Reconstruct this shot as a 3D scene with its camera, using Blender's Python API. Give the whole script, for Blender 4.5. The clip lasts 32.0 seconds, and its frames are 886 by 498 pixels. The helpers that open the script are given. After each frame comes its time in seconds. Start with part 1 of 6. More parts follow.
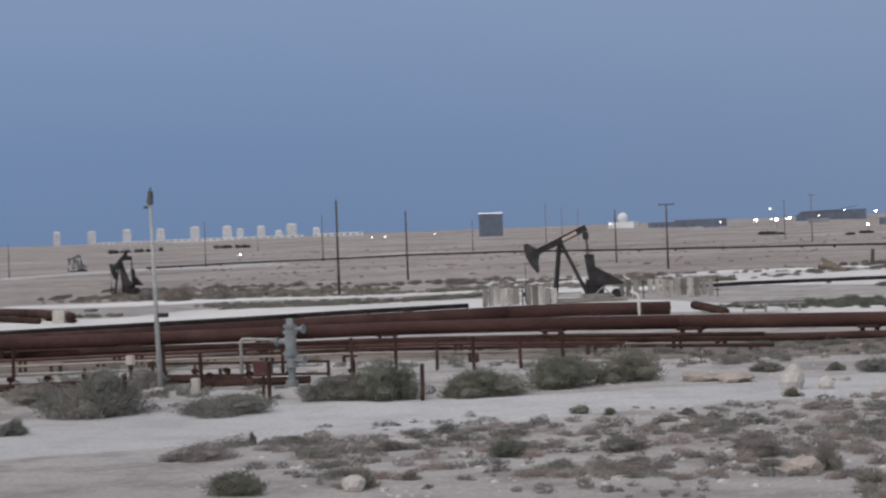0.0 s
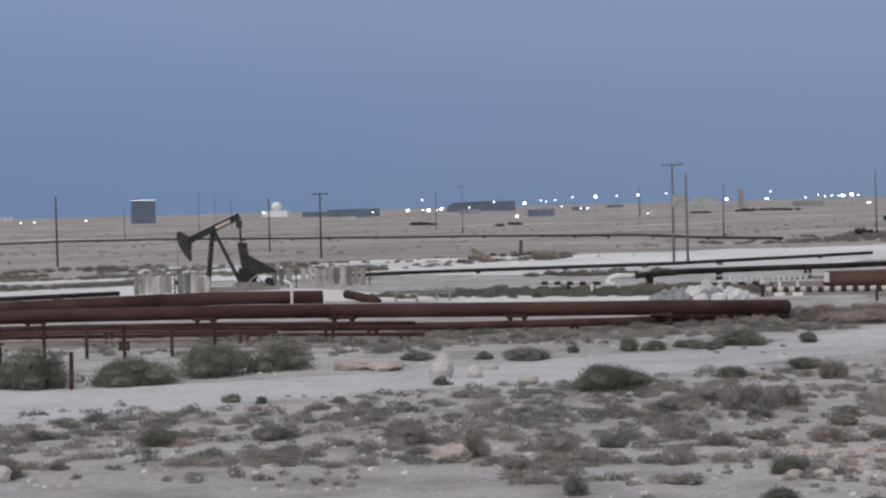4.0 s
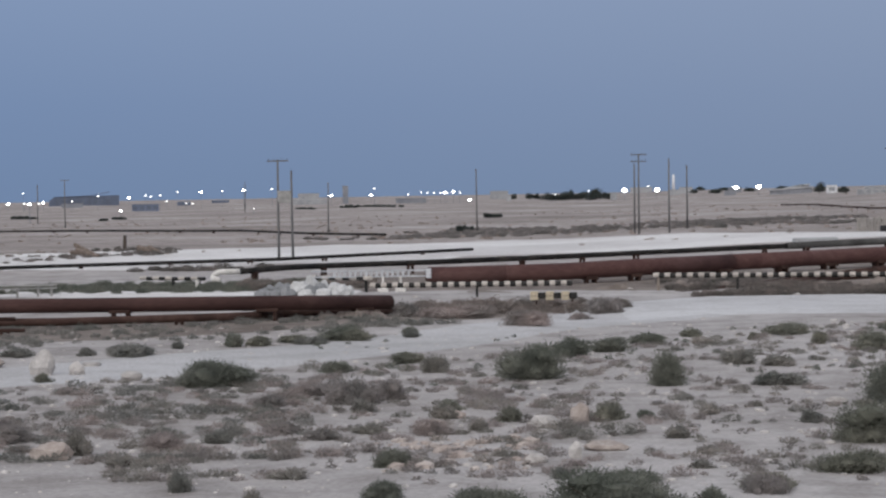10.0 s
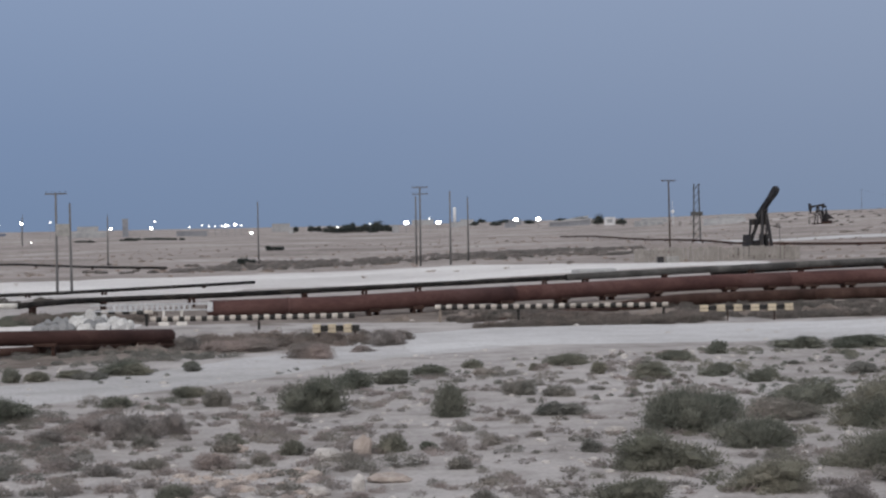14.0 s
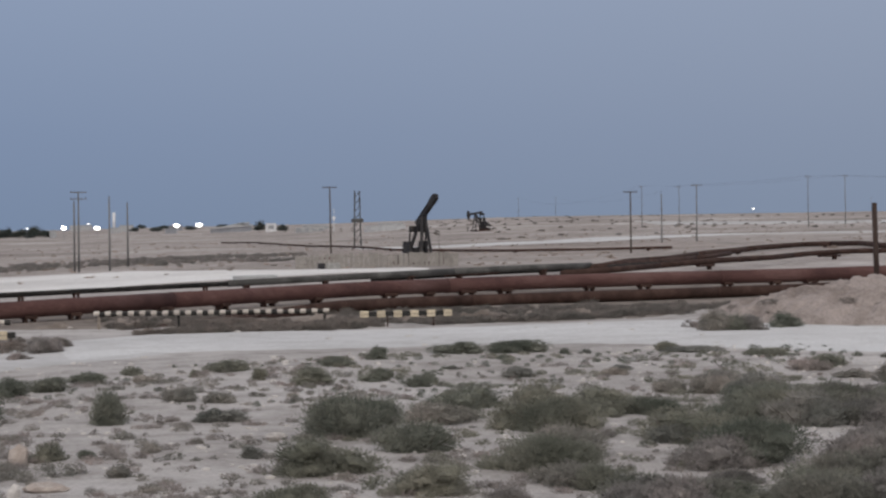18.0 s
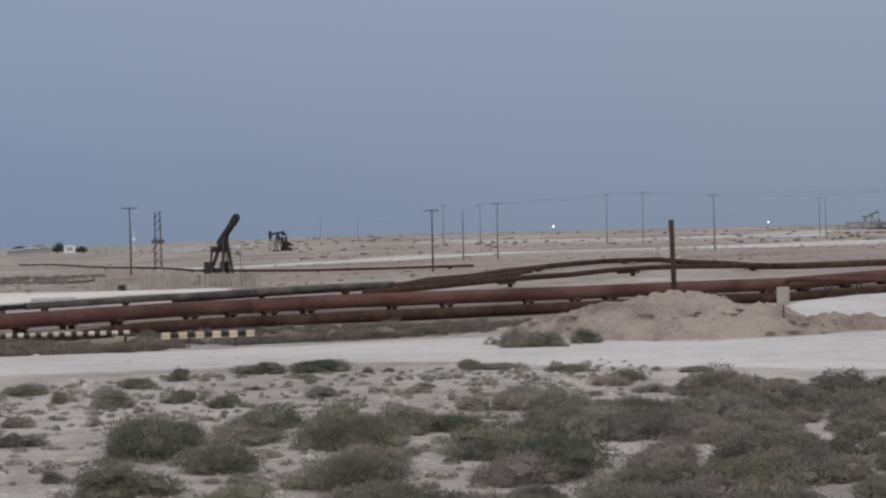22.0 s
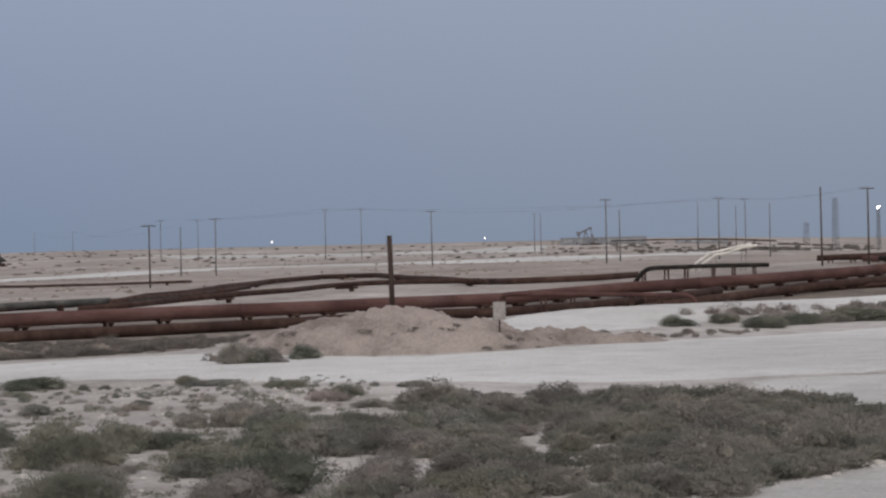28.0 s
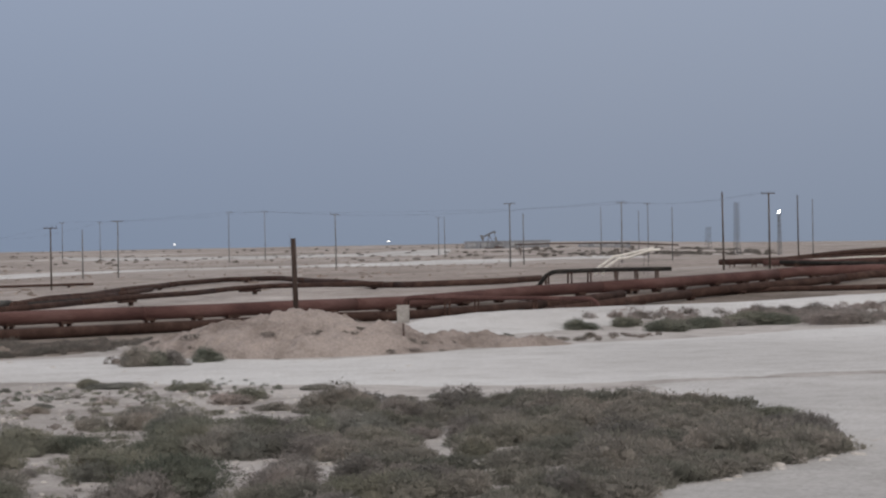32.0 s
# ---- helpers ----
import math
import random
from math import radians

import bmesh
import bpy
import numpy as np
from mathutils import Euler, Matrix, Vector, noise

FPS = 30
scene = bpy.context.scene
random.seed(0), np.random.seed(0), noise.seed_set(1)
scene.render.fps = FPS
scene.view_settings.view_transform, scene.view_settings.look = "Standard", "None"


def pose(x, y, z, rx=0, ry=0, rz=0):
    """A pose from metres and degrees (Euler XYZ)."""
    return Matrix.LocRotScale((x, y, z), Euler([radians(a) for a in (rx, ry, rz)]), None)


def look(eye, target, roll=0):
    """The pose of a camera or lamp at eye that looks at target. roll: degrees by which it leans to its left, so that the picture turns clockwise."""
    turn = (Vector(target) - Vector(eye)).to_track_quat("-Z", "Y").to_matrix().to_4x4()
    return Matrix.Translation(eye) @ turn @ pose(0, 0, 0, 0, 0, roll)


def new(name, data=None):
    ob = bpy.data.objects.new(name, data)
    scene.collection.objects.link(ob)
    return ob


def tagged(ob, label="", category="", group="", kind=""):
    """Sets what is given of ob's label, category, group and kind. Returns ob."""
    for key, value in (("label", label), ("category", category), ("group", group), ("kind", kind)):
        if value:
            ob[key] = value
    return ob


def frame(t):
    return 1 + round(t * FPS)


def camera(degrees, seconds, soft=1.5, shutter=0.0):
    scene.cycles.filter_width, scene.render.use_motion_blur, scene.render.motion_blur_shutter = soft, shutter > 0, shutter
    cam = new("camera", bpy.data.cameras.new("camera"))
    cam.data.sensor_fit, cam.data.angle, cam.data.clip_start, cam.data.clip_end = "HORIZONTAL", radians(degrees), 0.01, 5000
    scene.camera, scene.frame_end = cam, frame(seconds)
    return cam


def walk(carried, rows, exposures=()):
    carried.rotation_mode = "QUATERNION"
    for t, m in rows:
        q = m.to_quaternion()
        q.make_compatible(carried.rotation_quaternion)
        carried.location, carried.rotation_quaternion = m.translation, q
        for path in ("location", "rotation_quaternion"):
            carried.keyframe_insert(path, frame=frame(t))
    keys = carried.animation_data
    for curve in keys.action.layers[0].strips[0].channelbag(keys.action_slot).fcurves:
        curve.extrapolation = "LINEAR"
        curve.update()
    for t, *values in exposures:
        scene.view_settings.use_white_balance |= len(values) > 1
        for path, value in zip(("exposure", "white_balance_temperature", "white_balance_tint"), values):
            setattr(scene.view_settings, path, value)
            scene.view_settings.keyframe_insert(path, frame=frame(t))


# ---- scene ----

EYE = 6.5
cam = camera(24.0, 32.0, soft=2.3, shutter=0.4)
# seconds, yaw to the left, pitch up, lean: the camera turns where it stands
TURNS = [
    (0.0, 25.654, -0.516, -2.205),
    (0.5, 24.292, -0.417, -2.054),
    (1.0, 23.209, -0.431, -1.841),
    (1.5, 21.868, -0.910, -1.950),
    (2.0, 20.225, -1.133, -1.832),
    (2.5, 19.167, -0.896, -1.522),
    (3.0, 17.701, -1.103, -1.554),
    (3.5, 17.127, -1.235, -1.620),
    (4.0, 16.160, -1.129, -1.467),
    (4.5, 15.252, -1.249, -1.611),
    (6.5, 11.877, -1.563, -1.439),
    (7.0, 11.090, -1.396, -1.289),
    (7.5, 10.136, -1.223, -1.100),
    (8.0, 8.316, -1.715, -1.002),
    (8.5, 7.728, -2.007, -0.877),
    (9.0, 7.101, -1.774, -0.597),
    (9.5, 6.262, -1.475, -0.623),
    (10.0, 5.342, -1.480, -0.970),
    (10.5, 4.845, -1.299, -1.007),
    (11.0, 3.737, -0.916, -1.150),
    (11.5, 3.260, -0.797, -1.232),
    (12.0, 2.046, -0.952, -1.269),
    (12.5, 1.607, -1.094, -1.271),
    (13.0, 1.471, -1.164, -1.071),
    (13.5, 0.334, -0.938, -0.960),
    (15.5, -3.245, -0.427, -1.359),
    (16.0, -4.917, -0.408, -1.148),
    (16.5, -6.075, -0.540, -1.084),
    (17.0, -7.664, -0.322, -0.868),
    (17.5, -8.608, -0.295, -0.882),
    (18.0, -9.954, -0.675, -0.839),
    (18.5, -10.499, -0.814, -0.782),
    (19.0, -10.726, -0.922, -0.868),
    (19.5, -11.661, -0.560, -0.907),
    (20.0, -12.246, -0.382, -0.966),
    (20.5, -12.815, -0.379, -1.136),
    (21.0, -13.801, -0.454, -1.205),
    (21.5, -14.345, -0.254, -1.258),
    (22.0, -15.396, -0.244, -1.309),
    (22.5, -15.865, -0.264, -1.320),
    (23.0, -16.510, -0.016, -1.297),
    (23.5, -17.679, -0.292, -1.186),
    (24.0, -18.431, -0.175, -1.112),
    (24.5, -18.913, -0.247, -1.125),
    (26.5, -20.777, -0.169, -1.436),
    (27.0, -21.377, 0.078, -1.413),
    (27.5, -22.082, -0.030, -1.475),
    (28.0, -23.126, 0.010, -1.306),
    (28.5, -23.792, -0.092, -1.170),
    (29.0, -24.138, -0.336, -1.153),
    (29.5, -24.753, -0.650, -0.990),
    (30.0, -25.555, -0.737, -0.598),
    (30.5, -25.687, -0.761, -0.801),
    (31.0, -26.559, -0.255, -0.910),
    (31.5, -26.349, 0.016, -1.086),
    (32.0, -25.766, 0.043, -1.125),
]
walk(cam, [(t, pose(0, 0, EYE) @ pose(0, 0, 0, 0, 0, yaw) @ pose(0, 0, 0, 90 + pitch) @ pose(0, 0, 0, 0, 0, lean)) for t, yaw, pitch, lean in TURNS],
     exposures=[(0, 0.0, 6420, 10), (5, 0.0, 6300, 10), (10, 0.0, 6300, 10), (18, 0.0, 6620, 10), (22, 0.0, 6740, 10), (27, 0.0, 6740, 10), (32, 0.0, 6820, 10)])

# ---- dusk sky: blue-grey haze to the east, the afterglow behind the viewpoint ----
SUN_AZ, SUN_EL = 200.0, 38.0
world = bpy.data.worlds.new("dusk_sky")
scene.world = world
world.use_nodes = True
wn, wl = world.node_tree.nodes, world.node_tree.links
wn.clear()
sky = wn.new("ShaderNodeTexSky")
sky.sky_type, sky.sun_disc = "NISHITA", False
sky.sun_elevation, sky.sun_rotation = radians(4), radians(SUN_AZ)
sky.air_density, sky.dust_density = 1.6, 2.0
place = wn.new("ShaderNodeTexCoord")
axes = wn.new("ShaderNodeSeparateXYZ")
wl.new(place.outputs["Generated"], axes.inputs[0])
height = wn.new("ShaderNodeValToRGB")
height.color_ramp.elements[0].position, height.color_ramp.elements[0].color = 0.0, (0.168, 0.254, 0.418, 1)
height.color_ramp.elements[1].position, height.color_ramp.elements[1].color = 1.0, (0.60, 0.62, 0.66, 1)
for spot, tone in ((0.045, (0.178, 0.272, 0.455, 1)), (0.12, (0.238, 0.332, 0.52, 1)), (0.35, (0.42, 0.46, 0.56, 1))):
    height.color_ramp.elements.new(spot).color = tone
wl.new(axes.outputs["Z"], height.inputs[0])
# the haze turns greyer towards the south-east
side = wn.new("ShaderNodeMapRange")
side.inputs["From Min"].default_value, side.inputs["From Max"].default_value = -0.5, 0.5
side.inputs["To Min"].default_value, side.inputs["To Max"].default_value = 0.0, 0.75
wl.new(axes.outputs["X"], side.inputs["Value"])
grey = wn.new("ShaderNodeMix")
grey.data_type = "RGBA"
haze = wn.new("ShaderNodeValToRGB")
haze.color_ramp.elements[0].position, haze.color_ramp.elements[0].color = 0.0, (0.268, 0.318, 0.408, 1)
haze.color_ramp.elements[1].position, haze.color_ramp.elements[1].color = 1.0, (0.60, 0.62, 0.66, 1)
haze.color_ramp.elements.new(0.12).color = (0.335, 0.392, 0.515, 1)
wl.new(axes.outputs["Z"], haze.inputs[0])
wl.new(side.outputs[0], grey.inputs["Factor"])
wl.new(height.outputs[0], grey.inputs[6])
wl.new(haze.outputs[0], grey.inputs[7])
# the bright western half
west = wn.new("ShaderNodeMapRange")
west.interpolation_type = "SMOOTHSTEP"
west.inputs["From Min"].default_value, west.inputs["From Max"].default_value = 0.55, -0.8
west.inputs["To Min"].default_value, west.inputs["To Max"].default_value = 0.0, 1.0
wl.new(axes.outputs["Y"], west.inputs["Value"])
glow = wn.new("ShaderNodeMix")
glow.data_type = "RGBA"
glow.inputs[7].default_value = (0.98, 0.93, 0.90, 1)
wl.new(west.outputs[0], glow.inputs["Factor"])
wl.new(grey.outputs[2], glow.inputs[6])
air = wn.new("ShaderNodeBackground")
wl.new(glow.outputs[2], air.inputs["Color"])
air.inputs["Strength"].default_value = 1.0
day = wn.new("ShaderNodeBackground")
wl.new(sky.outputs[0], day.inputs["Color"])
day.inputs["Strength"].default_value = 0.05
blend = wn.new("ShaderNodeMixShader")
blend.inputs[0].default_value = 0.10
wl.new(air.outputs[0], blend.inputs[1])
wl.new(day.outputs[0], blend.inputs[2])
out = wn.new("ShaderNodeOutputWorld")
wl.new(blend.outputs[0], out.inputs["Surface"])

sun = new("sun", bpy.data.lights.new("sun", "SUN"))
sun.data.energy, sun.data.angle, sun.data.color = 0.9, radians(50), (1.0, 0.96, 0.92)
sun_way = Vector((math.sin(radians(SUN_AZ)) * math.cos(radians(SUN_EL)), math.cos(radians(SUN_AZ)) * math.cos(radians(SUN_EL)), math.sin(radians(SUN_EL))))
sun.matrix_world = look(tuple(sun_way * 50), (0, 0, 0))

# ---- materials ----


def ramp_of(nt, source, stops):
    nd = nt.nodes.new("ShaderNodeValToRGB")
    els = nd.color_ramp.elements
    els[0].position, els[0].color = stops[0][0], (*stops[0][1], 1)
    els[1].position, els[1].color = stops[-1][0], (*stops[-1][1], 1)
    for spot, tone in stops[1:-1]:
        els.new(spot).color = (*tone, 1)
    nt.links.new(source, nd.inputs[0])
    return nd.outputs[0]


def noise_of(nt, where, scale, detail=5.0, rough=0.6):
    nd = nt.nodes.new("ShaderNodeTexNoise")
    nd.inputs["Scale"].default_value, nd.inputs["Detail"].default_value, nd.inputs["Roughness"].default_value = scale, detail, rough
    nt.links.new(where, nd.inputs["Vector"])
    return nd.outputs["Fac"]


def mixed(nt, a, b, fac, how="MIX"):
    nd = nt.nodes.new("ShaderNodeMix")
    nd.data_type, nd.blend_type = "RGBA", how
    for source, slot in ((a, 6), (b, 7), (fac, 0)):
        if isinstance(source, (tuple, float, int)):
            nd.inputs[slot].default_value = (*source, 1) if isinstance(source, tuple) else source
        else:
            nt.links.new(source, nd.inputs[slot])
    return nd.outputs[2]


def paint(name, tones, scale=3.0, fine=25.0, rough=0.8, metal=0.0, bump=0.3, vary=0.12, stretch=(1, 1, 1), specular=0.3):
    """A worn surface: tones (dark, middle, light) laid by a coarse and a fine grain; each object a little different."""
    mat = bpy.data.materials.new(name)
    mat.use_nodes = True
    nt = mat.node_tree
    bsdf = nt.nodes["Principled BSDF"]
    coord = nt.nodes.new("ShaderNodeTexCoord")
    info = nt.nodes.new("ShaderNodeObjectInfo")
    shift = nt.nodes.new("ShaderNodeVectorMath")
    shift.operation = "MULTIPLY_ADD"
    shift.inputs[1].default_value = stretch
    nt.links.new(coord.outputs["Object"], shift.inputs[0])
    if vary > 0.05:
        nt.links.new(info.outputs["Random"], shift.inputs[2])
    else:
        shift.inputs[2].default_value = (0, 0, 0)
    big = noise_of(nt, shift.outputs[0], scale)
    small = noise_of(nt, shift.outputs[0], fine, 3.0)
    dark, middle, light = tones
    base = ramp_of(nt, big, ((0.30, dark), (0.5, middle), (0.72, light)))
    grain = ramp_of(nt, small, ((0.25, (0.72, 0.72, 0.72)), (0.75, (1.15, 1.15, 1.15))))
    col = mixed(nt, base, grain, 0.8, "MULTIPLY")
    own = nt.nodes.new("ShaderNodeMapRange")
    own.inputs["To Min"].default_value, own.inputs["To Max"].default_value = 1 - vary, 1 + vary
    nt.links.new(info.outputs["Random"], own.inputs["Value"])
    tint = nt.nodes.new("ShaderNodeVectorMath")
    tint.operation = "SCALE"
    nt.links.new(col, tint.inputs[0])
    nt.links.new(own.outputs[0], tint.inputs["Scale"])
    nt.links.new(tint.outputs[0], bsdf.inputs["Base Color"])
    bsdf.inputs["Roughness"].default_value, bsdf.inputs["Metallic"].default_value = rough, metal
    bsdf.inputs["Specular IOR Level"].default_value = specular
    lift = nt.nodes.new("ShaderNodeBump")
    lift.inputs["Strength"].default_value, lift.inputs["Distance"].default_value = bump, 0.02
    nt.links.new(small, lift.inputs["Height"])
    nt.links.new(lift.outputs[0], bsdf.inputs["Normal"])
    return mat


def glowing(name, colour, strength):
    mat = bpy.data.materials.new(name)
    mat.use_nodes = True
    bsdf = mat.node_tree.nodes["Principled BSDF"]
    bsdf.inputs["Base Color"].default_value = (0.8, 0.8, 0.8, 1)
    bsdf.inputs["Emission Color"].default_value, bsdf.inputs["Emission Strength"].default_value = (*colour, 1), strength
    return mat


def soil(name, pale, mid, dark, patches=0.5, plain=None):
    """Desert floor: wide stains, gravel drifts and grit, at true size."""
    mat = bpy.data.materials.new(name)
    mat.use_nodes = True
    nt = mat.node_tree
    bsdf = nt.nodes["Principled BSDF"]
    coord = nt.nodes.new("ShaderNodeTexCoord")
    where = coord.outputs["Object"]
    wide = noise_of(nt, where, 0.035, 4.0, 0.55)
    drift = noise_of(nt, where, 0.35, 6.0, 0.65)
    grit = noise_of(nt, where, 6.0, 4.0, 0.7)
    base = ramp_of(nt, wide, ((0.36, dark), (0.5, mid), (0.62, pale)))
    if plain:
        # another, browner soil begins past the gravel pads
        reach = nt.nodes.new("ShaderNodeVectorMath")
        reach.operation = "LENGTH"
        nt.links.new(where, reach.inputs[0])
        edge = nt.nodes.new("ShaderNodeMath")
        edge.operation = "MULTIPLY_ADD"
        edge.inputs[1].default_value = 120.0
        nt.links.new(wide, edge.inputs[0])
        nt.links.new(reach.outputs["Value"], edge.inputs[2])
        part_of = nt.nodes.new("ShaderNodeMapRange")
        part_of.inputs["From Min"].default_value, part_of.inputs["From Max"].default_value = 235.0, 320.0
        nt.links.new(edge.outputs[0], part_of.inputs["Value"])
        far_tone = ramp_of(nt, noise_of(nt, where, 0.016, 8.0, 0.72), ((0.36, plain[0]), (0.5, plain[1]), (0.60, plain[2]), (0.66, plain[3])))
        base = mixed(nt, base, far_tone, part_of.outputs[0])
    over = ramp_of(nt, drift, ((0.38, (0.60, 0.58, 0.56)), (0.52, (1.0, 1.0, 1.0)), (0.66, (1.14, 1.13, 1.12))))
    col = mixed(nt, base, over, patches, "MULTIPLY")
    fine = ramp_of(nt, grit, ((0.32, (0.66, 0.65, 0.64)), (0.6, (1.08, 1.08, 1.08))))
    col = mixed(nt, col, fine, 0.7, "MULTIPLY")
    nt.links.new(col, bsdf.inputs["Base Color"])
    bsdf.inputs["Roughness"].default_value, bsdf.inputs["Specular IOR Level"].default_value = 0.95, 0.1
    lift = nt.nodes.new("ShaderNodeBump")
    lift.inputs["Strength"].default_value, lift.inputs["Distance"].default_value = 0.5, 0.08
    nt.links.new(grit, lift.inputs["Height"])
    nt.links.new(lift.outputs[0], bsdf.inputs["Normal"])
    return mat


SAND = soil("desert_sand", (0.490, 0.472, 0.474), (0.428, 0.409, 0.409), (0.355, 0.335, 0.331), 0.65, plain=((0.251, 0.225, 0.215), (0.364, 0.330, 0.319), (0.433, 0.400, 0.391), (0.571, 0.550, 0.549)))
GRAVEL = soil("white_gravel", (0.632, 0.638, 0.658), (0.580, 0.582, 0.600), (0.512, 0.512, 0.526), 0.25)
WHITE_PAD = soil("clean_white_gravel", (0.76, 0.755, 0.76), (0.70, 0.69, 0.695), (0.62, 0.61, 0.615), 0.2)
TRACK = soil("grey_track", (0.556, 0.556, 0.574), (0.498, 0.496, 0.508), (0.440, 0.437, 0.446), 0.3)
TAN = soil("tan_heap", (0.350, 0.312, 0.303), (0.300, 0.263, 0.254), (0.245, 0.213, 0.203), 0.8)
RUST = paint("rusty_red_oxide", ((0.063, 0.033, 0.033), (0.099, 0.053, 0.050), (0.140, 0.083, 0.080)), 0.5, 6.0, 0.8, vary=0.03, stretch=(0.300, 1.100, 1.150), specular=0.15)
MAROON = paint("maroon_brown_oxide", ((0.044, 0.024, 0.023), (0.069, 0.038, 0.035), (0.103, 0.061, 0.056)), 0.5, 6.0, 0.8, vary=0.03, stretch=(0.345, 1.150, 1.170), specular=0.15)
BROWN_SOIL = soil("brown_soil", (0.299, 0.265, 0.248), (0.238, 0.209, 0.193), (0.176, 0.152, 0.139), 0.7)
GREY_ROCK = paint("grey_limestone", ((0.20, 0.21, 0.22), (0.27, 0.28, 0.295), (0.35, 0.36, 0.375)), 1.2, 9.0, 0.95, bump=0.6)
WHITE_ROCK = paint("white_limestone", ((0.460, 0.465, 0.470), (0.570, 0.580, 0.588), (0.662, 0.674, 0.686)), 1.2, 9.0, 0.95, bump=0.6)
DARK_RUST = paint("dark_rust", ((0.035, 0.022, 0.019), (0.058, 0.035, 0.030), (0.09, 0.058, 0.05)), 0.9, 9.0, 0.85, specular=0.12)
BLACK_PIPE = paint("black_coating", ((0.015, 0.015, 0.015), (0.027, 0.026, 0.026), (0.054, 0.050, 0.046)), 0.8, 9.0, 0.8, specular=0.1)
GREY_PIPE = paint("grey_pipe_paint", ((0.045, 0.045, 0.045), (0.08, 0.08, 0.08), (0.15, 0.15, 0.148)), 0.4, 6.0, 0.8, specular=0.15)
POLE_WOOD = paint("weathered_pole_wood", ((0.044, 0.034, 0.030), (0.072, 0.058, 0.050), (0.116, 0.095, 0.083)), 2.0, 18.0, 0.9, stretch=(3.480, 3.240, 0.320))
STEEL = paint("dark_steel", ((0.018, 0.018, 0.021), (0.033, 0.033, 0.038), (0.068, 0.060, 0.057)), 1.5, 12.0, 0.6, 0.3)
WHITE = paint("white_paint", ((0.58, 0.57, 0.55), (0.70, 0.69, 0.67), (0.78, 0.77, 0.75)), 1.5, 12.0, 0.7)
BLACK = paint("black_paint", ((0.012, 0.012, 0.012), (0.02, 0.02, 0.02), (0.04, 0.038, 0.035)), 2.0, 14.0, 0.6)
YELLOW = paint("faded_yellow_paint", ((0.46, 0.40, 0.30), (0.56, 0.49, 0.37), (0.62, 0.55, 0.43)), 2.0, 14.0, 0.7)
CONCRETE = paint("pale_concrete", ((0.34, 0.33, 0.31), (0.45, 0.43, 0.41), (0.54, 0.52, 0.50)), 1.5, 14.0, 0.9)
TAN_EDGE = paint("worn_tan_paint", ((0.22, 0.19, 0.165), (0.30, 0.26, 0.23), (0.38, 0.34, 0.30)), 2.0, 14.0, 0.8)
WHITE_GREY = paint("dull_grey_white", ((0.22, 0.22, 0.22), (0.32, 0.32, 0.315), (0.42, 0.42, 0.41)), 2.0, 12.0, 0.7)
ROCK = paint("limestone", ((0.37, 0.35, 0.34), (0.48, 0.46, 0.45), (0.58, 0.56, 0.55)), 1.2, 9.0, 0.95, bump=0.6)


# ---- ground ----
def step(v, a, b):
    k = min(1.0, max(0.0, (v - a) / (b - a)))
    return k * k * (3 - 2 * k)


def ground(x, y):
    """Height of the desert floor."""
    r, az = math.hypot(x, y), math.degrees(math.atan2(x, y))
    z = 4.85 * (1 - step(r, 5, 42))                                   # the knoll with the viewpoint
    z += 1.3 * step(y, 150, 230) * step(x, -20, 30)                   # the land climbs to the east
    z += 1.7 * step(x, 60, 180) * step(y, 120, 240)
    z += 6.2 * step(r, 450, 1300) * step(az, 4, 13) * (1 - step(az, 29, 37)) * step(y, 0, 200)
    z += 5.5 * step(r, 600, 3200)
    b = y - 141 - 0.08 * (x - 68)                                     # the white sand bank
    z += 1.15 * step(x, 60, 82) * step(b, 0, 14) * (1 - step(b, 15, 28))
    z += 0.05 * step(r, 20, 60) * (math.sin(x * .21 + 1.3 * math.sin(y * .17)) + math.sin(y * .33 + x * .08))
    z += 0.5 * step(r, 260, 700) * (math.sin(x * .021 + 2) * math.sin(y * .013) + 0.5 * math.sin(x * .05 + y * .04))
    return z


def link_mesh(name, bm, material, owner=None, label="", smooth=False):
    data = bpy.data.meshes.new(name)
    bm.to_mesh(data)
    bm.free()
    if smooth:
        data.shade_smooth()
    data.materials.append(material)
    ob = new(name, data)
    if owner:
        ob.parent = owner
    if label:
        ob["label"] = label
    return ob


def part(name, bm, material, owner, label="", smooth=False):
    """One mesh object under a thing or under a part."""
    return link_mesh(name, bm, material, owner, label, smooth)


def sheet(name, xs, ys, height, material):
    """A grid from two lists of numbers through height(a, b) -> place."""
    verts = [height(a, b) for a in xs for b in ys]
    n, m = len(xs), len(ys)
    faces = [(i * m + j, i * m + j + 1, (i + 1) * m + j + 1, (i + 1) * m + j) for i in range(n - 1) for j in range(m - 1)]
    data = bpy.data.meshes.new(name)
    data.from_pydata(verts, [], faces)
    data.update()
    data.shade_smooth()
    data.materials.append(material)
    return new(name, data)


def desert_floor():
    radii, r = [0.0], 2.0
    while r < 4700:
        radii.append(r)
        r *= 1.025
    radii.append(4700.0)
    bearings = [-180 + 6 * i for i in range(22)] + [-48 + 0.4 * i for i in range(241)] + [54 + 6 * i for i in range(22)]

    def spot(r, a):
        x, y = r * math.sin(radians(a)), r * math.cos(radians(a))
        return x, y, ground(x, y)
    return sheet("ground", radii, bearings, spot, SAND)


tagged(desert_floor(), "pale grey stony desert floor reaching the horizon", "ground", kind="structure")


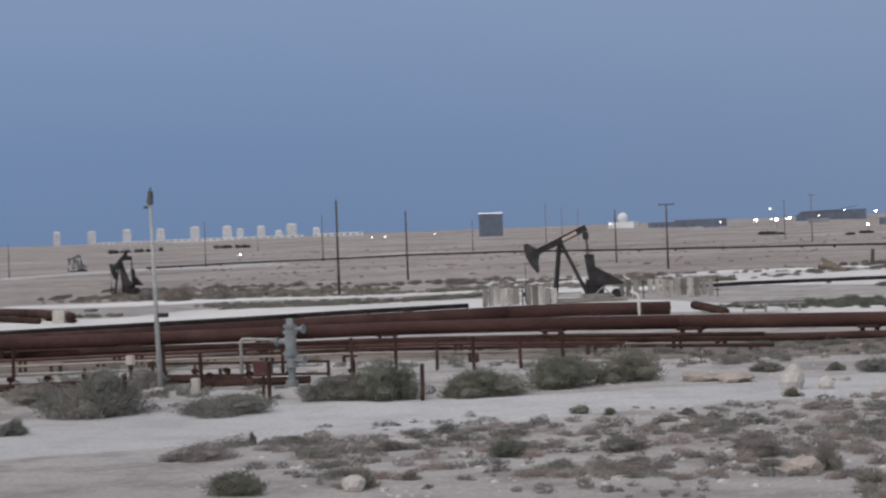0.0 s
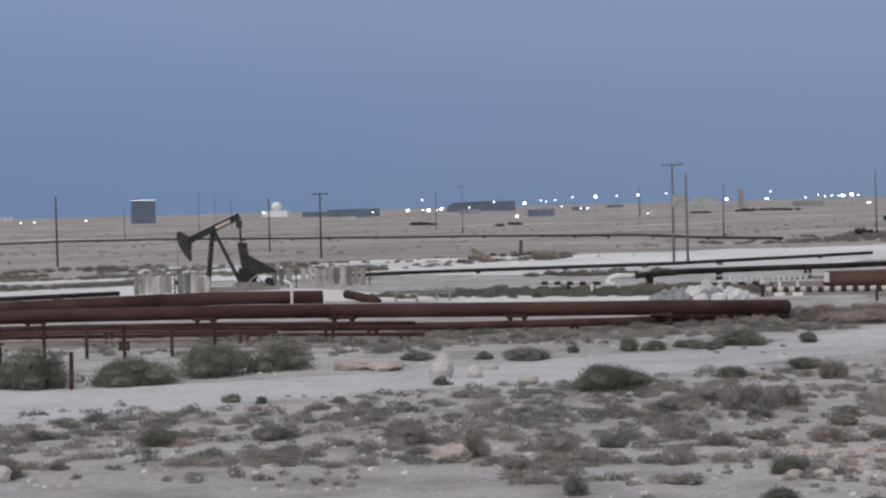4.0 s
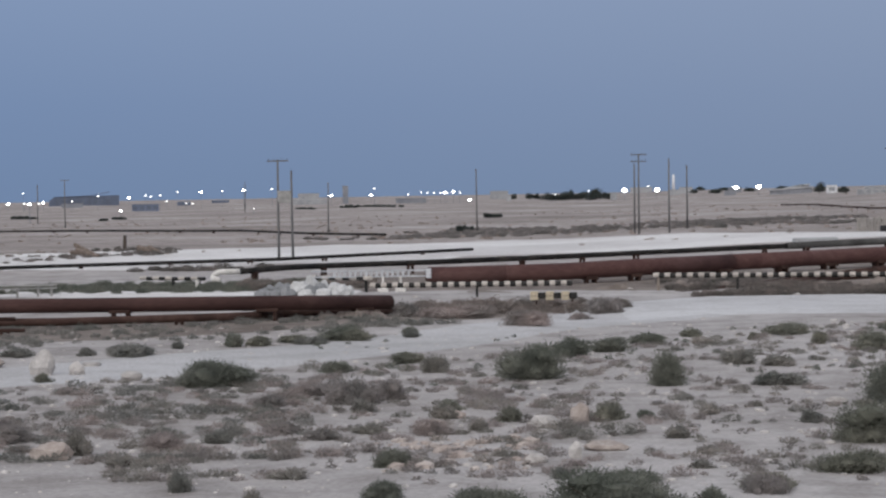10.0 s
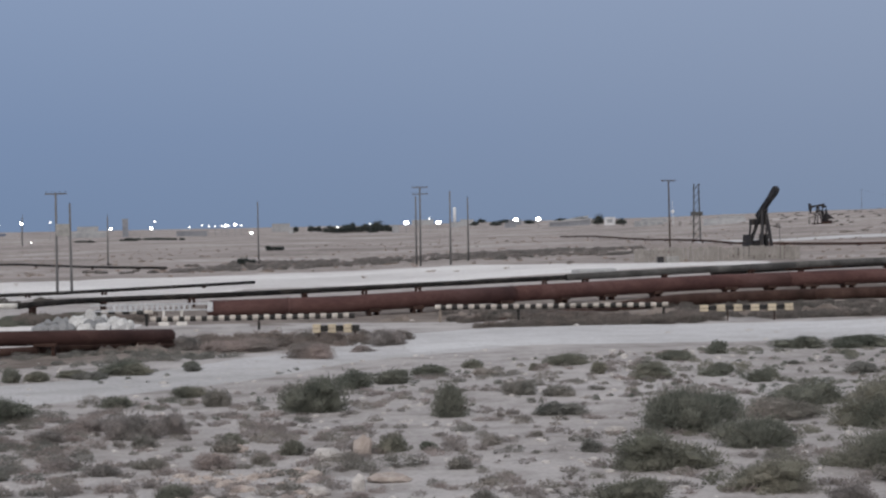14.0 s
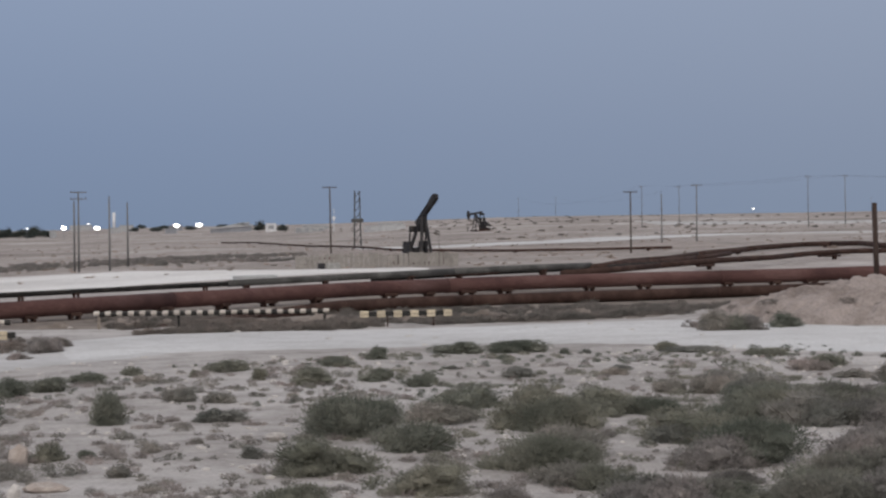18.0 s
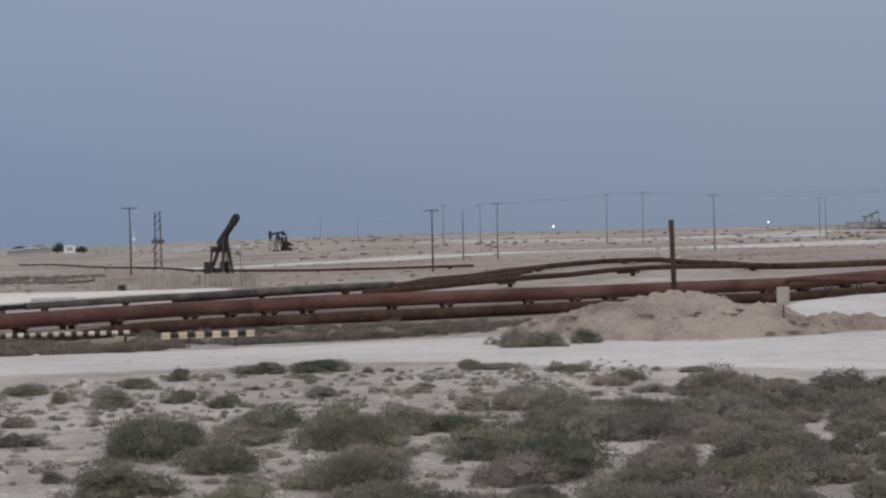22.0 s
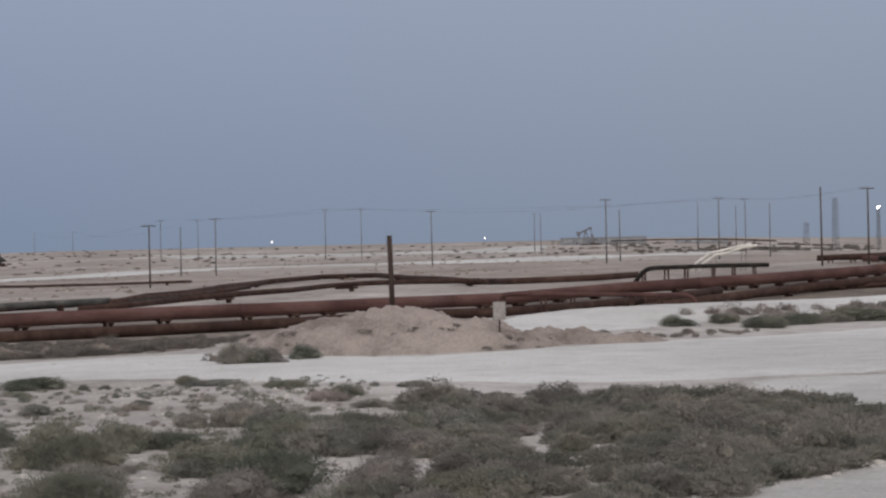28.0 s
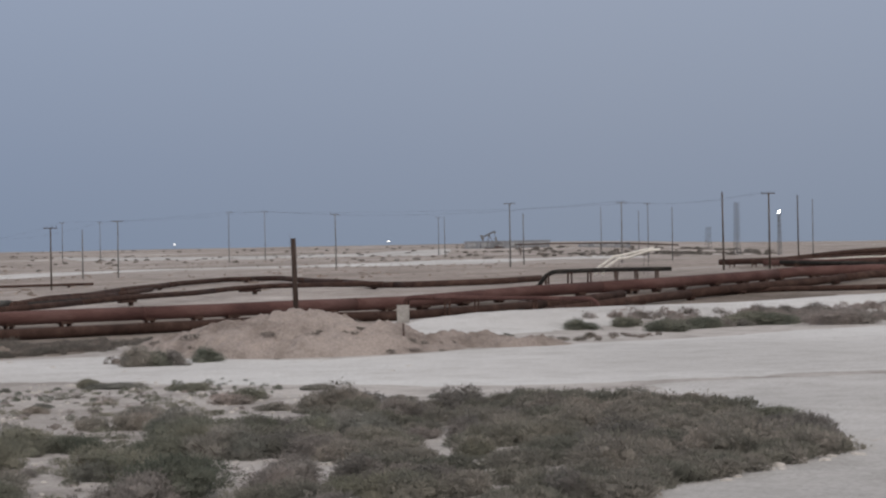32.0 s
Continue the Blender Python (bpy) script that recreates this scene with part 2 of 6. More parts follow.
def glide(points, k):
    """Catmull-Rom through points, k in 0..1."""
    n = len(points) - 1
    s = min(k * n, n - 1e-6)
    i, u = int(s), s - int(s)
    p = [points[max(0, min(n, i + d))] for d in (-1, 0, 1, 2)]
    return [0.5 * (2 * b + (c - a) * u + (2 * a - 5 * b + 4 * c - d) * u * u + (3 * b - a - 3 * c + d) * u ** 3) for a, b, c, d in zip(*p)]


def strip(name, points, material, label, category, lift=0.03, ragged=0.5):
    """A band of made ground along points (x, y, width)."""
    ks = [i / 160 for i in range(161)]

    def spot(k, s):
        x, y, w = glide(points, k)
        x2, y2, _ = glide(points, min(1, k + 0.004))
        x1, y1, _ = glide(points, max(0, k - 0.004))
        d = math.hypot(x2 - x1, y2 - y1) or 1
        e = s * (w / 2 + ragged * (math.sin(k * 90 + s) + math.sin(k * 211 + 2 * s)) * 0.5)
        px, py = x - e * (y2 - y1) / d, y + e * (x2 - x1) / d
        return px, py, ground(px, py) + lift * (1 - abs(s) ** 6 * 1.5)
    ob = sheet(name, ks, [-1, -0.85, -0.5, 0, 0.5, 0.85, 1], spot, material)
    return tagged(ob, label, category, kind="structure")


def apron(name, far, near, material, label, lift=0.03, kind_of="road", rows=9):
    """Made ground between a far and a near edge of as many points."""
    ks = [i / 200 for i in range(201)]
    ss = [i / (rows - 1) for i in range(rows)]

    def spot(k, s):
        wob = 0.35 * (math.sin(k * 130) + math.sin(k * 47 + 1) + 0.6 * math.sin(k * 301))
        s = s + (0.03 * wob if s in (0.0, 1.0) else 0.0)
        (xa, ya), (xb, yb) = glide(far, k), glide(near, k)
        x, y = xa + (xb - xa) * s, ya + (yb - ya) * s
        ends = min(1.0, 30 * k, 30 * (1 - k))
        return x, y, ground(x, y) + lift * ends * (1 - 1.4 * abs(2 * min(max(s, 0), 1) - 1) ** 8) - 0.06 * (1 - ends)
    return tagged(sheet(name, ks, ss, spot, material), label, kind_of, kind="structure")


apron("road", [(-110, 20), (-70, 46), (-49, 63), (-40.6, 69.7), (-30.5, 75.5), (-21.5, 84), (-11.5, 97.5), (-4, 115), (4, 126)],
      [(-95, 8), (-58, 36), (-40, 51), (-35, 57), (-28, 64.5), (-19, 73.5), (-9.5, 85), (-3, 99), (6, 110)], TRACK, "grey sandy track through the scrub")
apron("road", [(-3, 120), (4.6, 129.5), (16, 130), (29, 131), (39, 131), (48, 121), (56, 120.5), (77, 126.5), (103, 131), (150, 136), (220, 140)],
      [(-1, 103), (4, 108.8), (14, 109), (23, 109.5), (30, 106), (36, 97), (41, 90), (48, 84), (62, 80), (90, 72), (140, 60)], GRAVEL, "wide white gravel road", 0.06)
apron("track", [(50, 86), (46.5, 73), (42.5, 61), (37, 53), (30, 49), (22, 45.5)],
      [(100, 74), (80, 55), (60, 42), (48, 36), (38, 32), (20, 26)], TRACK, "grey sandy track curving round the thicket", 0.09)
apron("pad", [(-150, 128), (-110.7, 143), (-103, 167), (-83, 174), (-66, 171), (-46, 152), (-28, 144), (-18, 142)],
      [(-130, 95), (-92, 118.6), (-88, 141), (-72.5, 150), (-60, 145), (-44, 139.5), (-28, 134.5), (-18, 134)], WHITE_PAD, "white gravel pad round the pump jack", 0.05, "gravel pad")
apron("pad", [(-112, 236), (-84, 254), (-69, 266), (-48, 275), (-23, 289), (0, 296), (22, 262), (42, 246)],
      [(-82, 178), (-63, 190), (-49, 189), (-35, 200), (-17, 211), (0, 214), (20, 223), (40, 229)], WHITE_PAD, "broad white gravel pad on the plain", 0.08, "gravel pad")
apron("pad", [(-142, 184), (-122, 192), (-100, 197), (-80, 202)], [(-136, 172), (-116, 180), (-98, 188), (-80, 194)], WHITE_PAD, "narrow strip of white gravel", 0.05, "gravel pad")
apron("pad", [(58, 146), (72, 155.5), (88, 166), (102, 172), (114, 172.5), (140, 172), (170, 174)], [(57, 140), (68, 137), (78.5, 142), (90.5, 147), (101, 147), (113, 147.5), (158, 148)], GRAVEL, "bank of clean white sand", 0.04, "sand bank")
apron("soil_strip", [(-31, 166), (-4, 186), (30, 190), (45, 196), (62, 202), (86, 201), (116, 206), (180, 226)],
      [(-22, 139.5), (2, 134), (24, 131.6), (40, 138), (56, 150), (72, 162), (98, 173), (168, 180)], BROWN_SOIL, "strip of dark brown soil under the pipes", 0.03, "soil")
apron("soil_strip", [(-84, 104), (-66, 112), (-46, 113), (-30, 113), (-18, 115), (-6, 121)],
      [(-72, 78), (-57, 88), (-44, 92.5), (-30, 94), (-18, 99), (-6, 112)], BROWN_SOIL, "strip of brown soil below the red pipes", 0.02, "soil")
apron("pad", [(60, 480), (150, 520), (240, 520), (330, 560)], [(60, 440), (140, 470), (230, 470), (320, 520)], GRAVEL, "far pale strip of bare ground", 0.15, "bare ground")
TAN_SLOPE = soil("tan_slope", (0.385, 0.345, 0.332), (0.335, 0.297, 0.283), (0.280, 0.246, 0.233), 0.6)
apron("soil_strip", [(168, 420), (190, 433), (215, 437), (230, 424), (270, 441), (330, 480)], [(126.4, 315.9), (125.7, 286.5), (123, 252), (133, 245), (166, 270), (240, 348)], TAN_SLOPE, "tan slope of bare soil beyond the pipes", 0.1, "soil", 25)
apron("soil_strip", [(40, 430), (70, 440), (100, 440), (130, 430)], [(46, 300), (66, 310), (88, 330), (110, 340)], TAN_SLOPE, "tan patch of bare soil on the slope", 0.1, "soil", 25)
apron("soil_strip", [(190, 290), (220, 312), (262, 340), (310, 360)], [(168, 250), (181, 238), (196, 226), (226, 212)], BROWN_SOIL, "brown soil under the far pipe bundle", 0.06, "soil")
apron("pad", [(-281, 364), (-283, 392), (-288, 428), (-270, 470)], [(-253, 327), (-254, 350), (-258, 384), (-240, 420)], TRACK, "pale streak of bare ground on the plain", 0.05, "bare ground")
apron("pad", [(250, 932), (283, 800), (324, 800), (400, 820)], [(225, 800), (240, 660), (266, 660), (330, 680)], TRACK, "pale streak of bare ground on the rise", 0.15, "bare ground")
apron("pad", [(14, 161), (30, 169.5), (48, 174), (64, 175.5), (78, 178)], [(15, 156), (30, 164.5), (48, 168), (64, 171.5), (78, 174)], GRAVEL, "pale drift of sand between the pipes", 0.05, "sand drift")
apron("pad", [(4, 181), (20, 188), (36, 196), (50, 204)], [(4, 170), (20, 178), (36, 186), (50, 194)], GRAVEL, "pale sand between grey and red pipes", 0.05, "sand drift")

# ---- pipelines ----


def tube(points, radius, sides=14, bend=1.2):
    """A bmesh tube along points, with rounded corners and closed ends."""
    pts = [Vector(p) for p in points]
    path = [pts[0]]
    for a, b, c in zip(pts, pts[1:], pts[2:]):
        k = min(bend, (a - b).length * 0.45, (c - b).length * 0.45)
        p, q = b + (a - b).normalized() * k, b + (c - b).normalized() * k
        path += [((1 - u) ** 2 * p + 2 * u * (1 - u) * b + u * u * q) for u in (0, 0.25, 0.5, 0.75, 1)]
    path.append(pts[-1])
    bm, rings = bmesh.new(), []
    side = None
    for i, p in enumerate(path):
        way = (path[min(i + 1, len(path) - 1)] - path[max(i - 1, 0)]).normalized()
        if side is None:
            side = way.cross(Vector((0, 0, 1)))
            side = side.normalized() if side.length > 1e-3 else Vector((1, 0, 0))
        side = (side - way * side.dot(way)).normalized()
        up = side.cross(way)
        rings.append([bm.verts.new(p + radius * (math.cos(a) * side + math.sin(a) * up)) for a in [2 * math.pi * j / sides for j in range(sides)]])
    for a, b in zip(rings, rings[1:]):
        for j in range(sides):
            bm.faces.new((a[j], a[(j + 1) % sides], b[(j + 1) % sides], b[j]))
    bm.faces.new(rings[0][::-1])
    bm.faces.new(rings[-1])
    bmesh.ops.recalc_face_normals(bm, faces=bm.faces)
    return bm


def box(bm, x, y, z, sx, sy, sz, turn=0.0, bevel=0.0):
    """A box standing on (x, y, z), added to bm."""
    m = Matrix.Translation((x, y, z + sz / 2)) @ Matrix.Rotation(turn, 4, "Z") @ Matrix.Diagonal((sx, sy, sz, 1))
    made = bmesh.ops.create_cube(bm, size=1, matrix=m)
    if bevel:
        edges = list({e for v in made["verts"] for e in v.link_edges})
        bmesh.ops.bevel(bm, geom=edges, offset=bevel, segments=1, affect="EDGES")
    return bm


def rod(bm, a, b, r1, r2=None, sides=8):
    """A tapered rod from a to b, added to bm."""
    a, b = Vector(a), Vector(b)
    m = Matrix.Translation((a + b) / 2) @ (b - a).to_track_quat("Z", "Y").to_matrix().to_4x4()
    bmesh.ops.create_cone(bm, cap_ends=True, segments=sides, radius1=r1, radius2=r1 if r2 is None else r2, depth=(b - a).length, matrix=m)
    return bm


def thing(name, x, y, z, label, category, group="", turn=0.0):
    ob = new(name)
    ob.empty_display_size = 0.3
    ob.matrix_basis = Matrix.Translation((x, y, z)) @ Matrix.Rotation(turn, 4, "Z")
    return tagged(ob, label, category, group)


def clear_of(p, rise):
    return (p[0], p[1], ground(p[0], p[1]) + rise)


def pipeline(points, radius, material, label, rises, gap=7.0, support="saddle", start=2.0, tees=()):
    """A pipe over the ground along (x, y) points, at the given rises of its axis, on low supports."""
    root = thing("pipeline", points[0][0], points[0][1], ground(*points[0]), label, "pipeline")
    home = Vector(root.location)
    line = []
    for (a, b), (r1, r2) in zip(zip(points, points[1:]), zip(rises, rises[1:])):
        n = max(1, int(math.dist(a, b) / 12))
        for i in range(n):
            u = i / n
            p = (a[0] + (b[0] - a[0]) * u, a[1] + (b[1] - a[1]) * u)
            line.append(Vector(clear_of(p, r1 + (r2 - r1) * u)))
    line.append(Vector(clear_of(points[-1], rises[-1])))
    # welded lengths, joined halfway between the bends
    here, length, k = [line[0] - home], 0, 0
    for a, b in zip(line, line[1:]):
        k += 1
        if k % 2 == 0 and k < len(line) - 1:
            cut = a.lerp(b, 0.5) - home
            part("pipe_length", tube(here + [cut], radius), material, root, smooth=True)
            way = (b - a).normalized() * 0.09
            part("weld_collar", rod(bmesh.new(), cut - way, cut + way, radius * 1.035, None, 14), material, root, smooth=False)
            here = [cut]
        here.append(b - home)
    part("pipe_length", tube(here, radius), material, root, smooth=True)
    run, nxt = 0.0, start
    spread = random.Random(int(points[0][0] * 7 + points[0][1]))
    for a, b in zip(line, line[1:]):
        d = (b - a).length
        while nxt < run + d:
            p = a + (b - a) * ((nxt - run) / d)
            g = ground(p.x, p.y)
            turn = math.atan2(b.y - a.y, b.x - a.x)
            tall = p.z - radius - g
            if tall > 0.12 and support:
                q, wide = p - home, spread.uniform(0.5, 1.0) * (1.5 if radius > 0.35 else 0.7)
                bm = bmesh.new()
                box(bm, q.x, q.y, p.z - home.z - radius * 1.12, wide, radius * 1.7, radius * 0.42, turn, 0.02)
                saddle = part("saddle", bm, DARK_RUST, root, "dark rusty steel saddle")
                c, s = math.cos(turn) * wide * 0.34, math.sin(turn) * wide * 0.34
                for e in (-1, 1):
                    bm = bmesh.new()
                    box(bm, q.x + e * c, q.y + e * s, g - home.z - 0.1, 0.16, radius * 1.1, p.z - radius * 1.0 - g + 0.1, turn)
                    part("saddle_leg", bm, DARK_RUST, saddle)
            nxt += gap * spread.uniform(0.6, 1.5)
        run += d
    run = 0.0
    for a, b in zip(line, line[1:]):
        d = (b - a).length
        for spot in tees:
            if run <= spot < run + d:
                # a long bearer on one stout leg, a block beside it
                p = a + (b - a) * ((spot - run) / d)
                q, g, turn = p - home, ground(p.x, p.y), math.atan2(b.y - a.y, b.x - a.x)
                c, e = math.cos(turn), math.sin(turn)
                bm = bmesh.new()
                box(bm, q.x, q.y, q.z - radius - 0.24, 3.6, radius * 1.8, 0.26, turn, 0.03)
                bearer = part("bearer", bm, DARK_RUST, root, "dark rusty steel bearer")
                bm = bmesh.new()
                box(bm, q.x + 0.9 * c, q.y + 0.9 * e, g - home.z - 0.2, 0.45, radius * 1.4, p.z - radius - 0.2 - g + 0.2, turn)
                part("bearer_leg", bm, DARK_RUST, bearer)
        run += d
    return root


pipeline([(-92, 74), (-73.5, 94.5), (-63.3, 102.5), (-54.4, 106.4), (-44, 107.3), (-30.7, 107.6), (-18.6, 107.2), (-13.5, 112.7)], 0.39, MAROON,
         "long rust-red steel pipeline on low supports", [1.0, 1.0, 1.0, 1.0, 1.0, 1.0, 0.95, 0.8], 8.0)
pipeline([(-94, 82), (-80, 102), (-70.6, 114.4), (-63.7, 117.6), (-57.8, 121.4), (-51.2, 124.5), (-45.2, 127.6)], 0.43, MAROON,
         "rust-red pipe that ends on the pale pad", [0.65, 0.66, 0.72, 0.82, 0.95, 1.08, 0.9], 8.0)
pipeline([(-48.2, 141.2), (-46.6, 139.9), (-45.0, 138.6)], 0.30, DARK_RUST, "short dark rusty pipe half sunk in the pad", [0.5, 0.35, 0.05], 5.0)
pipeline([(-96, 86), (-83, 107), (-72.1, 118.5), (-66, 123), (-59.5, 127.5)], 0.16, BLACK_PIPE, "thin black pipe behind the red pipes", [1.0, 1.02, 1.12, 1.3, 1.34], 8.0)
pipeline([(-80, 92), (-56.4, 104.6), (-42.5, 104.4), (-29.8, 104.4), (-21, 105.5), (-16.7, 111.5), (-12, 117)], 0.21, DARK_RUST, "dark rusty pipe lying close to the ground", [0.35] * 6 + [0.1], 9.0)
pipeline([(-66, 92), (-52, 99), (-42, 101.2), (-31, 101.5)], 0.10, DARK_RUST, "thin rusty flow line beside the trunk pipe", [0.75] * 4, 6.0)
pipeline([(-66, 90.5), (-52, 97.5), (-42, 99.5), (-30, 99.8)], 0.09, DARK_RUST, "thin rusty flow line low over the sand", [0.3] * 4, 6.0)
pipeline([(-72, 86), (-56, 94), (-46, 96.8), (-37, 97.6)], 0.085, RUST, "thin red flow line beside the trunk pipe", [0.6] * 4, 5.0)
pipeline([(-70, 82), (-57, 88.6), (-48, 91.2), (-39, 92.4)], 0.07, TAN_EDGE, "thin tan flow line over the sand", [0.5] * 4, 6.0)
pipeline([(-66, 79), (-56, 84.2), (-48.5, 86.6)], 0.06, WHITE_GREY, "thin pale flow line low over the sand", [0.35] * 3, 6.0)
pipeline([(-30.5, 157.4), (-27.6, 162.8), (-24.4, 168.6), (-17, 173.5), (-7, 183), (0, 186.5), (13.4, 190.1)], 0.23, BLACK_PIPE, "black coated pipe running behind the trunk pipe", [0.9] * 7, 8.0)
pipeline([(-14.9, 148.6), (-13.0, 147.6), (-5.8, 149.5), (0, 152), (14, 166), (23.7, 172), (38.3, 177.5), (50, 179), (63.4, 179.8), (73.3, 181.8), (84.6, 184.5), (103.4, 193.4), (122.6, 196.8), (138, 204),
          (150, 210), (164, 207), (184, 204)], 0.62, RUST, "thick rust-red trunk pipeline on low saddles", [0.8, 0.85, 0.95] + [1.0] * 10 + [0.85] * 4, 5.5)
pipeline([(13.4, 190.1), (28, 197.5), (45, 207), (53, 212.5)], 0.31, GREY_PIPE, "grey-painted pipeline behind the trunk pipe", [0.9] * 4, 12.0)
pipeline([(1, 132.5), (9, 144), (19, 154.3), (26, 158.5), (34.5, 160.3), (45.4, 162.8), (58, 166.5), (72.2, 170.8), (79, 170.2), (90.7, 175.3), (104, 183), (112, 189)], 0.46, DARK_RUST,
         "dark rusty pipeline beside the trunk line", [-0.5, -0.1] + [0.5] * 10, 6.0)
pipeline([(53, 212), (62, 231), (70, 243), (83.2, 270), (100, 298), (113, 314), (117, 300), (110, 262), (105.5, 238), (106.8, 229), (116, 224.4), (123.4, 228)], 0.40, DARK_RUST, "rusty pipeline climbing the far slope", [0.6] * 12, 32.0)
pipeline([(36, 204), (50, 214), (60, 225), (72, 243), (86, 268)], 0.30, DARK_RUST, "dark rusty pipe low on the slope", [0.5] * 5, 18.0)
pipeline([(28, 199.5), (44, 209.5), (56, 218), (66, 228), (76, 236)], 0.24, BLACK_PIPE, "thin black pipe among the rusty ones", [0.45] * 5, 16.0)
pipeline([(46, 196), (51.5, 199.3), (66.4, 215.2), (78, 227), (87, 240), (93, 243), (97, 238), (101.5, 227)], 0.31, DARK_RUST, "slender dark pipeline on a few tall bearers", [0.9] * 8, 22.0, "", 2.0, (28.0, 64.0))
pipeline([(79.0, 173.2), (79.4, 172.6), (83.8, 170.5), (89.3, 167.7), (94.7, 164.7), (95.2, 164.4)], 0.20, RUST, "red pipe loop on short legs", [0.2, 1.95, 1.95, 1.65, 1.05, -0.2], 4.0)
pipeline([(116.6, 216.2), (117.6, 215.2), (124.5, 213), (130, 208)], 0.26, BLACK_PIPE, "black raised pipe on a row of legs", [0.1, 1.95, 1.95, 1.9], 2.6)
pipeline([(150, 214.8), (156.7, 210.4), (163, 206), (175, 199)], 0.26, BLACK_PIPE, "black pipe above the trunk line", [1.8, 1.55, 1.3, 1.2], 6.0)
pipeline([(176, 268), (183.8, 262), (190.7, 257), (198.5, 251), (215, 240)], 0.45, DARK_RUST, "rusty pipeline on the far rise", [0.8, 1.0, 1.9, 2.5, 2.6], 7.0)
pipeline([(178, 265), (185, 259.5), (192, 254), (200, 248), (217, 236)], 0.42, DARK_RUST, "lower rusty pipe of the far bundle", [0.8, 0.9, 1.4, 1.8, 1.9], 9.0)
pipeline([(180, 262), (187, 256.5), (194, 251), (202, 245), (219, 233)], 0.42, RUST, "reddish pipe of the far bundle", [0.6, 0.7, 1.0, 1.3, 1.4], 9.0)
pipeline([(181, 258), (188, 252.5), (196, 246.5), (204, 240), (220, 230)], 0.36, DARK_RUST, "lowest rusty pipe of the far bundle", [0.5, 0.5, 0.7, 0.8, 0.8], 9.0)
pipeline([(93, 171), (108, 178.5), (124, 186), (140, 193.5), (152, 199), (166, 200), (182, 198)], 0.46, DARK_RUST, "dark rusty pipe in front of the trunk line", [0.2, 0.6, 0.7, 0.7, 0.7, 0.6, 0.6], 10.0)
pipeline([(184, 259), (191, 253), (199, 247)], 0.14, WHITE, "thin pale pipe on the far rise", [0.9, 1.3, 1.4], 7.0)
pipeline([(113, 183), (121, 186), (131, 189), (138.6, 186.5), (146, 185), (162, 182)], 0.30, DARK_RUST, "rusty pipe half buried in the bank", [0.1, 0.2, 0.35, 0.35, 0.35, 0.35], 7.0)
pipeline([(-126, 157), (-113.5, 149), (-108, 145.5), (-101, 140)], 0.36, DARK_RUST, "rusty pipe bundle ending on the pale pad", [0.6, 0.6, 0.6, 0.55], 5.0)
pipeline([(-127, 153.5), (-112, 144.5), (-104, 139.5)], 0.26, DARK_RUST, "second rusty pipe of the bundle", [0.3, 0.3, 0.3], 5.0)
pipeline([(-262, 392), (-276, 448), (-262, 458), (-217, 468), (-180, 444), (-146, 424), (-122, 424), (-99, 408), (-75, 392), (-50, 338), (-40, 330)], 0.20, BLACK_PIPE, "long thin black pipeline across the plain", [0.5] * 11, 15.0)
pipeline([(-66, 183), (-59.6, 187.6), (-51, 197), (-36, 205), (-26.3, 218), (-18.5, 233)], 0.18, BLACK_PIPE, "thin black pipe over the white pad", [0.4] * 6, 12.0)
pipeline([(47, 690), (52, 590), (59.7, 481), (60, 392), (72.9, 348), (83.6, 341), (96, 330)], 0.22, DARK_RUST, "thin rusty pipeline on the tan plain", [0.5] * 7, 20.0)
pipeline([(326, 620), (352, 605), (373, 592)], 0.22, DARK_RUST, "distant dark pipe on the rise", [3.6, 3.9, 3.5], 24.0)

# ---- utility poles ----


TOPS = {}
# grey wood, lightened so its colour stands in for distance haze
GREY_POLE = paint("hazed_grey_pole_wood", ((0.10, 0.10, 0.105), (0.145, 0.145, 0.15), (0.20, 0.20, 0.205)), 2.0, 18.0, 0.9, stretch=(3, 3, 0.3))


def utility_pole(x, y, h, kind, label=""):
    z = ground(x, y)
    words = {"T": "weathered wooden utility pole with one crossarm", "D": "wooden utility pole with two crossarms", "p": "plain weathered wooden utility pole", "f": "thin distant utility pole"}
    # haze tone past 380 m; greyer wood also between x -60 and 20
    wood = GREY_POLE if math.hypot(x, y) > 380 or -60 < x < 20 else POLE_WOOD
    root = thing("utility_pole", x, y, z, label or words[kind], "utility pole", "poles of the power lines")
    lean = random.uniform(-0.008, 0.008) * h
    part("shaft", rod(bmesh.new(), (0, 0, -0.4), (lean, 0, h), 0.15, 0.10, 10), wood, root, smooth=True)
    arms = {"T": [h - 0.15], "D": [h - 0.15, h - 1.1]}.get(kind, [])
    for a in arms:
        bm = bmesh.new()
        box(bm, lean, 0.12, a - 0.06, 2.3, 0.10, 0.13)
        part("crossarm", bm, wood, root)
        for s in (-1.0, -0.45, 0.45, 1.0):
            bm = bmesh.new()
            rod(bm, (lean + s, 0.12, a + 0.05), (lean + s, 0.12, a + 0.16), 0.02)
            rod(bm, (lean + s, 0.12, a + 0.16), (lean + s, 0.12, a + 0.27), 0.05, 0.035)
            part("insulator", bm, GREY_PIPE, root)
    if not arms:
        bm = bmesh.new()
        rod(bm, (lean, 0, h), (lean, 0, h + 0.18), 0.03, 0.03)
        part("cap_pin", bm, STEEL, root)
    TOPS[round(x, 1)] = (x, y, z + h)
    return root


